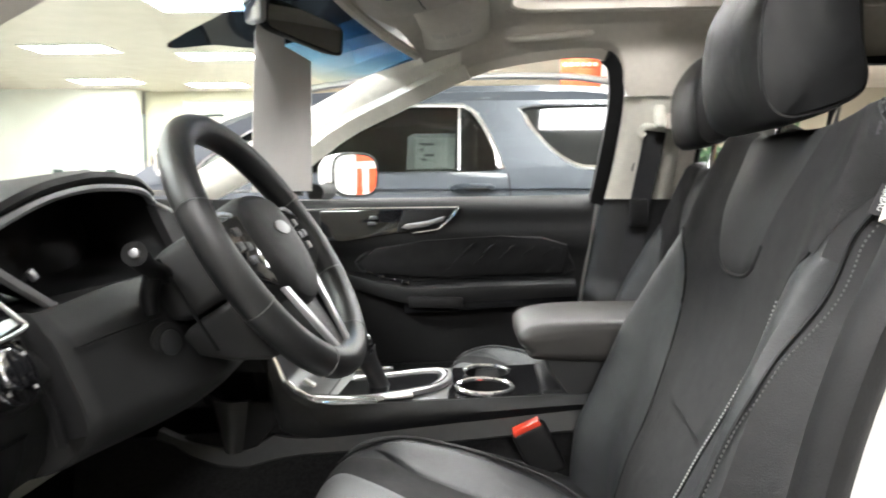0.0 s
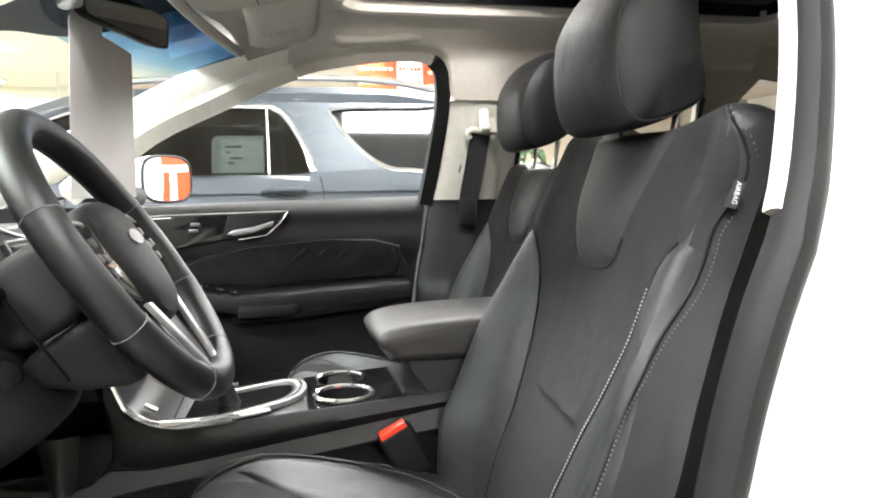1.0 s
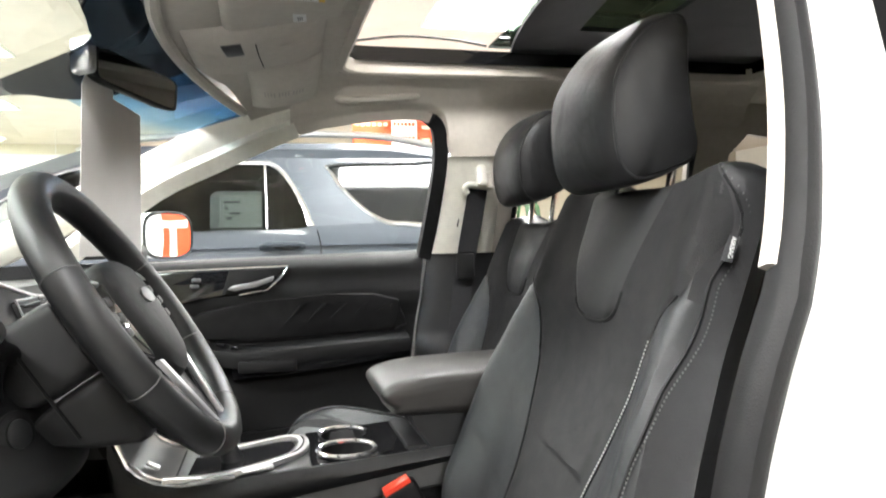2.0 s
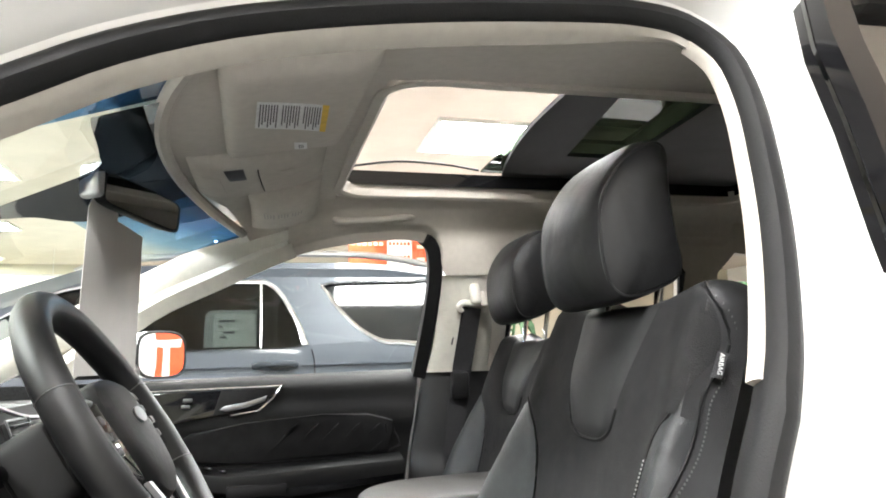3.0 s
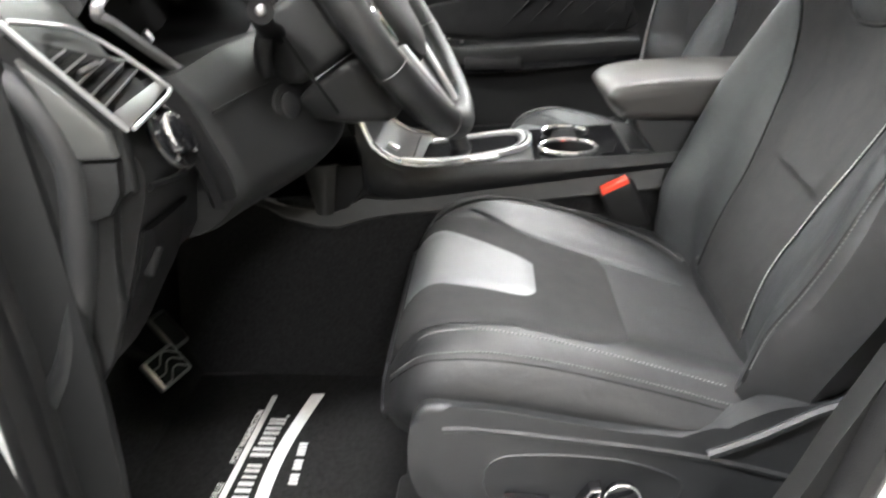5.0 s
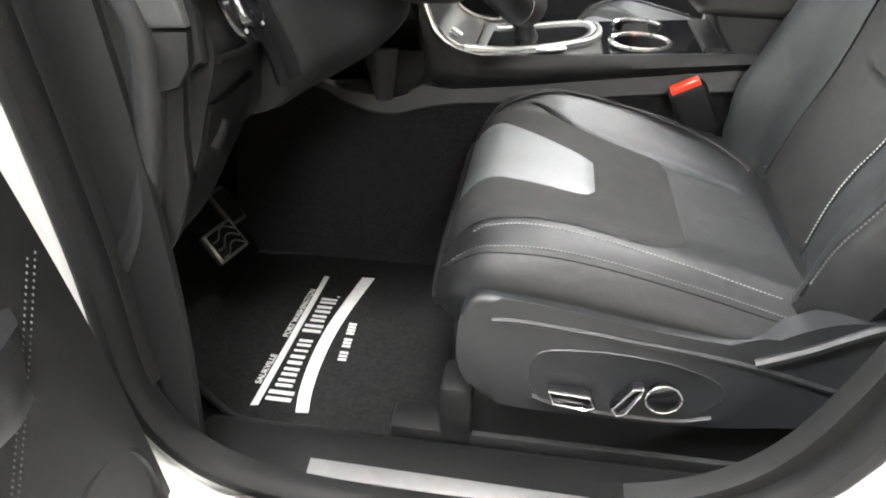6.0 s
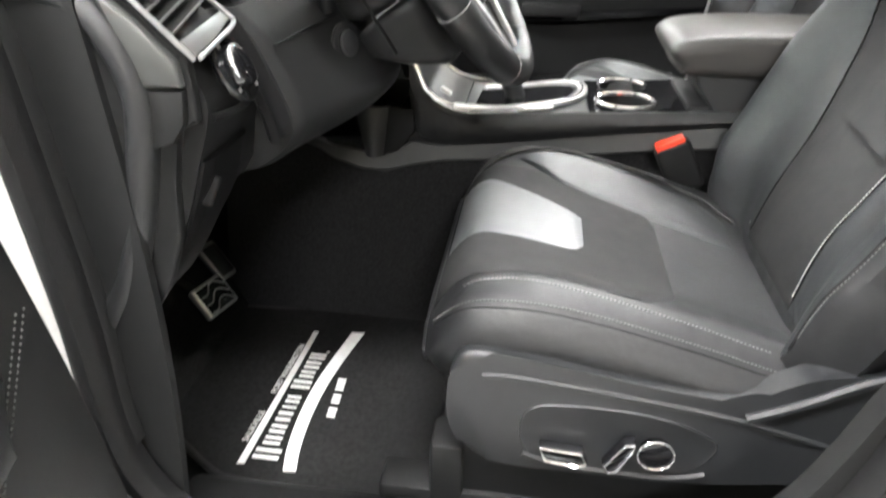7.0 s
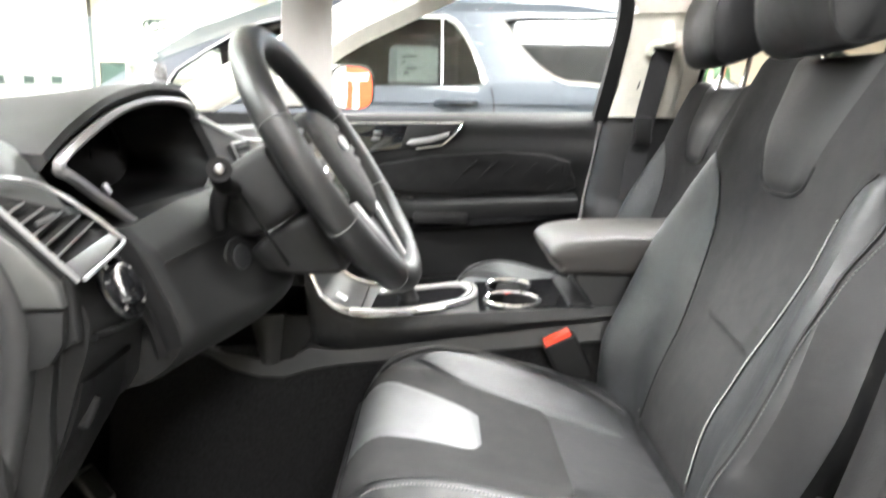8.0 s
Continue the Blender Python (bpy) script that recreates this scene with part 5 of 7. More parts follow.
    slab(bm, [(x, -0.7545, z) for x, z in ((0.498, 0.988), (0.532, 0.989), (0.529, 0.962), (0.517, 0.944), (0.492, 0.936))], (0, -0.010, 0), 0.002, 2)
    part("side_panel", bm, PLASTIC_LOW, t, "dark side panel below the vent")
    # light switch
    bm = bmesh.new()
    disc(bm, (0.541, -0.688, 0.988), (1, 0, 0.5), 0.031, 0.007, 36, 0.003)
    s = part("switch_panel", bm, GLOSS, t)
    bm = bmesh.new()
    disc(bm, (0.546, -0.697, 0.990), (1, 0, 0.5), 0.0180, 0.014, 36, 0.004)
    kn = part("light_switch", bm, GLOSS, t, "round black headlight switch")
    bm = bmesh.new()
    n = Vector((1, 0, 0.5)).normalized()
    e1, e2 = Vector((0, 1, 0)), n.cross(Vector((0, 1, 0)))
    # Only the shining stretch of the ring is built, tapered like its highlight.
    tube(bm, [Vector((0.546, -0.697, 0.990)) + n * 0.012 + 0.0180 * (math.cos(a) * e1 + math.sin(a) * e2) for a in [radians(50 + 150 * i / 24) for i in range(25)]], lambda k: 0.0008 + 0.0022 * math.sin(math.pi * k), 8)
    part("highlight_arc", bm, CHROME, kn, "chrome arc shaped like the highlight on the switch")
    for a in (0.5, 2.1, 3.9, 5.4):
        bm = bmesh.new()
        box(bm, Vector((0.541, -0.688, 0.988)) + n * 0.0075 + 0.0255 * (math.cos(a) * e1 + math.sin(a) * e2), (0.001, 0.0035, 0.0035), rot=(0, -27, 0))
        part("marking", bm, STITCH, s, "pale printed mark")
    # fuse lid and little lever on the lower left
    bm = bmesh.new()
    rings = []
    for k in range(17):
        y = -0.738 + 0.092 * k / 16
        P = spline([(x, 0, z) for x, z in section(y)][8:13], 6)
        e = 0.008 * min(1, 6 * min(k / 16 + 0.03, 1.03 - k / 16)) ** 0.5
        top = 6
        face = [p + Vector((e, 0, 0)) for p in P[top:19]]
        rings.append([(p.x, y, p.z) for p in face] + [(p.x - 0.02, y, p.z) for p in reversed(face)])
    n = min(len(r) for r in rings) // 2
    rings = [[r[round(i * (len(r) // 2 - 1) / (n - 1))] for i in range(n)] + [r[len(r) // 2 + round(i * (len(r) // 2 - 1) / (n - 1))] for i in range(n)] for r in rings]
    loft(bm, rings)
    fz = part("fuse_lid", bm, MATTE, t, "dark panel lid with finger grip")
    bm = bmesh.new()
    box(bm, (0.524, -0.722, 0.886), (0.012, 0.012, 0.030), 0.004, rot=(-30, 15, 0), seg=3)
    part("grip", bm, MATTE, fz)
    # knee panel and column shroud
    belly = [(0.512, 1.038), (0.532, 1.024), (0.556, 0.998), (0.577, 0.969), (0.597, 0.940), (0.607, 0.914), (0.594, 0.886), (0.555, 0.863), (0.500, 0.850), (0.440, 0.846)]
    bm = bmesh.new()
    rings = []
    for k in range(49):
        y = -0.602 + 0.472 * k / 48
        w = smooth01(-0.604, -0.594, y)
        flat = 0.36 * smooth01(-0.44, -0.62, y) + 0.10 * smooth01(-0.30, -0.13, y)
        full = lambda z: 0.028 * math.exp(-((y + 0.40) / 0.105) ** 2) * smooth01(0.86, 0.93, z) * smooth01(1.06, 1.00, z)
        dish = lambda z: 0.0080 * math.exp(-((y + 0.470) / 0.032) ** 2 - ((z - 0.970) / 0.030) ** 2)
        P = spline([(0.500 + (x - 0.500) * (1 - flat) - 0.008 * (1 - w), 0, z - 0.012 * smooth01(-0.45, -0.60, y) * smooth01(0.99, 1.03, z) + 0.012 * flat * (z < 0.90)) for x, z in belly], 5)
        ring = [(p.x + full(p.z) - dish(p.z), y, p.z) for p in P]
        rings.append(ring + [(0.43, y, 0.86), (0.43, y, 1.02)])
    loft(bm, rings)
    part("knee_panel", bm, PLASTIC_LOW, t, "smooth dark knee panel")
    # Black sheet laid in for the shadow band left of the knee panel.
    bm = bmesh.new()
    G = spline([(0.497 + (x - 0.500) * 0.62, 0, z - 0.010) for x, z in belly[:6]], 4)
    sheet(bm, lambda u, v: (G[round(v * 20)].x - 0.010 * math.sin(math.pi * u), -0.640 + 0.037 * u, G[round(v * 20)].z), 6, 20, (-0.01, 0, 0))
    part("knee_shade_strip", bm, MATTE, t, "black strip for the shade in the knee panel gap")
    bm = bmesh.new()
    tube(bm, spline([(0.546, -0.592, 0.990), (0.560, -0.53, 0.996), (0.577, -0.47, 1.000)], 5), 0.0012, 6)
    part("knee_joint", bm, MATTE, t, "fine dark joint")
    bm = bmesh.new()
    disc(bm, (0.5845, -0.4690, 0.969), (1, -0.42, 0.22), 0.025, 0.006, 36, 0.003)
    k2 = part("column_switch", bm, PLASTIC_LOW, t, "round blank switch plate")
    bm = bmesh.new()
    disc(bm, (0.5850, -0.4692, 0.9692), (1, -0.42, 0.22), 0.0175, 0.0064, 36, 0.0005)
    part("groove", bm, MATTE, k2)
    bm = bmesh.new()
    disc(bm, (0.5855, -0.4694, 0.9694), (1, -0.42, 0.22), 0.0155, 0.009, 36, 0.003)
    part("button", bm, PLASTIC_SOFT, k2)
    # dark joint round the light switch panel
    bm = bmesh.new()
    tube(bm, spline([(0.510, -0.548, 1.012), (0.509, -0.540, 0.993), (0.517, -0.574, 0.976), (0.535, -0.628, 0.962), (0.540, -0.668, 0.951), (0.542, -0.712, 0.956), (0.541, -0.738, 0.960)], 5), 0.004, 8)
    part("panel_joint", bm, MATTE, t, "dark panel joint")
    # black fascia below a thin silver line, beyond the wheel
    FL = spline([(0.476, -0.262, 1.130), (0.486, -0.16, 1.104), (0.492, -0.05, 1.086), (0.492, 0.12, 1.078)], 6)
    bm = bmesh.new()
    sheet(bm, lambda u, v: FL[round(v * 18)] + Vector((0.040 * u, 0, -0.085 * u)), 4, 18, (-0.012, 0, -0.004))
    part("centre_fascia", bm, RUBBER, t, "black centre fascia")
    bm = bmesh.new()
    tube(bm, FL, 0.0035, 6)
    part("fascia_line", bm, SATIN, t, "thin silver line")
    # far vents beyond the wheel
    for y, x, z0 in ((-0.150, 0.507, 1.063), (0.64, 0.47, 1.06)):
        bm = bmesh.new()
        box(bm, (x, y, z0), (0.012, 0.09, 0.050), 0.006, rot=(0, -22, 0))
        vv = part("air_vent", bm, RUBBER, t, "black slatted air vent")
        bm = bmesh.new()
        tube(bm, [(x + 0.008 - 0.010 * sz, y + sy * 0.047, z0 + 0.026 * sz) for sy, sz in ((-1, -1), (1, -1), (1, 1), (-1, 1))], 0.0018, 6, closed=True)
        part("vent_rim", bm, SATIN_DARK, vv)
        for i in range(4):
            bm = bmesh.new()
            box(bm, (x + 0.012 - 0.004 * i, y, z0 - 0.018 + 0.012 * i), (0.014, 0.084, 0.0025))
            part("slat", bm, PLASTIC, vv)
    # centre stack
    bm = bmesh.new()
    rings = []
    for z, x, w in ((1.10, 0.46, 0.12), (1.02, 0.505, 0.125), (0.94, 0.535, 0.12), (0.88, 0.585, 0.115), (0.84, 0.60, 0.11)):
        rings.append([(x - 0.1, -w, z), (x - 0.01, -w, z), (x, -w + 0.01, z), (x, w - 0.01, z), (x - 0.01, w, z), (x - 0.1, w, z)])
    loft(bm, rings)
    part("centre_panel", bm, PLASTIC_LOW, t, "black centre control panel")


dashboard()


# ---- steering wheel ----
def steering_wheel():
    c = Vector((0.689, -0.384, 1.080))
    t = thing("steering_wheel", c, "black leather steering wheel with silver lower spoke", "steering wheel")
    n = Vector((0.8362, -0.0201, 0.5480)).normalized()
    rt = Vector((0.024, 0.9997, 0)).normalized()
    up = n.cross(rt)
    W = lambda a, b, h=0.0: c + rt * a + up * b + n * h
    R = 0.174
    bm = bmesh.new()
    tube(bm, [W(R * math.cos(a), R * math.sin(a)) for a in [2 * math.pi * i / 72 for i in range(72)]], lambda k: 0.0195, 14, closed=True)
    part("rim", bm, LEATHER_WHEEL, t, "black leather rim")
    for s in (1, -1):
        for a0 in (20, -22, -62):
            bm = bmesh.new()
            a = radians(a0 if s > 0 else 180 - a0)
            cc = W(R * math.cos(a), R * math.sin(a))
            e1 = (rt * math.cos(a) + up * math.sin(a))
            tube(bm, [cc + 0.0198 * (math.cos(b) * e1 + math.sin(b) * n) for b in [2 * math.pi * i / 16 for i in range(16)]], 0.0008, 4, closed=True)
            part("rim_seam", bm, STITCH_DARK, t)
    # airbag hub
    bm = bmesh.new()
    ol = [(-0.066, 0.058), (-0.03, 0.070), (0.03, 0.070), (0.066, 0.058), (0.078, 0.02), (0.072, -0.03), (0.044, -0.075), (0.0, -0.088), (-0.044, -0.075), (-0.072, -0.03), (-0.078, 0.02)]
    O = [Vector(p) for p in [(a, b, 0) for a, b in ol]]
    O = spline(O, 4, True)
    rings = [[W(p.x * k, p.y * k, h) for p in O] for k, h in ((0.92, -0.045), (1.0, -0.02), (1.0, 0.000), (0.95, 0.010), (0.80, 0.017), (0.45, 0.021), (0.08, 0.022))]
    loft(bm, rings)
    part("hub", bm, PLASTIC_LOW, t, "dark airbag hub")
    bm = bmesh.new()
    O2 = [W(0.026 * math.cos(a), 0.010 * math.sin(a) + 0.012, 0.021) for a in [2 * math.pi * i / 28 for i in range(28)]]
    slab(bm, O2, n * 0.003, 0.001)
    part("oval_badge", bm, SATIN_DARK, t, "plain oval badge")
    # side spokes with switch pods
    for s in (1, -1):
        bm = bmesh.new()
        rings = []
        for k in range(7):
            u = k / 6
            a = s * (0.075 + (R - 0.083) * u)
            hh = 0.036 - 0.008 * math.sin(math.pi * u)
            rings.append([W(a, 0.012 + hh, -0.014), W(a, 0.012 + hh * 0.8, 0.002 - 0.006 * u), W(a, 0.0 - hh * 0.8, 0.002 - 0.006 * u), W(a, -hh, -0.014), W(a, 0.0, -0.024)])
        loft(bm, rings)
        sp = part("spoke", bm, PLASTIC, t)
        bm = bmesh.new()
        slab(bm, [W(s * 0.080, 0.044, 0.001), W(s * 0.142, 0.036, 0.0), W(s * 0.148, 0.0, 0.0), W(s * 0.136, -0.034, 0.0), W(s * 0.084, -0.052, 0.001), W(s * 0.078, 0.0, 0.001)], n * 0.007, 0.003)
        part("switch_pod", bm, GLOSS, sp, "gloss black switch pod")
        for i, (a, b) in enumerate(((0.112, 0.022), (0.126, 0.004), (0.104, 0.002), (0.114, -0.015))):
            bm = bmesh.new()
            box(bm, W(s * a, b, 0.0075), (0.005, 0.018, 0.011), 0.002, rot=(0, -33, 0))
            part("switch_button", bm, PLASTIC, sp)
    # lower double spoke
    bm = bmesh.new()
    slab(bm, [W(-0.050, -0.070, -0.020), W(0.050, -0.070, -0.020), W(0.030, -0.158, -0.012), W(-0.030, -0.158, -0.012)], n * 0.014, 0.004)
    low = part("lower_spoke", bm, PLASTIC, t)
    for s in (1, -1):
        bm = bmesh.new()
        slab(bm, [W(s * 0.058, -0.058, 0.000), W(s * 0.074, -0.056, 0.000), W(s * 0.032, -0.160, 0.002), W(s * 0.018, -0.160, 0.002)], n * 0.007, 0.002)
        part("silver_leg", bm, SILVER, low, "bright silver spoke leg")
        bm = bmesh.new()
        tube(bm, spline([W(s * 0.088, 0.045, 0.004), W(s * 0.118, 0.048, 0.004), W(s * 0.146, 0.040, 0.002), W(s * 0.154, 0.022, 0.001)], 4), 0.0028, 8)
        part("silver_trim", bm, SILVER, low, "thin silver spoke trim")
    # column shroud in an upper and a lower half, stalks
    def shroud(lo, hi, wide, rows):
        bm = bmesh.new()
        rings = []
        for h, k in rows:
            b0, b1 = lo(h), hi(h)
            ring = []
            for i in range(48):
                q = 2 * math.pi * i / 48
                ca, sa = math.copysign(abs(math.cos(q)) ** 0.26, math.cos(q)), math.copysign(abs(math.sin(q)) ** 0.26, math.sin(q))
                ring.append(W(ca * wide(sa) * k, (b0 + b1) / 2 + sa * (b1 - b0) / 2 * k, h))
            rings.append(ring)
        loft(bm, rings)
        return bm
    low_edge = lambda h: lerp([-0.17, -0.118, -0.085, -0.055], [-0.060, -0.084, -0.110, -0.124], h)
    part("lower_shroud", shroud(low_edge, lambda h: -0.0325, lambda sa: 0.080 + 0.004 * sa, ((-0.150, 0.60), (-0.122, 0.93), (-0.100, 1.0), (-0.062, 1.0), (-0.052, 0.96), (-0.046, 0.86))), PLASTIC_LOW, t, "dark lower column shroud")
    part("column_shroud", shroud(lambda h: -0.031, lambda h: 0.062, lambda sa: 0.081 - 0.004 * sa, ((-0.150, 0.60), (-0.122, 0.93), (-0.100, 1.0), (-0.062, 1.0), (-0.050, 0.96), (-0.044, 0.86))), PLASTIC_LOW, t, "dark column shroud")
    bm = bmesh.new()
    tube(bm, [W(-0.0825, b, -0.101) for b in (0.052, 0.02, -0.012, -0.045, -0.078)], 0.0022, 6)
    part("shroud_joint", bm, MATTE, t, "dark joint round the column")
    st = Vector((0.598, -0.566, 1.084))
    bm = bmesh.new()
    P = spline([(0.602, -0.425, 1.035), (0.578, -0.465, 1.052), (0.580, -0.505, 1.066), st], 5)
    tube(bm, P, lambda k: 0.0135 - 0.003 * math.sin(math.pi * k), 14)
    sk = part("stalk", bm, MATTE, t, "dark indicator stalk")
    bm = bmesh.new()
    disc(bm, st + (st - P[-3]).normalized() * -0.002, st - P[-3], 0.0055, 0.006, 24, 0.002)
    part("stalk_tip", bm, SATIN_DARK, sk, "silver stalk tip")
    bm = bmesh.new()
    tube(bm, spline([(0.566, -0.468, 1.004), (0.566, -0.470, 1.03), (0.574, -0.468, 1.058)], 4), lambda k: 0.0095 + 0.003 * k, 14)
    part("stalk_base", bm, MATTE, sk)
    bm = bmesh.new()
    slab(bm, [W(-0.105, 0.030, -0.03), W(-0.065, 0.035, -0.03), W(-0.06, -0.03, -0.03), W(-0.095, -0.035, -0.03)], n * -0.01, 0.003)
    part("shift_paddle", bm, GLOSS, t)


steering_wheel()


# ---- centre console ----
def console():
    t = thing("centre_console", (0.85, 0, 0.42), "dark centre console with chrome edge and cup holders", "console")
    ZT = lambda x: lerp([0.595, 0.605, 0.622, 0.645, 0.67, 0.70, 0.75, 0.85, 1.0, 1.15, 1.4], [0.90, 0.865, 0.825, 0.803, 0.793, 0.788, 0.790, 0.797, 0.807, 0.816, 0.826], x)
    ZB = lambda x: lerp([0.595, 0.613, 0.645, 0.682, 0.76, 0.843, 1.0, 1.125, 1.4], [0.80, 0.738, 0.726, 0.723, 0.732, 0.744, 0.765, 0.782, 0.80], x)
    xs = [0.597 + 0.003 * i for i in range(12)] + [0.64 + 0.02 * i for i in range(37)]
    for s in (1, -1):
        bm = bmesh.new()
        rings = []
        for x in xs:
            zt, zb = ZT(x), ZB(x)
            rings.append([(x, s * 0.09, zt - 0.004), (x, s * 0.108, zt - 0.003), (x, s * 0.117, zt - 0.012), (x, s * 0.120, (zt + zb) / 2), (x, s * 0.114, zb + 0.008), (x, s * 0.106, zb), (x, s * 0.08, zb)])
        loft(bm, rings)
        part("side_pad", bm, LEATHER, t, "black padded console side")
        bm = bmesh.new()
        rings = []
        for x, z1, z0 in ((0.40, 0.735, 0.72), (0.430, 0.722, 0.710), (0.460, 0.712, 0.690), (0.510, 0.706, 0.675), (0.555, 0.703, 0.673), (0.602, 0.729, 0.688), (0.654, 0.724, 0.698), (0.80, 0.745, 0.712), (1.0, 0.772, 0.738), (1.14, 0.790, 0.752), (1.3, 0.80, 0.76)):
            rings.append([(x, s * 0.09, z1), (x, s * 0.110, z1), (x, s * 0.118, z0 + 0.004), (x, s * 0.116, z0), (x, s * 0.09, z0)])
        loft(bm, rings)
        part("side_strip", bm, STRIP, t, "grey plastic console strip")
        bm = bmesh.new()
        sheet(bm, lambda u, v: (0.25 + 1.15 * u, s * (0.10 + 0.08 * (1 - v)), 0.39 + (lerp([0.25, 0.45, 0.6, 1.4], [0.70, 0.72, 0.73, 0.79], 0.25 + 1.15 * u) - 0.39) * v), 16, 8, (0, -0.02 * s, 0))
        part("carpet_side", bm, CARPET, t)
        bm = bmesh.new()
        tube(bm, [(x, s * 0.1085, ZT(x) + 0.001) for x in xs if x < 0.80], 0.0052, 8)
        part("chrome_edge", bm, CHROME, t, "chrome edge line")
    # curved side trim of the lower stack beside the footwell
    for s in (1, -1):
        bm = bmesh.new()
        sheet(bm, lambda u, v: (0.497 + 0.020 * v + (0.064 - 0.034 * v) * u, s * (0.112 + 0.012 * math.sin(math.pi * u)), 0.790 - 0.090 * v), 10, 8, (0, -0.012 * s, 0))
        part("stack_side_trim", bm, STRIP, t, "grey curved trim below the dash")
        bm = bmesh.new()
        slab(bm, [(x, s * 0.108, z) for x, z in ((0.560, 0.79), (0.548, 0.703), (0.575, 0.712), (0.606, 0.750), (0.605, 0.79))], (0, s * 0.008, 0), 0.003)
        part("stack_side_web", bm, RUBBER, t)
    # top deck, cut open for the cup holders
    bm = bmesh.new()
    rings = []
    for x in [0.60 + 0.003 * i for i in range(10)] + [0.64 + 0.02 * i for i in range(14)]:
        rings.append([(x, -0.104, ZT(x) - 0.002), (x, 0.104, ZT(x) - 0.002), (x, 0.104, ZT(x) - 0.02), (x, -0.104, ZT(x) - 0.02)])
    loft(bm, rings)
    part("front_deck", bm, DECK, t, "satin charcoal console top")
    bm = bmesh.new()
    cups = [(0.962, -0.050, 0.048), (0.966, 0.054, 0.042)]
    N = 28
    def deck(bm, zoff):
        loops = [[(0.898, -0.104), (1.06, -0.104), (1.06, 0.104), (0.898, 0.104)]] + [[(cx + r * math.cos(2 * math.pi * i / N), cy + r * math.sin(2 * math.pi * i / N)) for i in range(N)] for cx, cy, r in cups]
        es = []
        for lp in loops:
            vs = [bm.verts.new((x, y, ZT(x) - 0.002 + zoff)) for x, y in lp]
            es += [bm.edges.new((vs[i], vs[(i + 1) % len(vs)])) for i in range(len(vs))]
        bmesh.ops.triangle_fill(bm, use_beauty=True, use_dissolve=False, edges=es)
    deck(bm, 0)
    kill = [f for f in bm.faces if any((f.calc_center_median().x - cx) ** 2 + (f.calc_center_median().y - cy) ** 2 < (0.97 * r) ** 2 for cx, cy, r in cups)]
    bmesh.ops.delete(bm, geom=kill, context="FACES")
    r = bmesh.ops.extrude_face_region(bm, geom=bm.faces[:])
    bmesh.ops.translate(bm, vec=(0, 0, -0.006), verts=[g for g in r["geom"] if isinstance(g, bmesh.types.BMVert)])
    part("cup_deck", bm, GLOSS, t, smooth=False)
    for cx, cy, r in cups:
        z = ZT(cx)
        bm = bmesh.new()
        rings = [[(cx + k * r * math.cos(2 * math.pi * i / N), cy + k * r * math.sin(2 * math.pi * i / N), z + h) for i in range(N)] for k, h in ((1.0, -0.002), (0.96, -0.03), (0.92, -0.075), (0.02, -0.078))]
        loft(bm, rings, True, False)
        cup = part("cup_holder", bm, RUBBER, t, "deep black cup holder")
        bm = bmesh.new()
        tube(bm, [(cx + (r + 0.001) * math.cos(2 * math.pi * i / N), cy + (r + 0.001) * math.sin(2 * math.pi * i / N), z + 0.001) for i in (range(N) if cy < 0 else range(1, N // 2))], 0.0042, 8, closed=cy < 0)
        part("chrome_ring", bm, CHROME, cup, "chrome cup holder ring")
    bm = bmesh.new()
    sheet(bm, lambda u, v: (0.935 + 0.04 * u, -0.06 + 0.035 * v, 0.755 + 0.02 * u + 0.012 * math.sin(5 * v)), 5, 5, (0, 0, -0.002))
    tagged(part("paper_slip", bm, RED, None), "small orange-red paper slip lying in the cup holder", "paper")
    bm = bmesh.new()
    box(bm, (1.085, 0, 0.80), (0.055, 0.19, 0.03), 0.006)
    part("tray", bm, RUBBER, t)
    bm = bmesh.new()
    box(bm, (0.815, -0.092, ZT(0.815) + 0.003), (0.05, 0.018, 0.006), 0.002, rot=(0, -3, 8))
    part("brake_switch", bm, SATIN, t)
    # selector gate
    zz = lambda x: ZT(x) + 0.003
    U = spline([(x, y, zz(x)) for x, y in ((0.672, -0.104), (0.74, -0.098), (0.80, -0.086), (0.85, -0.064), (0.880, -0.036), (0.892, 0.010), (0.888, 0.050), (0.868, 0.070), (0.83, 0.066), (0.775, 0.052), (0.715, 0.036))], 5)
    bm = bmesh.new()
    sweep(bm, U, [(-0.010, -0.003), (0.010, -0.003), (0.009, 0.004), (0.0, 0.0060), (-0.009, 0.004)], lambda p: (0, 0, 1))
    g = part("selector_gate", bm, SILVER, t, "satin silver selector surround")
    bm = bmesh.new()
    tube(bm, [Vector(p) + Vector((0, 0, 0.005)) for p in U], 0.002, 6)
    part("gate_line", bm, CHROME, g)
    bm = bmesh.new()
    slab(bm, [(x, y, zz(x)) for x, y in ((0.705, -0.088), (0.79, -0.074), (0.84, -0.052), (0.864, -0.028), (0.877, 0.010), (0.872, 0.044), (0.84, 0.052), (0.775, 0.038), (0.71, 0.022))], (0, 0, 0.001))
    part("gate_well", bm, GLOSS, g)
    bm = bmesh.new()
    P = spline([(0.775, -0.025, 0.785), (0.768, -0.025, 0.81), (0.752, -0.026, 0.84), (0.742, -0.027, 0.86)], 5)
    tube(bm, P, lambda k: 0.020 - 0.006 * math.sin(math.pi * k) + 0.006 * k, 14)
    lv = part("selector_lever", bm, LEATHER, t, "black leather gear selector")
    bm = bmesh.new()
    box(bm, (0.738, -0.027, 0.868), (0.05, 0.045, 0.05), 0.018, seg=4, rot=(0, -15, 0))
    part("selector_knob", bm, GLOSS, lv)
    bm = bmesh.new()
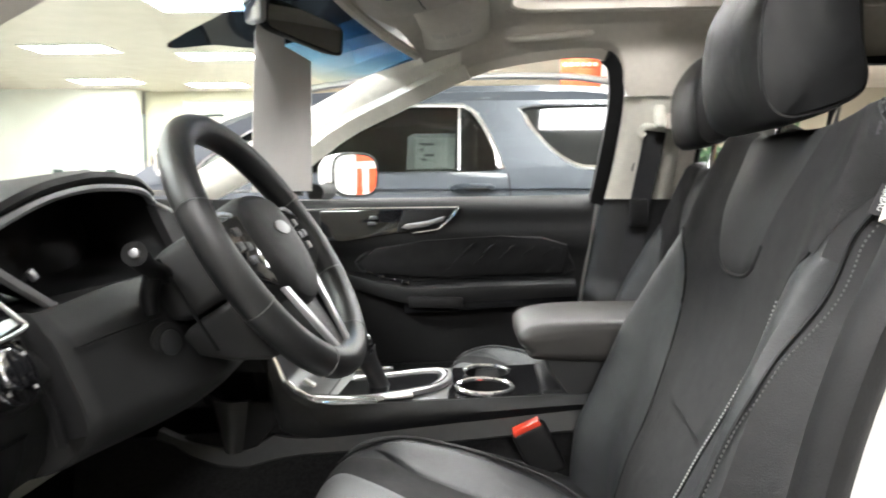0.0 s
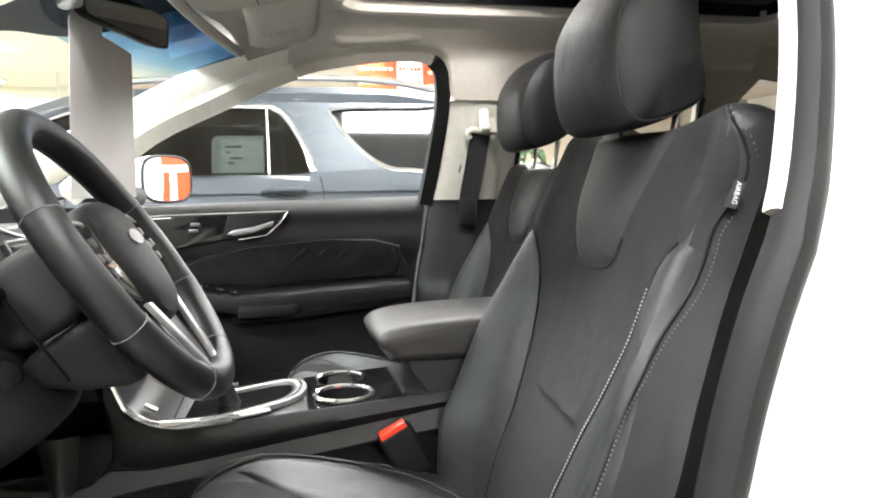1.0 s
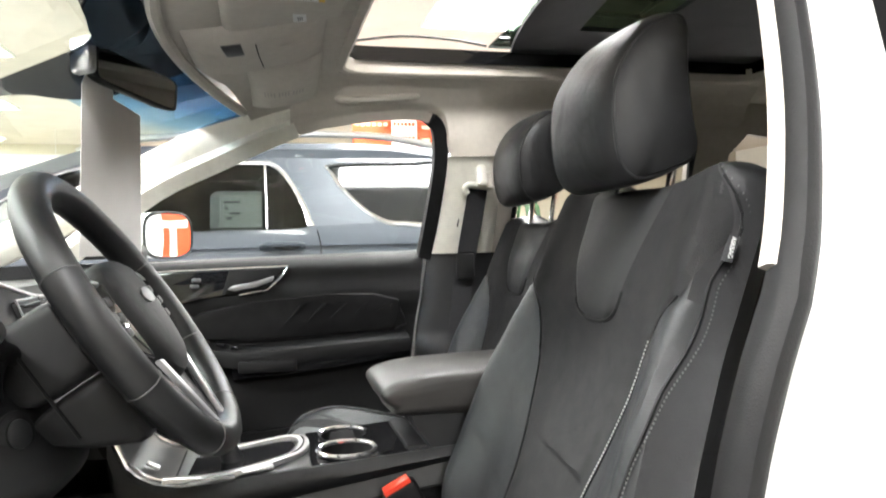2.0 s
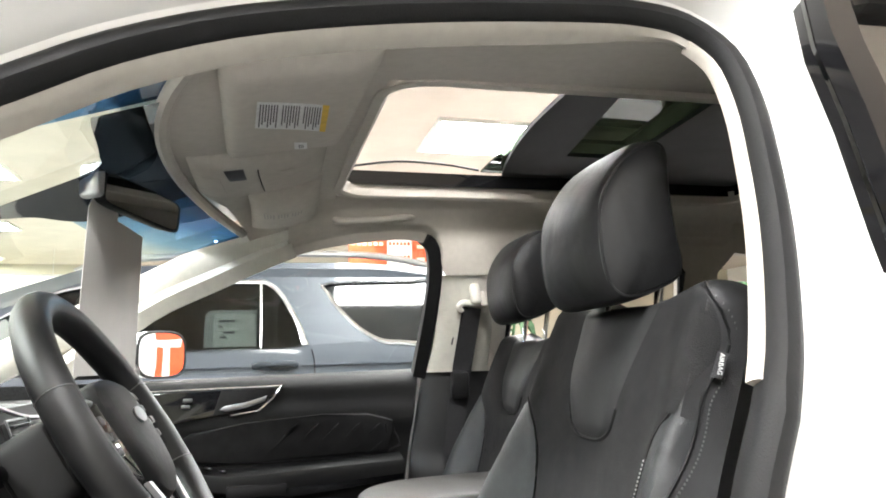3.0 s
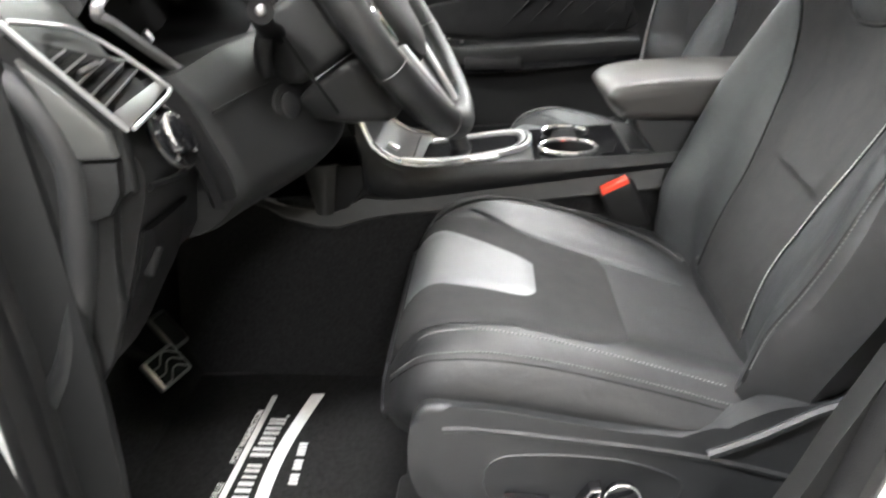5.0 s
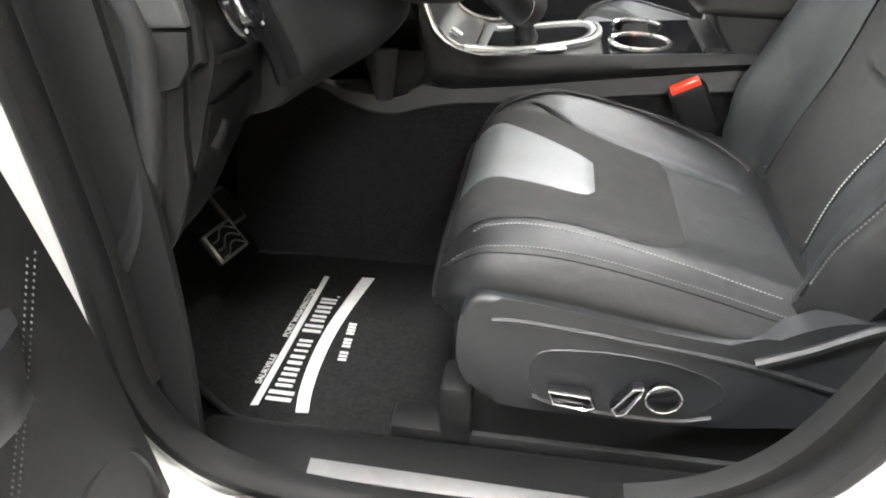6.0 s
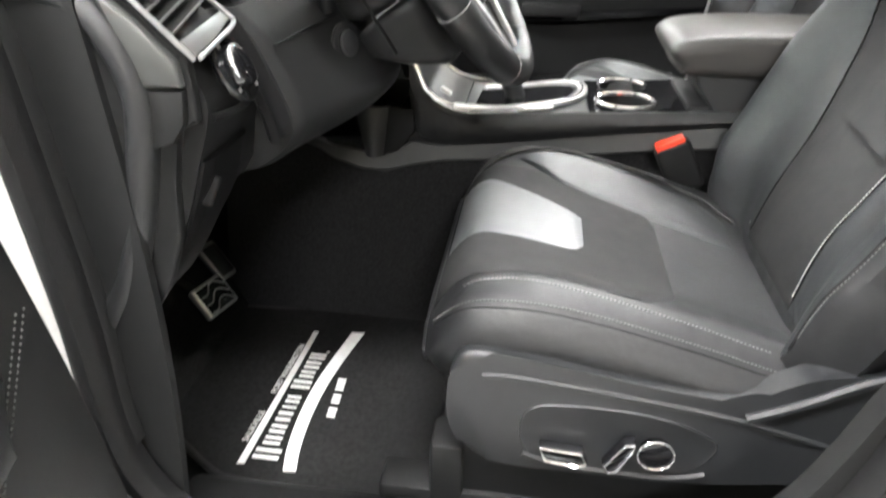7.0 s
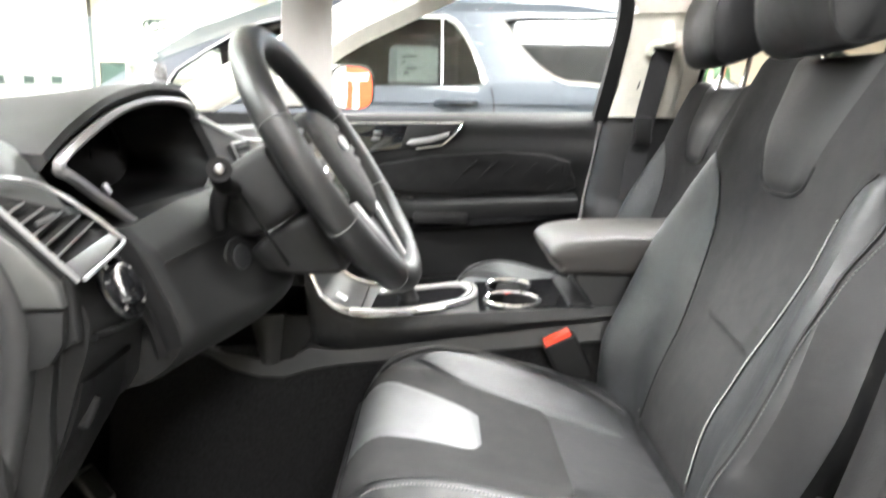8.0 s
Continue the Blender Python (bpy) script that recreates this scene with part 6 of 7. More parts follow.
    box(bm, (0.652, -0.055, 0.808), (0.022, 0.014, 0.006), 0.002, rot=(0, 30, 0))
    part("start_button", bm, SATIN, t)
    bm = bmesh.new()
    tube(bm, [(0.688, -0.10, ZT(0.688)), (0.688, 0.08, ZT(0.688))], 0.0015, 5)
    part("deck_joint", bm, RUBBER, t)
    # armrest box
    bm = bmesh.new()
    rings = []
    for k, (y, e) in enumerate(((-0.1125, 0.016), (-0.111, 0.009), (-0.106, 0.003), (-0.096, 0.0), (0.0, -0.003), (0.096, 0.0), (0.106, 0.003), (0.111, 0.009), (0.1125, 0.016))):
        rings.append([(p.x, y, p.z) for p in spline([(1.075 + e, 0, 0.864 + e), (1.036 + e, 0, 0.880 + 0.4 * e), (1.017 + e, 0, 0.898), (1.021 + e, 0, 0.913 - 0.5 * e), (1.050 + e, 0, 0.926 - e), (1.12, 0, 0.934 - e), (1.25, 0, 0.937 - e), (1.39, 0, 0.935 - e), (1.42, 0, 0.90), (1.41, 0, 0.868 + e)], 4, True)])
    loft(bm, rings)
    part("armrest_lid", bm, LEATHER_TAUPE, t, "taupe grey leather armrest lid")
    bm = bmesh.new()
    rings = []
    for y, e in ((-0.104, 0.006), (-0.098, 0.0), (0.098, 0.0), (0.104, 0.006)):
        rings.append([(1.060 + e, y, 0.868), (1.066 + e, y, 0.85), (1.095 + e, y, 0.81), (1.42, y, 0.81), (1.42, y, 0.87)])
    loft(bm, rings)
    part("armrest_box", bm, PLASTIC_SOFT, t, "dark armrest bin")
    bm = bmesh.new()
    box(bm, (1.0, 0, 0.60), (0.85, 0.19, 0.36))
    part("core", bm, CARPET, t, smooth=False)


console()


# ---- front seats ----
def seat(label):
    """A front seat about y = 0; its cushion front at x = 0.71."""
    t = thing("front_seat", (0.95, 0, 0.39), label, "car seat", "front seats")
    # cushion: height over the plan, falling towards the back
    def top(x, y):
        a = abs(y)
        z = cr([0.70, 0.78, 0.88, 1.0, 1.1, 1.2], [0.733, 0.731, 0.720, 0.692, 0.664, 0.645], x)
        z += (0.030 * math.exp(-((a - 0.195) / 0.060) ** 2) if y > 0 else 0.022 * math.exp(-((a - 0.205) / 0.050) ** 2)) * smooth01(0.70, 0.84, x)
        z -= 0.022 * smooth01(0.236, 0.264, a) ** 2
        z -= 0.066 * max(0, (0.770 - x) / 0.070) ** 2.4
        z -= 0.008 * smooth01(0.15, 0.25, a) * smooth01(0.80, 0.72, x)
        return max(z, 0.640)
    half = lambda x: 0.264 - 0.030 * max(0, (0.80 - x) / 0.10) ** 2 - 0.022 * max(0, (0.735 - x) / 0.035) ** 2
    def ring(x):
        h = half(x)
        out = [Vector((x, -h + 2 * h * i / 36, top(x, (-1 + 2 * i / 36) * 0.262))) for i in range(37)]
        e = out[0].z
        lo = min(lerp([0.70, 0.74, 0.80], [0.625, 0.620, 0.615], x), e - 0.025)
        for y, k in ((h + 0.005, 0.10), (h + 0.006, 0.22), (h + 0.001, 0.55), (h - 0.012, 1.0), (0.0, 1.1), (-h + 0.012, 1.0), (-h - 0.001, 0.55), (-h - 0.006, 0.22), (-h - 0.005, 0.10)):
            out.append(Vector((x, y, e + (lo - e) * k)))
        return out
    bm = bmesh.new()
    xs = [0.701, 0.704, 0.710, 0.720, 0.735, 0.755, 0.78, 0.81, 0.85, 0.90, 0.95, 1.0, 1.05, 1.10, 1.15, 1.20]
    rings = [ring(x) for x in xs]
    cz = sum(p.z for p in rings[0]) / len(rings[0])
    rings.insert(0, [Vector((0.697, p.y * 0.98, cz + (p.z - cz) * 0.80)) for p in rings[0]])
    loft(bm, rings)
    cu = part("cushion", bm, LEATHER, t, "black leather seat cushion")
    def panel(f, lo, hi, s0, s1, nu, nv, rise, eu=6, ev=8):
        bm = bmesh.new()
        def g(u, v):
            x = s0 + (s1 - s0) * u
            y = lo(x) + (hi(x) - lo(x)) * v
            e = min(1, eu * min(u, 1 - u)) * min(1, ev * min(v, 1 - v))
            return f(x, y, 0.0006 + rise * math.sqrt(max(0, e)))
        sheet(bm, g, nu, nv)
        return bm
    F = lambda x, y, h: (x, y, top(x, y / half(x) * 0.262) + h)
    # suede centre, with a rounded seam at the back
    clo = lambda x: cr([0.705, 0.78, 0.90, 0.955, 0.985, 0.995], [-0.180, -0.196, -0.208, -0.205, -0.175, -0.140], x)
    chi = lambda x: cr([0.705, 0.78, 0.90, 0.955, 0.985, 0.995], [0.180, 0.150, 0.128, 0.118, 0.09, 0.06], x)
    part("centre_panel", panel(F, clo, chi, 0.706, 0.995, 30, 24, 0.003, 30, 20), SUEDE, cu, "charcoal suede centre panel")
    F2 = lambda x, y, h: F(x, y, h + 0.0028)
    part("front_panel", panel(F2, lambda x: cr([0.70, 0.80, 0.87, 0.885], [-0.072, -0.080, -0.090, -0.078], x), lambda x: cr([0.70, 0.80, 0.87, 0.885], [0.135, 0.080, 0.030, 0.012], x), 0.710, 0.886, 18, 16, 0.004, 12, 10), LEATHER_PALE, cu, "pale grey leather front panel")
    part("thigh_bolster", panel(F, lambda x: cr([0.79, 0.83, 0.865, 0.97, 1.12], [0.168, 0.137, 0.110, 0.083, 0.072], x), lambda x: cr([0.79, 0.83, 0.90, 1.0, 1.08, 1.12], [0.172, 0.182, 0.186, 0.178, 0.160, 0.130], x), 0.79, 1.115, 30, 14, 0.006), LEATHER_SIDE, cu, "grey leather thigh bolster")
    bm = bmesh.new()
    tube(bm, spline([F(x, y, 0.002) for x, y in ((0.735, 0.165), (0.77, 0.180), (0.83, 0.194), (0.90, 0.198), (1.0, 0.190), (1.08, 0.172), (1.13, 0.140))], 4), 0.0028, 6)
    part("piping", bm, LEATHER, cu, "black piping")
    for s in (-1, 1):
        bm = bmesh.new()
        for i in range(76):
            x = 0.745 + 0.34 * i / 75
            y = s * cr([0.74, 0.85, 1.0, 1.1], [0.206, 0.219, 0.224, 0.226], x)
            box(bm, F(x, y, 0.0006), (0.0026, 0.0009, 0.0009))
        tagged(part("stitching", bm, STITCH_MID, cu, "pale stitching", smooth=False), "pale stitching", kind="stuff")
        bm = bmesh.new()
        for i in range(96):
            x = 0.712 + 0.40 * i / 95
            box(bm, F(x, s * (half(x) - 0.0165), 0.0010), (0.0026, 0.0011, 0.0011))
        tagged(part("edge_stitching", bm, STITCH_DARK, cu, "grey edge stitching", smooth=False), "grey edge stitching", kind="stuff")
        bm = bmesh.new()
        tube(bm, [Vector(F(0.712 + 0.40 * i / 24, s * (half(0.712 + 0.40 * i / 24) - 0.0125), -0.0006)) for i in range(25)], 0.0010, 5)
        part("edge_seam", bm, RUBBER, cu)
    # backrest: s along the recline, y across, h off its face
    B = Vector((1.100, 0, 0.690))
    up = Vector((0.40, 0, 0.9165)).normalized()
    nf = Vector((-0.9165, 0, 0.40)).normalized()
    WS, WW = [-0.03, 0.03, 0.10, 0.20, 0.30, 0.40, 0.50, 0.555, 0.582, 0.596, 0.604], [0.215, 0.248, 0.270, 0.280, 0.266, 0.244, 0.234, 0.228, 0.215, 0.195, 0.165]
    WN = [0.250, 0.276, 0.293, 0.296, 0.272, 0.246, 0.234, 0.228, 0.215, 0.195, 0.165]
    wid = lambda s: cr(WS, WW, s)
    near = lambda s: cr(WS, WN, s)
    def fh(s, y):
        a = abs(y) / (wid(s) if y > 0 else near(s))
        h = -0.034 * smooth01(0.0, 0.15, s) * smooth01(0.5, 0.3, s) * (1 - a * a)
        h += 0.028 * math.exp(-((a - 0.84) / 0.20) ** 2) * smooth01(-0.03, 0.10, s) * smooth01(0.46, 0.22, s)
        h += 0.010 * math.exp(-((a - 0.86) / 0.14) ** 2) * smooth01(0.20, 0.40, s)
        h -= 0.050 * smooth01(0.88, 1.0, a) ** 1.6
        h -= 0.055 * smooth01(0.555, 0.605, s) ** 2
        h -= 0.048 * smooth01(0.14, -0.02, s) * smooth01(0.90, 0.55, a)
        c = 0.206 + 0.07 * y
        h += 0.007 * smooth01(c - 0.003, c + 0.005, s) * math.exp(-max(0, s - c) / 0.035) * smooth01(0.075, 0.015, y) * smooth01(-0.105, -0.085, y)
        h += 0.012 * math.exp(-((a) / 0.30) ** 2) * smooth01(0.36, 0.48, s) * smooth01(0.60, 0.55, s)
        return h
    def K(s, y, h=0.0):
        rise = (0.018 * smooth01(0.07, 0.16, abs(y)) + 0.004) * smooth01(0.45, 0.60, s)
        p = B + up * (s + rise) + nf * (fh(s, y) + h)
        return Vector((p.x, y, p.z))
    bm = bmesh.new()
    rings = []
    ss = [-0.03 + 0.58 * i / 100 for i in range(101)] + [0.562, 0.572, 0.580, 0.587, 0.593, 0.598, 0.602, 0.604]
    for s in ss:
        wf, wn = wid(s), near(s)
        r = [K(s, -wn + (wn + wf) * i / 48) for i in range(49)]
        th = 0.115 - 0.06 * smooth01(0.45, 0.604, s)
        for y, d in ((wf + 0.004, 0.060), (wf - 0.002, 0.08), (wf * 0.93, 0.105), (wf * 0.82, 0.12), (0, 0.12), (-wn * 0.76, 0.12), (-wn * 0.84, 0.105), (-wn + 0.028, 0.085), (-wn + 0.011, 0.064)):
            p = B + up * s - nf * min(d, th + (0.0 if abs(y) > 0.9 * wf else 0.005))
            r.append(Vector((p.x, y, p.z)))
        rings.append(r)
    loft(bm, [r[:51] + r[56:] for r in rings])
    bk = part("backrest", bm, LEATHER, t, "black leather backrest")
    # Rear of the backrest as its own part, coloured black for the shadow there.
    bm = bmesh.new()
    loft(bm, [r[50:57] for r in rings])
    part("shade_black_shell", bm, MATTE, bk, "seat back shell, blackened for the shade there")
    SEAM = lambda s: cr([0.0, 0.06, 0.11, 0.18, 0.275, 0.34, 0.45, 0.55, 0.604], [0.236, 0.245, 0.252, 0.256, 0.251, 0.241, 0.2255, 0.215, 0.154], s)
    cin = lambda s: cr([0.0, 0.05, 0.10, 0.19, 0.25, 0.32, 0.375, 0.41, 0.435], [0.105, 0.101, 0.099, 0.108, 0.125, 0.145, 0.164, 0.188, 0.214], s)
    def cedge(s):
        return cin(s) - 0.001 if s < 0.435 else min(SEAM(s) - 0.002, 0.216 + 0.1 * (s - 0.435))
    part("centre_panel", panel(K, lambda s: -cedge(s), cedge, 0.0, 0.575, 120, 56, 0.003, 40, 30), SUEDE, bk, "charcoal suede centre panel")
    K2 = lambda s, y, h: K(s, y, h + 0.0028)
    nw = lambda s: cr([0.396, 0.401, 0.410, 0.435, 0.475, 0.52, 0.575], [0.027, 0.044, 0.056, 0.068, 0.084, 0.096, 0.112], s)
    part("neck_panel", panel(K2, lambda s: -nw(s), nw, 0.396, 0.575, 22, 16, 0.005, 16, 10), LEATHER_NECK, bk, "smooth dark neck panel")
    bm = bmesh.new()
    tube(bm, spline([K2(s, y, 0.0005) for s, y in ((0.435, -0.070), (0.410, -0.058), (0.399, -0.042), (0.394, -0.02), (0.394, 0.02), (0.399, 0.042), (0.410, 0.058), (0.435, 0.070))], 4), 0.0028, 6)
    part("neck_piping", bm, RUBBER, bk)
    for s in (1, -1):
        part("side_bolster", panel(K, lambda q: s * cin(q), lambda q: s * SEAM(q), 0.0, 0.434, 32, 12, 0.004), LEATHER_SIDE, bk, "grey leather side bolster")
        bm = bmesh.new()
        tube(bm, spline([K(q, s * (cin(q)), 0.0022) for q in (0.434, 0.41, 0.38, 0.32, 0.25, 0.17, 0.09, 0.01)], 4), 0.0016, 6)
        part("bolster_piping", bm, RUBBER, bk)
        bm = bmesh.new()
        tube(bm, [K(0.01 + 0.565 * i / 40, s * (SEAM(0.01 + 0.565 * i / 40) + 0.0005), 0.0004) for i in range(41)], 0.0022, 6)
        part("border_seam", bm, RUBBER, bk)
        bm = bmesh.new()
        for i in range(112):
            q = 0.03 + 0.545 * i / 111
            box(bm, K(q, s * (SEAM(q) + 0.0035), 0.0006), (0.0014, 0.0013, 0.0026), rot=(0, 23, 0))
        tagged(part("seam_stitching", bm, STITCH_DARK, bk, "grey seam stitching", smooth=False), "grey seam stitching", kind="stuff")
        bm = bmesh.new()
        for i in range(80 if s < 0 else 1):
            q = 0.02 + 0.36 * i / 79
            box(bm, K(q, s * (cin(q) + 0.004), 0.0058), (0.0012, 0.0012, 0.0026), rot=(0, 23, 0))
        tagged(part("pale_stitching", bm, STITCH, bk, "pale stitching", smooth=False), "pale stitching", kind="stuff")
    # headrest
    hc = Vector((1.320, 0, 1.330))
    bm = bmesh.new()
    rings = []
    ny = 30
    for i in range(ny + 1):
        v = -1 + 2 * i / ny
        k = (1 - abs(v) ** 5.5) ** (1 / 5.5) if abs(v) < 1 else 0.0
        k = max(k, 0.35)
        rr = []
        for x, z in HEADPROF:
            rr.append((hc.x + x * (0.45 + 0.55 * k) + 0.012 * v * v, 0.108 * v, hc.z + z * (0.30 + 0.70 * k)))
        rings.append(rr)
    loft(bm, rings)
    h = part("headrest", bm, LEATHER, t, "black leather headrest")
    for v in (0.90, -0.90):
        bm = bmesh.new()
        k = (1 - abs(v) ** 5.5) ** (1 / 5.5)
        tube(bm, [(hc.x + x * 1.006 * (0.45 + 0.55 * k) + 0.012 * v * v, 0.108 * v, hc.z + z * 1.006 * (0.30 + 0.70 * k)) for x, z in HEADPROF], 0.0022, 6, closed=True)
        part("headrest_seam", bm, LEATHER, h)
    for y in (-0.07, 0.07):
        bm = bmesh.new()
        tube(bm, [(1.338, y, 1.175), (1.352, y, 1.26), (1.355, y, 1.29)], 0.006, 10)
        part("headrest_post", bm, CHROME, h, "chrome headrest post")
    # plastic side shield, track and bracket on the outboard side
    for s in (-1,):
        oy = -0.276
        sh = [(0.759, 0.689), (0.80, 0.690), (0.853, 0.684), (0.914, 0.673), (0.975, 0.664), (1.051, 0.659), (1.086, 0.679), (1.124, 0.698), (1.171, 0.704), (1.235, 0.706), (1.26, 0.66), (1.25, 0.57), (1.19, 0.552), (1.115, 0.550), (1.06, 0.541), (0.998, 0.536), (0.868, 0.534), (0.80, 0.536), (0.767, 0.546), (0.744, 0.575), (0.736, 0.613), (0.740, 0.662)]
        bm = bmesh.new()
        slab(bm, [(p.x, -0.25, p.z) for p in spline([(x, 0, z) for x, z in sh], 3, True)], (0, -0.031, 0), 0.009, 4)
        sd = part("side_shield", bm, SHIELD, t, "dark grey plastic seat side shield")
        bm = bmesh.new()
        rim = spline([(x, 0, z) for x, z in ((0.82, 0.605), (0.832, 0.624), (0.862, 0.631), (0.92, 0.632), (0.982, 0.624), (1.035, 0.600), (1.028, 0.570), (0.996, 0.548), (0.92, 0.543), (0.845, 0.550), (0.822, 0.574))], 3, True)
        mid = sum((p for p in rim), Vector()) / len(rim)
        loft(bm, [[(p.x, -0.2805, p.z) for p in rim], [(mid.x + (p.x - mid.x) * 0.985, -0.2825, mid.z + (p.z - mid.z) * 0.97) for p in rim], [(mid.x + (p.x - mid.x) * 0.955, -0.2815, mid.z + (p.z - mid.z) * 0.92) for p in rim]])
        part("switch_recess", bm, SHIELD, sd)
        bm = bmesh.new()
        tube(bm, spline([(x, -0.2800, z) for x, z in ((0.775, 0.660), (0.80, 0.662), (0.856, 0.658), (0.978, 0.644), (1.057, 0.632), (1.168, 0.604), (1.21, 0.592))], 4), 0.0042, 8)
        part("shield_ridge", bm, SHIELD, sd)
        bm = bmesh.new()
        tube(bm, spline([(x, -0.2815, z) for x, z in ((1.058, 0.638), (1.085, 0.651), (1.115, 0.667), (1.169, 0.700), (1.22, 0.715))], 4), 0.0065, 8)
        part("shield_ridge", bm, SHIELD, sd)
        # switches
        bm = bmesh.new()
        slab(bm, [(0.843, -0.284, 0.583), (0.892, -0.284, 0.580), (0.898, -0.284, 0.564), (0.888, -0.284, 0.560), (0.850, -0.284, 0.564)], (0, -0.014, 0), 0.003)
        sw = part("cushion_switch", bm, GLOSS, sd)
        bm = bmesh.new()
        tube(bm, [(0.844, -0.300, 0.582), (0.890, -0.300, 0.579), (0.896, -0.300, 0.565), (0.887, -0.300, 0.561), (0.851, -0.300, 0.565)], 0.0013, 6, closed=True)
        part("chrome_edge", bm, CHROME, sw)
        bm = bmesh.new()
        slab(bm, [(0.922, -0.284, 0.556), (0.914, -0.284, 0.566), (0.934, -0.284, 0.600), (0.946, -0.284, 0.603), (0.946, -0.284, 0.592), (0.932, -0.284, 0.562)], (0, -0.016, 0), 0.003)
        sw = part("recline_switch", bm, GLOSS, sd)
        bm = bmesh.new()
        tube(bm, [(0.922, -0.301, 0.558), (0.916, -0.301, 0.566), (0.935, -0.301, 0.599), (0.945, -0.301, 0.601), (0.944, -0.301, 0.592), (0.931, -0.301, 0.563)], 0.0013, 6, closed=True)
        part("chrome_edge", bm, CHROME, sw)
        bm = bmesh.new()
        disc(bm, (0.970, -0.284, 0.585), (0, -1, 0), 0.018, 0.012, 32, 0.003)
        sw = part("lumbar_switch", bm, GLOSS, sd)
        bm = bmesh.new()
        tube(bm, [(0.970 + 0.0195 * math.cos(a), -0.296, 0.585 + 0.0195 * math.sin(a)) for a in [2 * math.pi * i / 32 for i in range(32)]], 0.0013, 6, closed=True)
        part("chrome_edge", bm, CHROME, sw)
        bm = bmesh.new()
        tube(bm, spline([(x, -0.280, z) for x, z in ((0.825, 0.556), (0.86, 0.545), (0.93, 0.540), (0.99, 0.541), (1.03, 0.552))], 4), 0.005, 8)
        part("shield_ledge", bm, SHIELD, sd)
    for y in (-0.24, 0.22):
        bm = bmesh.new()
        box(bm, (0.96, y, 0.44), (0.62, 0.055, 0.05), 0.008)
        tr = part("seat_track", bm, PLASTIC_LOW, t, "dark covered seat track")
        bm = bmesh.new()
        box(bm, (0.985, y + 0.006, 0.495), (0.47, 0.050, 0.085), 0.006)
        part("track_cover", bm, PLASTIC_LOW, t, "dark seat track cover")
        # Thin ledges in paler plastic, for the highlights along the track's edges.
        for z, x1 in ((0.440, 0.93), (0.418, 1.06)):
            bm = bmesh.new()
            tube(bm, [(0.752, y - 0.029, z), (x1, y - 0.029, z - 0.003)], 0.0026, 6)
            part("ledge", bm, STRIP, tr)
        bm = bmesh.new()
        box(bm, (0.736, y, 0.475), (0.042, 0.06, 0.13), 0.008)
        part("track_bracket", bm, PLASTIC_LOW, t)
    bm = bmesh.new()
    box(bm, (0.97, 0, 0.555), (0.46, 0.46, 0.15), 0.02)
    part("seat_pan", bm, CARPET, t)
    return t


HEADPROF = [(p.x, p.z) for p in spline([(-0.082, 0, -0.02), (-0.074, 0, 0.035), (-0.042, 0, 0.085), (-0.004, 0, 0.110), (0.018, 0, 0.114), (0.028, 0, 0.095), (0.028, 0, 0.045), (0.033, 0, -0.02), (0.040, 0, -0.062), (0.030, 0, -0.085), (-0.01, 0, -0.103), (-0.05, 0, -0.110), (-0.074, 0, -0.085)], 4, True)]
s0 = seat("black leather and suede driver seat beside the console")
s0.matrix_basis = Matrix.Translation((0.95, -0.38, 0.39))
s1 = copy_thing(s0, Matrix.Translation((0.95 + 0.155, 0.38, 0.39 - 0.020)))
for o in s1.children:
    if o.name.startswith("headrest"):
        o.location.z += 0.042
s1["label"] = "black leather and suede passenger seat set further back"

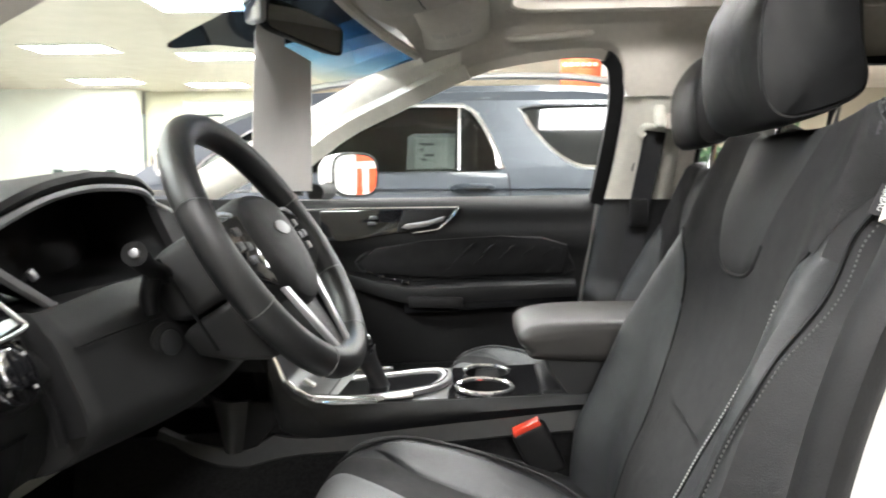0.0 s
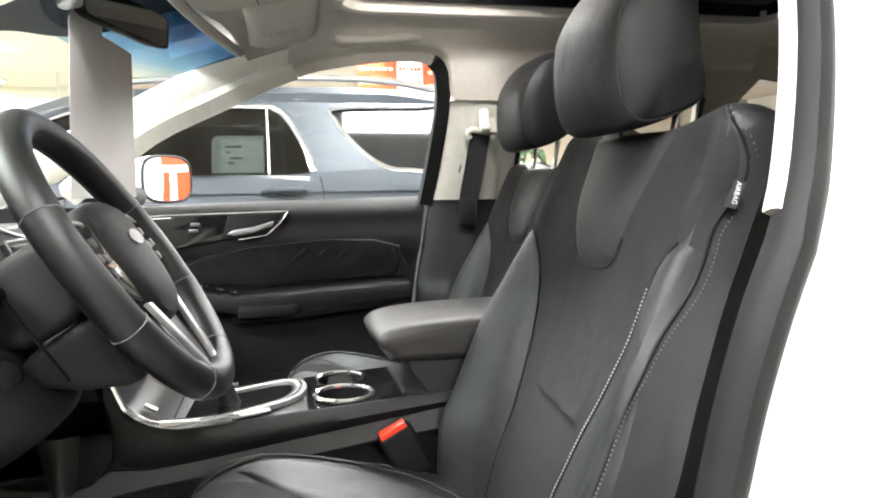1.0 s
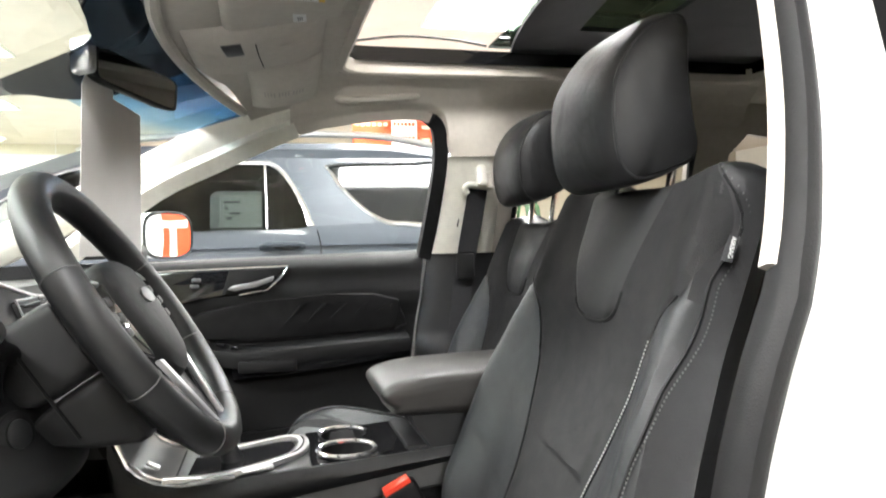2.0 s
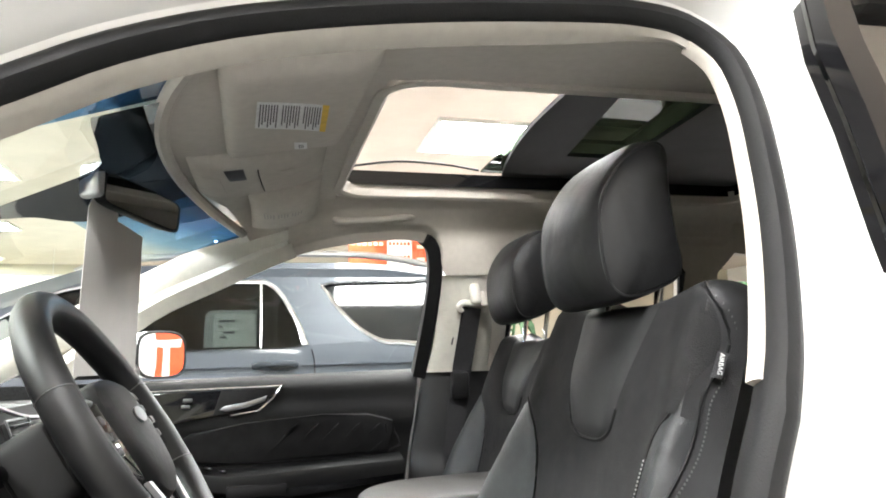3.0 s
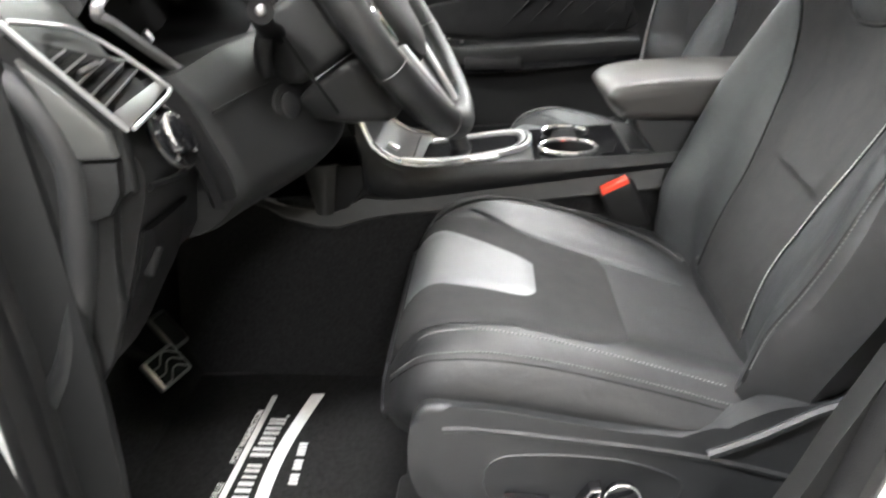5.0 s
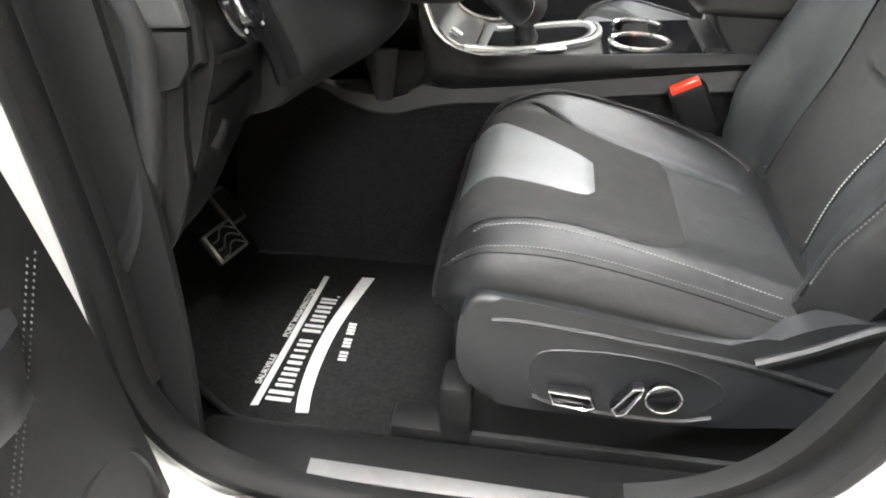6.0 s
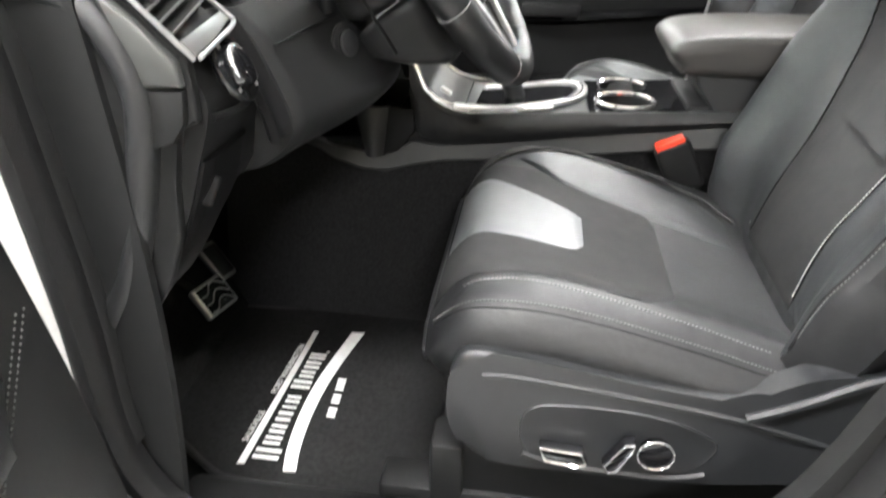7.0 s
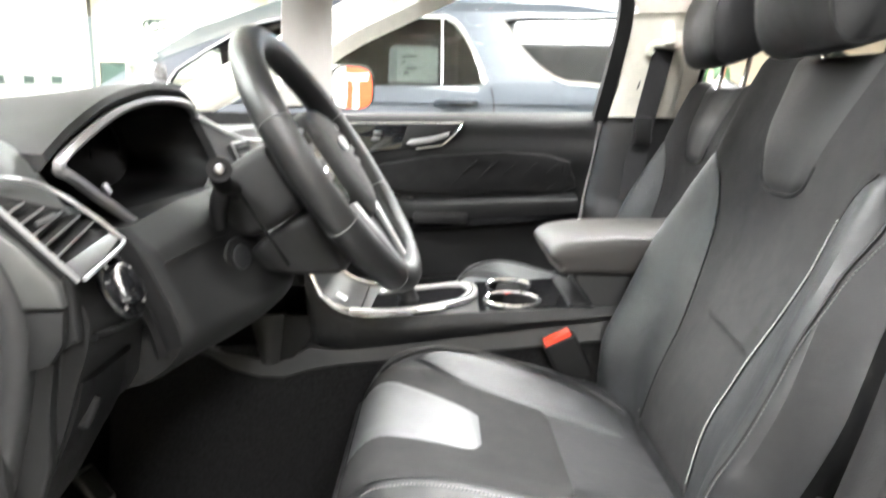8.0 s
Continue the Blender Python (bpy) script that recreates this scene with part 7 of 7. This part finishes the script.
# ---- loose and hanging things ----
def small_things():
    # belt buckle
    t = thing("seat_belt_buckle", (1.05, -0.145, 0.62), "black seat belt buckle with red release button", "seat belt buckle")
    m = Matrix.Translation((1.050, -0.150, 0.730)) @ Euler((0, radians(-27), 0)).to_matrix().to_4x4()
    bm = bmesh.new()
    box(bm, (0, 0, 0), (0.058, 0.030, 0.085), 0.008, seg=3)
    bmesh.ops.transform(bm, matrix=m, verts=bm.verts)
    part("housing", bm, RUBBER, t)
    bm = bmesh.new()
    slab(bm, [(-0.024, -0.0125, 0.036), (0.022, -0.0125, 0.036), (0.022, 0.0125, 0.036), (-0.024, 0.0125, 0.036)], (0, 0, 0.013), 0.003)
    bmesh.ops.transform(bm, matrix=m, verts=bm.verts)
    part("release_button", bm, RED, t, "bright red release button")
    bm = bmesh.new()
    box(bm, (1.085, -0.150, 0.635), (0.022, 0.012, 0.16), 0.004, rot=(0, -16, 0))
    part("stem", bm, METAL, t)
    # passenger belt on the pillar
    t = thing("seat_belt", (1.42, 0.64, 0.8), "black seat belt hanging from a cream pillar guide", "seat belt")
    bm = bmesh.new()
    P = [(1.400, 0.597, 1.300), (1.390, 0.618, 1.22), (1.378, 0.635, 1.14), (1.372, 0.645, 1.075), (1.360, 0.652, 1.0), (1.35, 0.655, 0.9)]
    sweep(bm, P, [(-0.027, -0.001), (0.027, -0.001), (0.027, 0.001), (-0.027, 0.001)], lambda p: (0, -1, 0.2))
    part("webbing", bm, WEBBING, t)
    bm = bmesh.new()
    tube(bm, spline([(1.370, 0.596, 1.288), (1.362, 0.594, 1.300), (1.374, 0.590, 1.312), (1.402, 0.587, 1.308), (1.430, 0.588, 1.312), (1.440, 0.592, 1.300), (1.432, 0.596, 1.288)], 5), 0.0088, 10)
    part("guide_loop", bm, TRIM, t, "cream belt guide loop")
    bm = bmesh.new()
    box(bm, (1.404, 0.582, 1.350), (0.030, 0.022, 0.096), 0.010, seg=4, rot=(-22, 0, 0))
    part("guide_cover", bm, TRIM, t)
    bm = bmesh.new()
    tube(bm, [(1.386, 0.575, 1.43), (1.378, 0.600, 1.36), (1.366, 0.624, 1.28), (1.352, 0.645, 1.20)], 0.0022, 6)
    part("pillar_slot", bm, PLASTIC, t, "dark slot beside the belt")
    bm = bmesh.new()
    box(bm, (1.370, 0.636, 1.090), (0.05, 0.028, 0.075), 0.009)
    part("tongue", bm, RUBBER, t)
    # floor mat with printed lettering bars
    t = thing("floor_mat", (0.45, -0.4, 0.395), "black fleece floor mat with white dealer print", "floor mat")
    ol = [(0.20, -0.40), (0.245, -0.468), (0.313, -0.532), (0.395, -0.592), (0.44, -0.608), (0.57, -0.614), (0.66, -0.606), (0.697, -0.588), (0.711, -0.552), (0.700, -0.35), (0.676, -0.165), (0.64, -0.147), (0.34, -0.180), (0.18, -0.20), (0.16, -0.31)]
    bm = bmesh.new()
    slab(bm, [p for p in spline([(x, y, 0.391) for x, y in ol], 3, True)], (0, 0, 0.011), 0.003)
    part("mat", bm, MATTING, t)
    bm = bmesh.new()
    tube(bm, spline([(x, y, 0.398) for x, y in ol], 3, True), 0.0058, 8, closed=True)
    part("bound_edge", bm, WEBBING, t, "dark stitched mat binding")
    bar = lambda bm, pts: slab(bm, [(x, y, 0.4030) for x, y in pts], (0, 0, 0.0012))
    MX = lambda u, v: Vector((0.431 + 0.012 * u + v, -0.582 + 0.334 * u, 0.4035))
    bm = bmesh.new()
    bar(bm, [(0.431, -0.583), (0.4415, -0.581), (0.4505, -0.248), (0.4415, -0.248)])
    part("print_line", bm, PRINT, t, "straight white printed line", smooth=False)
    L = [(p.x, p.y) for p in spline([(0.500, -0.587, 0), (0.491, -0.542, 0), (0.486, -0.479, 0), (0.487, -0.408, 0), (0.495, -0.336, 0), (0.511, -0.241, 0)], 4)]
    n = len(L) - 1
    bm = bmesh.new()
    bar(bm, L + [(x + 0.0225 - 0.0045 * (n - i) / n, y + 0.002) for i, (x, y) in reversed(list(enumerate(L)))])
    part("print_band", bm, PRINT, t, "curved white printed band", smooth=False)
    # the large name as upright bars, two to a letter, taller at each word's start
    y = -0.570
    for k, w in enumerate((0.030, 0.024, 0.026, 0.031, 0.013, 0.024, None, 0.029, 0.025, 0.027, 0.021, 0.008)):
        if w is None:
            y += 0.012
            continue
        x0 = 0.4475 + 0.022 * (y + 0.57)
        x1 = cr([-0.587, -0.542, -0.479, -0.408, -0.336, -0.241], [0.484, 0.478, 0.476, 0.478, 0.484, 0.496], y) + (0.004 if k in (0, 7) else 0.0)
        if k not in (0, 7):
            x0 += 0.004
        if w < 0.01:
            x0 = x1 - 0.005
        strokes = ((0.10, 0.40),) if w < 0.015 else ((0.06, 0.28), (0.52, 0.74))
        for a, b in strokes:
            bm = bmesh.new()
            bar(bm, [(x0, y + w * a), (x1, y + w * a), (x1, y + w * b), (x0, y + w * b)])
            part("print_letter_bar", bm, PRINT, t, smooth=False)
        y += w
    bm = bmesh.new()
    for i in range(12):
        if i in (3, 7):
            continue
        y = -0.468 + 0.0081 * i
        x = 0.541 - 0.0005 * i
        bar(bm, [(x - 0.013, y), (x, y), (x, y + 0.0045), (x - 0.013, y + 0.0045)])
    tagged(part("print_number_bar", bm, PRINT, t, smooth=False), "white printed bars", kind="stuff")
    # small lettering along the upper line
    for txt, u0, size in (("SAUKVILLE", 0.13, 0.0140), ("PORT WASHINGTON", 0.465, 0.0140)):
        cu = bpy.data.curves.new("lettering", "FONT")
        cu.body = txt
        cu.size = size
        cu.extrude = 0.0006
        tmp = new("lettering", cu)
        dg = bpy.context.evaluated_depsgraph_get()
        me = bpy.data.meshes.new_from_object(tmp.evaluated_get(dg))
        bpy.data.objects.remove(tmp)
        me.materials.clear()
        me.materials.append(PRINT)
        ob = new("lettering", me)
        p = MX(u0, -0.003)
        d = (MX(1, 0) - MX(0, 0)).normalized()
        e = Vector((-d.y, d.x, 0))
        ob.parent = t
        ob.matrix_parent_inverse = t.matrix_basis.inverted()
        ob.matrix_basis = Matrix(((d.x, e.x, 0, p.x), (d.y, e.y, 0, p.y), (0, 0, 1, p.z + 0.0006), (0, 0, 0, 1)))
        ob["label"] = "white town name lettering"
    # pedals
    for nm, c, w, h, lab in (("brake_pedal", Vector((0.300, -0.328, 0.512)), 0.074, 0.057, "brake pedal with bright metal pad and rubber ribs"), ("accelerator_pedal", Vector((0.285, -0.272, 0.548)), 0.040, 0.070, "accelerator pedal with metal pad")):
        t = thing(nm, c, lab, "pedal")
        m = Matrix.Translation(c) @ Euler((0, radians(-40), radians(-14))).to_matrix().to_4x4()
        bm = bmesh.new()
        box(bm, (0, 0, 0), (0.014, w, h), 0.005, seg=3)
        bmesh.ops.transform(bm, matrix=m, verts=bm.verts)
        part("pad", bm, METAL if nm == "brake_pedal" else SATIN_DARK, t, "bright metal pad" if nm == "brake_pedal" else "dark metal pad")
        bm = bmesh.new()
        box(bm, (0.0035, 0, 0), (0.010, w * 0.86, h * 0.84), 0.004, seg=3)
        bmesh.ops.transform(bm, matrix=m, verts=bm.verts)
        part("rubber_tread", bm, RUBBER, t, "black rubber tread")
        for i in range(3 if nm == "brake_pedal" else 0):
            bm = bmesh.new()
            tube(bm, spline([m @ Vector((0.0085, w * (-0.38 + 0.19 * j), h * (-0.26 + 0.26 * i) + 0.006 * (1 if j in (2, 3) else -1))) for j in range(5)], 3), 0.0016, 6)
            part("rib", bm, METAL, t, "bright metal rib")
        bm = bmesh.new()
        tube(bm, [m @ Vector((-0.01, 0, 0)), m @ Vector((-0.06, 0, 0.10)), m @ Vector((-0.02, 0, 0.26))], 0.010, 8)
        part("arm", bm, RUBBER, t)
    # rear view mirror with hanging card
    t = thing("rear_view_mirror", (0.60, 0.05, 1.45), "dark framed rear view mirror on the windshield", "mirror")
    a, b = Vector((0.570, -0.015, 1.465)), Vector((0.680, 0.130, 1.437))
    d = (b - a)
    d.z = 0
    d.normalize()
    nn = Vector((d.y, -d.x, -0.10)).normalized()
    uz = nn.cross(d)
    uz = uz if uz.z > 0 else -uz
    rings = []
    mid = (a + b) / 2
    H = 0.094
    def mring(k, off):
        out = []
        for i in range(28):
            q = 2 * math.pi * i / 28
            x = math.copysign(abs(math.cos(q)) ** 0.22, math.cos(q)) * H * k
            z = math.copysign(abs(math.sin(q)) ** 0.3, math.sin(q)) * 0.029 * k
            out.append(mid + d * x + nn * off + uz * (z - 0.155 * x))
        return out
    bm = bmesh.new()
    loft(bm, [mring(0.6, -0.045), mring(0.92, -0.030), mring(1.0, -0.012), mring(1.0, 0.0), mring(0.95, 0.003)])
    part("housing", bm, RUBBER, t)
    bm = bmesh.new()
    bm.faces.new([bm.verts.new(p) for p in mring(0.90, 0.0036)])
    part("mirror_glass", bm, MIRROR, t, "mirror glass")
    bm = bmesh.new()
    tube(bm, [mid - nn * 0.03, mid - nn * 0.06 + Vector((-0.02, 0, 0.03)), mid - nn * 0.05 + Vector((-0.05, 0, 0.062))], 0.012, 10)
    part("mount_arm", bm, RUBBER, t)
    bm = bmesh.new()
    box(bm, a + Vector((-0.012, -0.012, 0.004)), (0.022, 0.045, 0.060), 0.009, rot=(0, 0, 50), seg=3)
    part("sensor_cap", bm, SATIN, t, "silver grey mirror end cap")
    t = thing("hanging_card", (0.58, 0.07, 1.145), "blank grey paper card hanging from the mirror", "paper card")
    TL, TR, BR, BL = Vector((0.552, -0.012, 1.428)), Vector((0.613, 0.150, 1.404)), Vector((0.604, 0.180, 1.147)), Vector((0.546, -0.030, 1.145))
    bm = bmesh.new()
    sheet(bm, lambda u, v: (TL + (TR - TL) * u) * (1 - v) + (BL + (BR - BL) * u) * v + Vector((0.004, -0.003, 0)) * math.sin(math.pi * u), 8, 8, (-0.001, 0.0006, 0))
    part("sheet", bm, PAPER, t)
    bm = bmesh.new()
    slab(bm, [TL + Vector((0, 0, 0)), TL + (TR - TL) * 0.5, (TL + TR) / 2 + Vector((0.0, 0.0, 0.035)), TL + Vector((0.01, 0.02, 0.04))], (-0.001, 0.0006, 0))
    part("hanger", bm, PAPER, t)
    # overhead: visors, labels, console
    def pillow(x0, x1, y0, y1, h, skew=0.0, p=5.0):
        """A soft pad below the headliner; gives its mesh and its height over the plan."""
        def z(x, y):
            u, v = (x - x0 - skew * (y - y0)) / (x1 - x0), (y - y0) / (y1 - y0)
            e = max(0.0, 1 - abs(2 * u - 1) ** p) ** 0.5 * max(0.0, 1 - abs(2 * v - 1) ** p) ** 0.5
            return liner_z(x, y) + 0.003 - (h + 0.003) * e
        bm = bmesh.new()
        k = [0, 0.01, 0.03, 0.06, 0.10, 0.15, 0.22, 0.3, 0.4, 0.5, 0.6, 0.7, 0.78, 0.85, 0.90, 0.94, 0.97, 0.99, 1]
        n = len(k) - 1
        def f(u, v):
            y = y0 + (y1 - y0) * k[round(v * n)]
            x = x0 + (x1 - x0) * k[round(u * n)] + skew * (y - y0)
            return (x, y, z(x, y))
        sheet(bm, f, n, n, (0, 0, 0.004))
        return bm, z
    def decal(corners, z, lift):
        bm = bmesh.new()
        A, B, C, D = [Vector((*c, 0)) for c in corners]
        def f(u, v):
            p = (A + (B - A) * u) * (1 - v) + (D + (C - D) * u) * v
            return (p.x, p.y, z(p.x, p.y) - lift)
        sheet(bm, f, 8, 8, (0, 0, 0.0006))
        return bm
    def text_lines(bm, corners, z, lift, cols, rows, skip=()):
        A, B, C, D = [Vector((*c, 0)) for c in corners]
        at = lambda u, v: (A + (B - A) * u) * (1 - v) + (D + (C - D) * u) * v
        for c in range(cols):
            for r in range(rows):
                if (c, r) in skip:
                    continue
                u = (c + 0.10 + 0.86 * (r + 0.5) / rows) / cols
                v0, v1, w = 0.08, 0.94 - 0.11 * ((r * 7 + c) % 3), 0.22 / rows / cols
                q = [at(u - w, v0), at(u + w, v0), at(u + w, v1), at(u - w, v1)]
                bm.faces.new([bm.verts.new((p.x, p.y, z(p.x, p.y) - lift)) for p in q])
    t = thing("sun_visor", (0.86, -0.25, 1.52), "cream sun visor folded up with printed warning label", "sun visor")
    bm, z = pillow(0.780, 0.985, -0.46, -0.012, 0.027, -0.02, 12.0)
    part("visor_body", bm, LINER, t)
    lab = [(0.827, -0.349), (0.919, -0.297), (0.924, -0.160), (0.823, -0.226)]
    lb = part("warning_label", decal(lab, z, 0.001), PRINT, t, "white warning label")
    bm = bmesh.new()
    text_lines(bm, lab, z, 0.0014, 3, 7)
    tagged(part("text_bar", bm, STITCH_DARK, lb, smooth=False), "printed text lines", kind="stuff")
    part("yellow_edge", decal([(0.919, -0.297), (0.929, -0.291), (0.934, -0.153), (0.924, -0.160)], z, 0.0012), YELLOW, lb, "yellow label edge")
    sm = [(0.886, -0.108), (0.908, -0.095), (0.912, -0.042), (0.889, -0.055)]
    lb = part("small_label", decal(sm, z, 0.001), PRINT, t, "small white label")
    bm = bmesh.new()
    text_lines(bm, [(0.892, -0.094), (0.903, -0.088), (0.907, -0.054), (0.895, -0.060)], z, 0.0014, 1, 3)
    tagged(part("text_bar", bm, STITCH_DARK, lb, smooth=False), "printed text lines", kind="stuff")
    t = thing("visor_clip", (0.80, -0.09, 1.52), "cream visor clip beside the overhead console", "visor clip")
    bm = bmesh.new()
    box(bm, (0.80, -0.082, liner_z(0.80, -0.08) - 0.008), (0.05, 0.016, 0.018), 0.006, seg=3)
    part("clip", bm, LINER, t)
    t = thing("overhead_console", (0.82, 0.12, 1.52), "cream overhead console with reading lamps", "overhead console")
    bm, z = pillow(0.700, 0.955, 0.0, 0.275, 0.036, 0.02, 3.0)
    part("console_body", bm, LINER, t)
    part("switch", decal([(0.765, 0.030), (0.800, 0.030), (0.806, 0.075), (0.775, 0.075)], z, 0.002), SATIN_DARK, t, "grey switch")
    part("reading_lamp", decal([(0.725, 0.06), (0.757, 0.06), (0.765, 0.16), (0.735, 0.16)], z, 0.002), LINER, t)
    part("reading_lamp", decal([(0.865, 0.06), (0.897, 0.06), (0.905, 0.16), (0.875, 0.16)], z, 0.002), LINER, t)
    bm = bmesh.new()
    tube(bm, [(0.822 + 0.01 * (y / 0.1), y, z(0.82, y) - 0.0005) for y in [0.04 + 0.01 * i for i in range(14)]], 0.0012, 5)
    part("lid_joint", bm, RUBBER, t)
    # far sun visor, folded
    t = thing("sun_visor", (0.88, 0.42, 1.49), "cream sun visor folded up on the passenger side", "sun visor")
    bm, z = pillow(0.800, 0.965, 0.26, 0.545, 0.052, 0.03, 2.6)
    part("visor_body", bm, LINER, t)
    lab = [(0.832, 0.370), (0.930, 0.385), (0.930, 0.440), (0.835, 0.440)]
    lb = part("warning_label", decal(lab, z, 0.001), LINER, t, "pale warning label")
    bm = bmesh.new()
    text_lines(bm, lab, z, 0.0014, 3, 4)
    tagged(part("text_bar", bm, BEIGE, lb, smooth=False), "printed text lines", kind="stuff")
    t = thing("grab_handle", (1.12, 0.55, 1.53), "cream folding grab handle over the passenger door", "grab handle")
    bm = bmesh.new()
    tube(bm, spline([(1.015, 0.535, 1.530), (1.03, 0.520, 1.520), (1.12, 0.515, 1.524), (1.21, 0.520, 1.535), (1.225, 0.535, 1.545)], 5), 0.010, 10)
    part("bar", bm, LINER, t)
    for x, z in ((1.018, 1.540), (1.222, 1.552)):
        bm = bmesh.new()
        box(bm, (x, 0.545, z), (0.04, 0.03, 0.022), 0.008, seg=3)
        part("mount", bm, LINER, t)
    # airbag tag sewn into the driver backrest seam
    t = thing("airbag_tag", (1.318, -0.615, 1.14), "black woven airbag tag with white letters on the seat", "fabric tag")
    bm = bmesh.new()
    sheet(bm, lambda u, v: (1.306 + 0.009 * u + 0.012 * v, -0.609 - 0.006 * u, 1.130 + 0.027 * v - 0.003 * u), 4, 4, (0, -0.0012, 0))
    part("cloth", bm, WEBBING, t)
    cu = bpy.data.curves.new("lettering", "FONT")
    cu.body = "AIRBAG"
    cu.size = 0.0068
    cu.extrude = 0.0003
    tmp = new("lettering", cu)
    dg = bpy.context.evaluated_depsgraph_get()
    me = bpy.data.meshes.new_from_object(tmp.evaluated_get(dg))
    bpy.data.objects.remove(tmp)
    me.materials.clear()
    me.materials.append(PRINT)
    ob = new("lettering", me)
    ob.parent = t
    ob.matrix_parent_inverse = t.matrix_basis.inverted()
    dn = Vector((-0.27, 0, -0.96)).normalized()
    ac = Vector((0.80, -0.57, -0.2)).normalized()
    ac = (ac - dn * ac.dot(dn)).normalized()
    nn = dn.cross(ac)
    p = Vector((1.3185, -0.6130, 1.155))
    ob.matrix_basis = Matrix(((dn.x, ac.x, nn.x, p.x), (dn.y, ac.y, nn.y, p.y), (dn.z, ac.z, nn.z, p.z), (0, 0, 0, 1)))


YELLOW = mat("yellow_print", (0.75, 0.50, 0.05), 0.6)
small_things()


# ---- plants behind the car, seen through the rear side windows ----
def plant(x, y, h, seed):
    rnd = random.Random(seed)
    t = thing("potted_plant", (x, y, 0), "green leafy plant in a pot beside the wall", "plant", "showroom plants")
    bm = bmesh.new()
    disc(bm, (x, y, 0), (0, 0, 1), 0.2, 0.4, 24, 0.02)
    part("pot", bm, BROWN, t)
    bm = bmesh.new()
    for i in range(7):
        tube(bm, spline([(x, y, 0.4), (x + rnd.uniform(-0.1, 0.1), y + rnd.uniform(-0.1, 0.1), h * 0.6), (x + rnd.uniform(-0.25, 0.25), y + rnd.uniform(-0.25, 0.25), h)], 4), 0.012, 5)
    part("stem", bm, GREENERY, t)
    bm = bmesh.new()
    for i in range(160):
        c = Vector((x + rnd.gauss(0, 0.22), y + rnd.gauss(0, 0.22), h * 0.45 + rnd.random() * h * 0.6))
        q = Euler((rnd.uniform(-1, 1), rnd.uniform(-1, 1), rnd.uniform(0, 6.3))).to_matrix()
        l, w = rnd.uniform(0.12, 0.26), rnd.uniform(0.03, 0.05)
        vs = [bm.verts.new(c + q @ Vector(p)) for p in ((0, 0, 0), (l * 0.4, w, 0.02), (l, 0, -0.03), (l * 0.4, -w, 0.02))]
        bm.faces.new(vs[:3])
        bm.faces.new([vs[0], vs[2], vs[3]])
    tagged(part("leaf", bm, GREENERY, t, smooth=False), "green leaves", kind="stuff")


plant(2.7, 4.15, 1.75, 9)
plant(6.2, 5.0, 1.9, 3)
plant(7.2, 6.6, 1.8, 5)
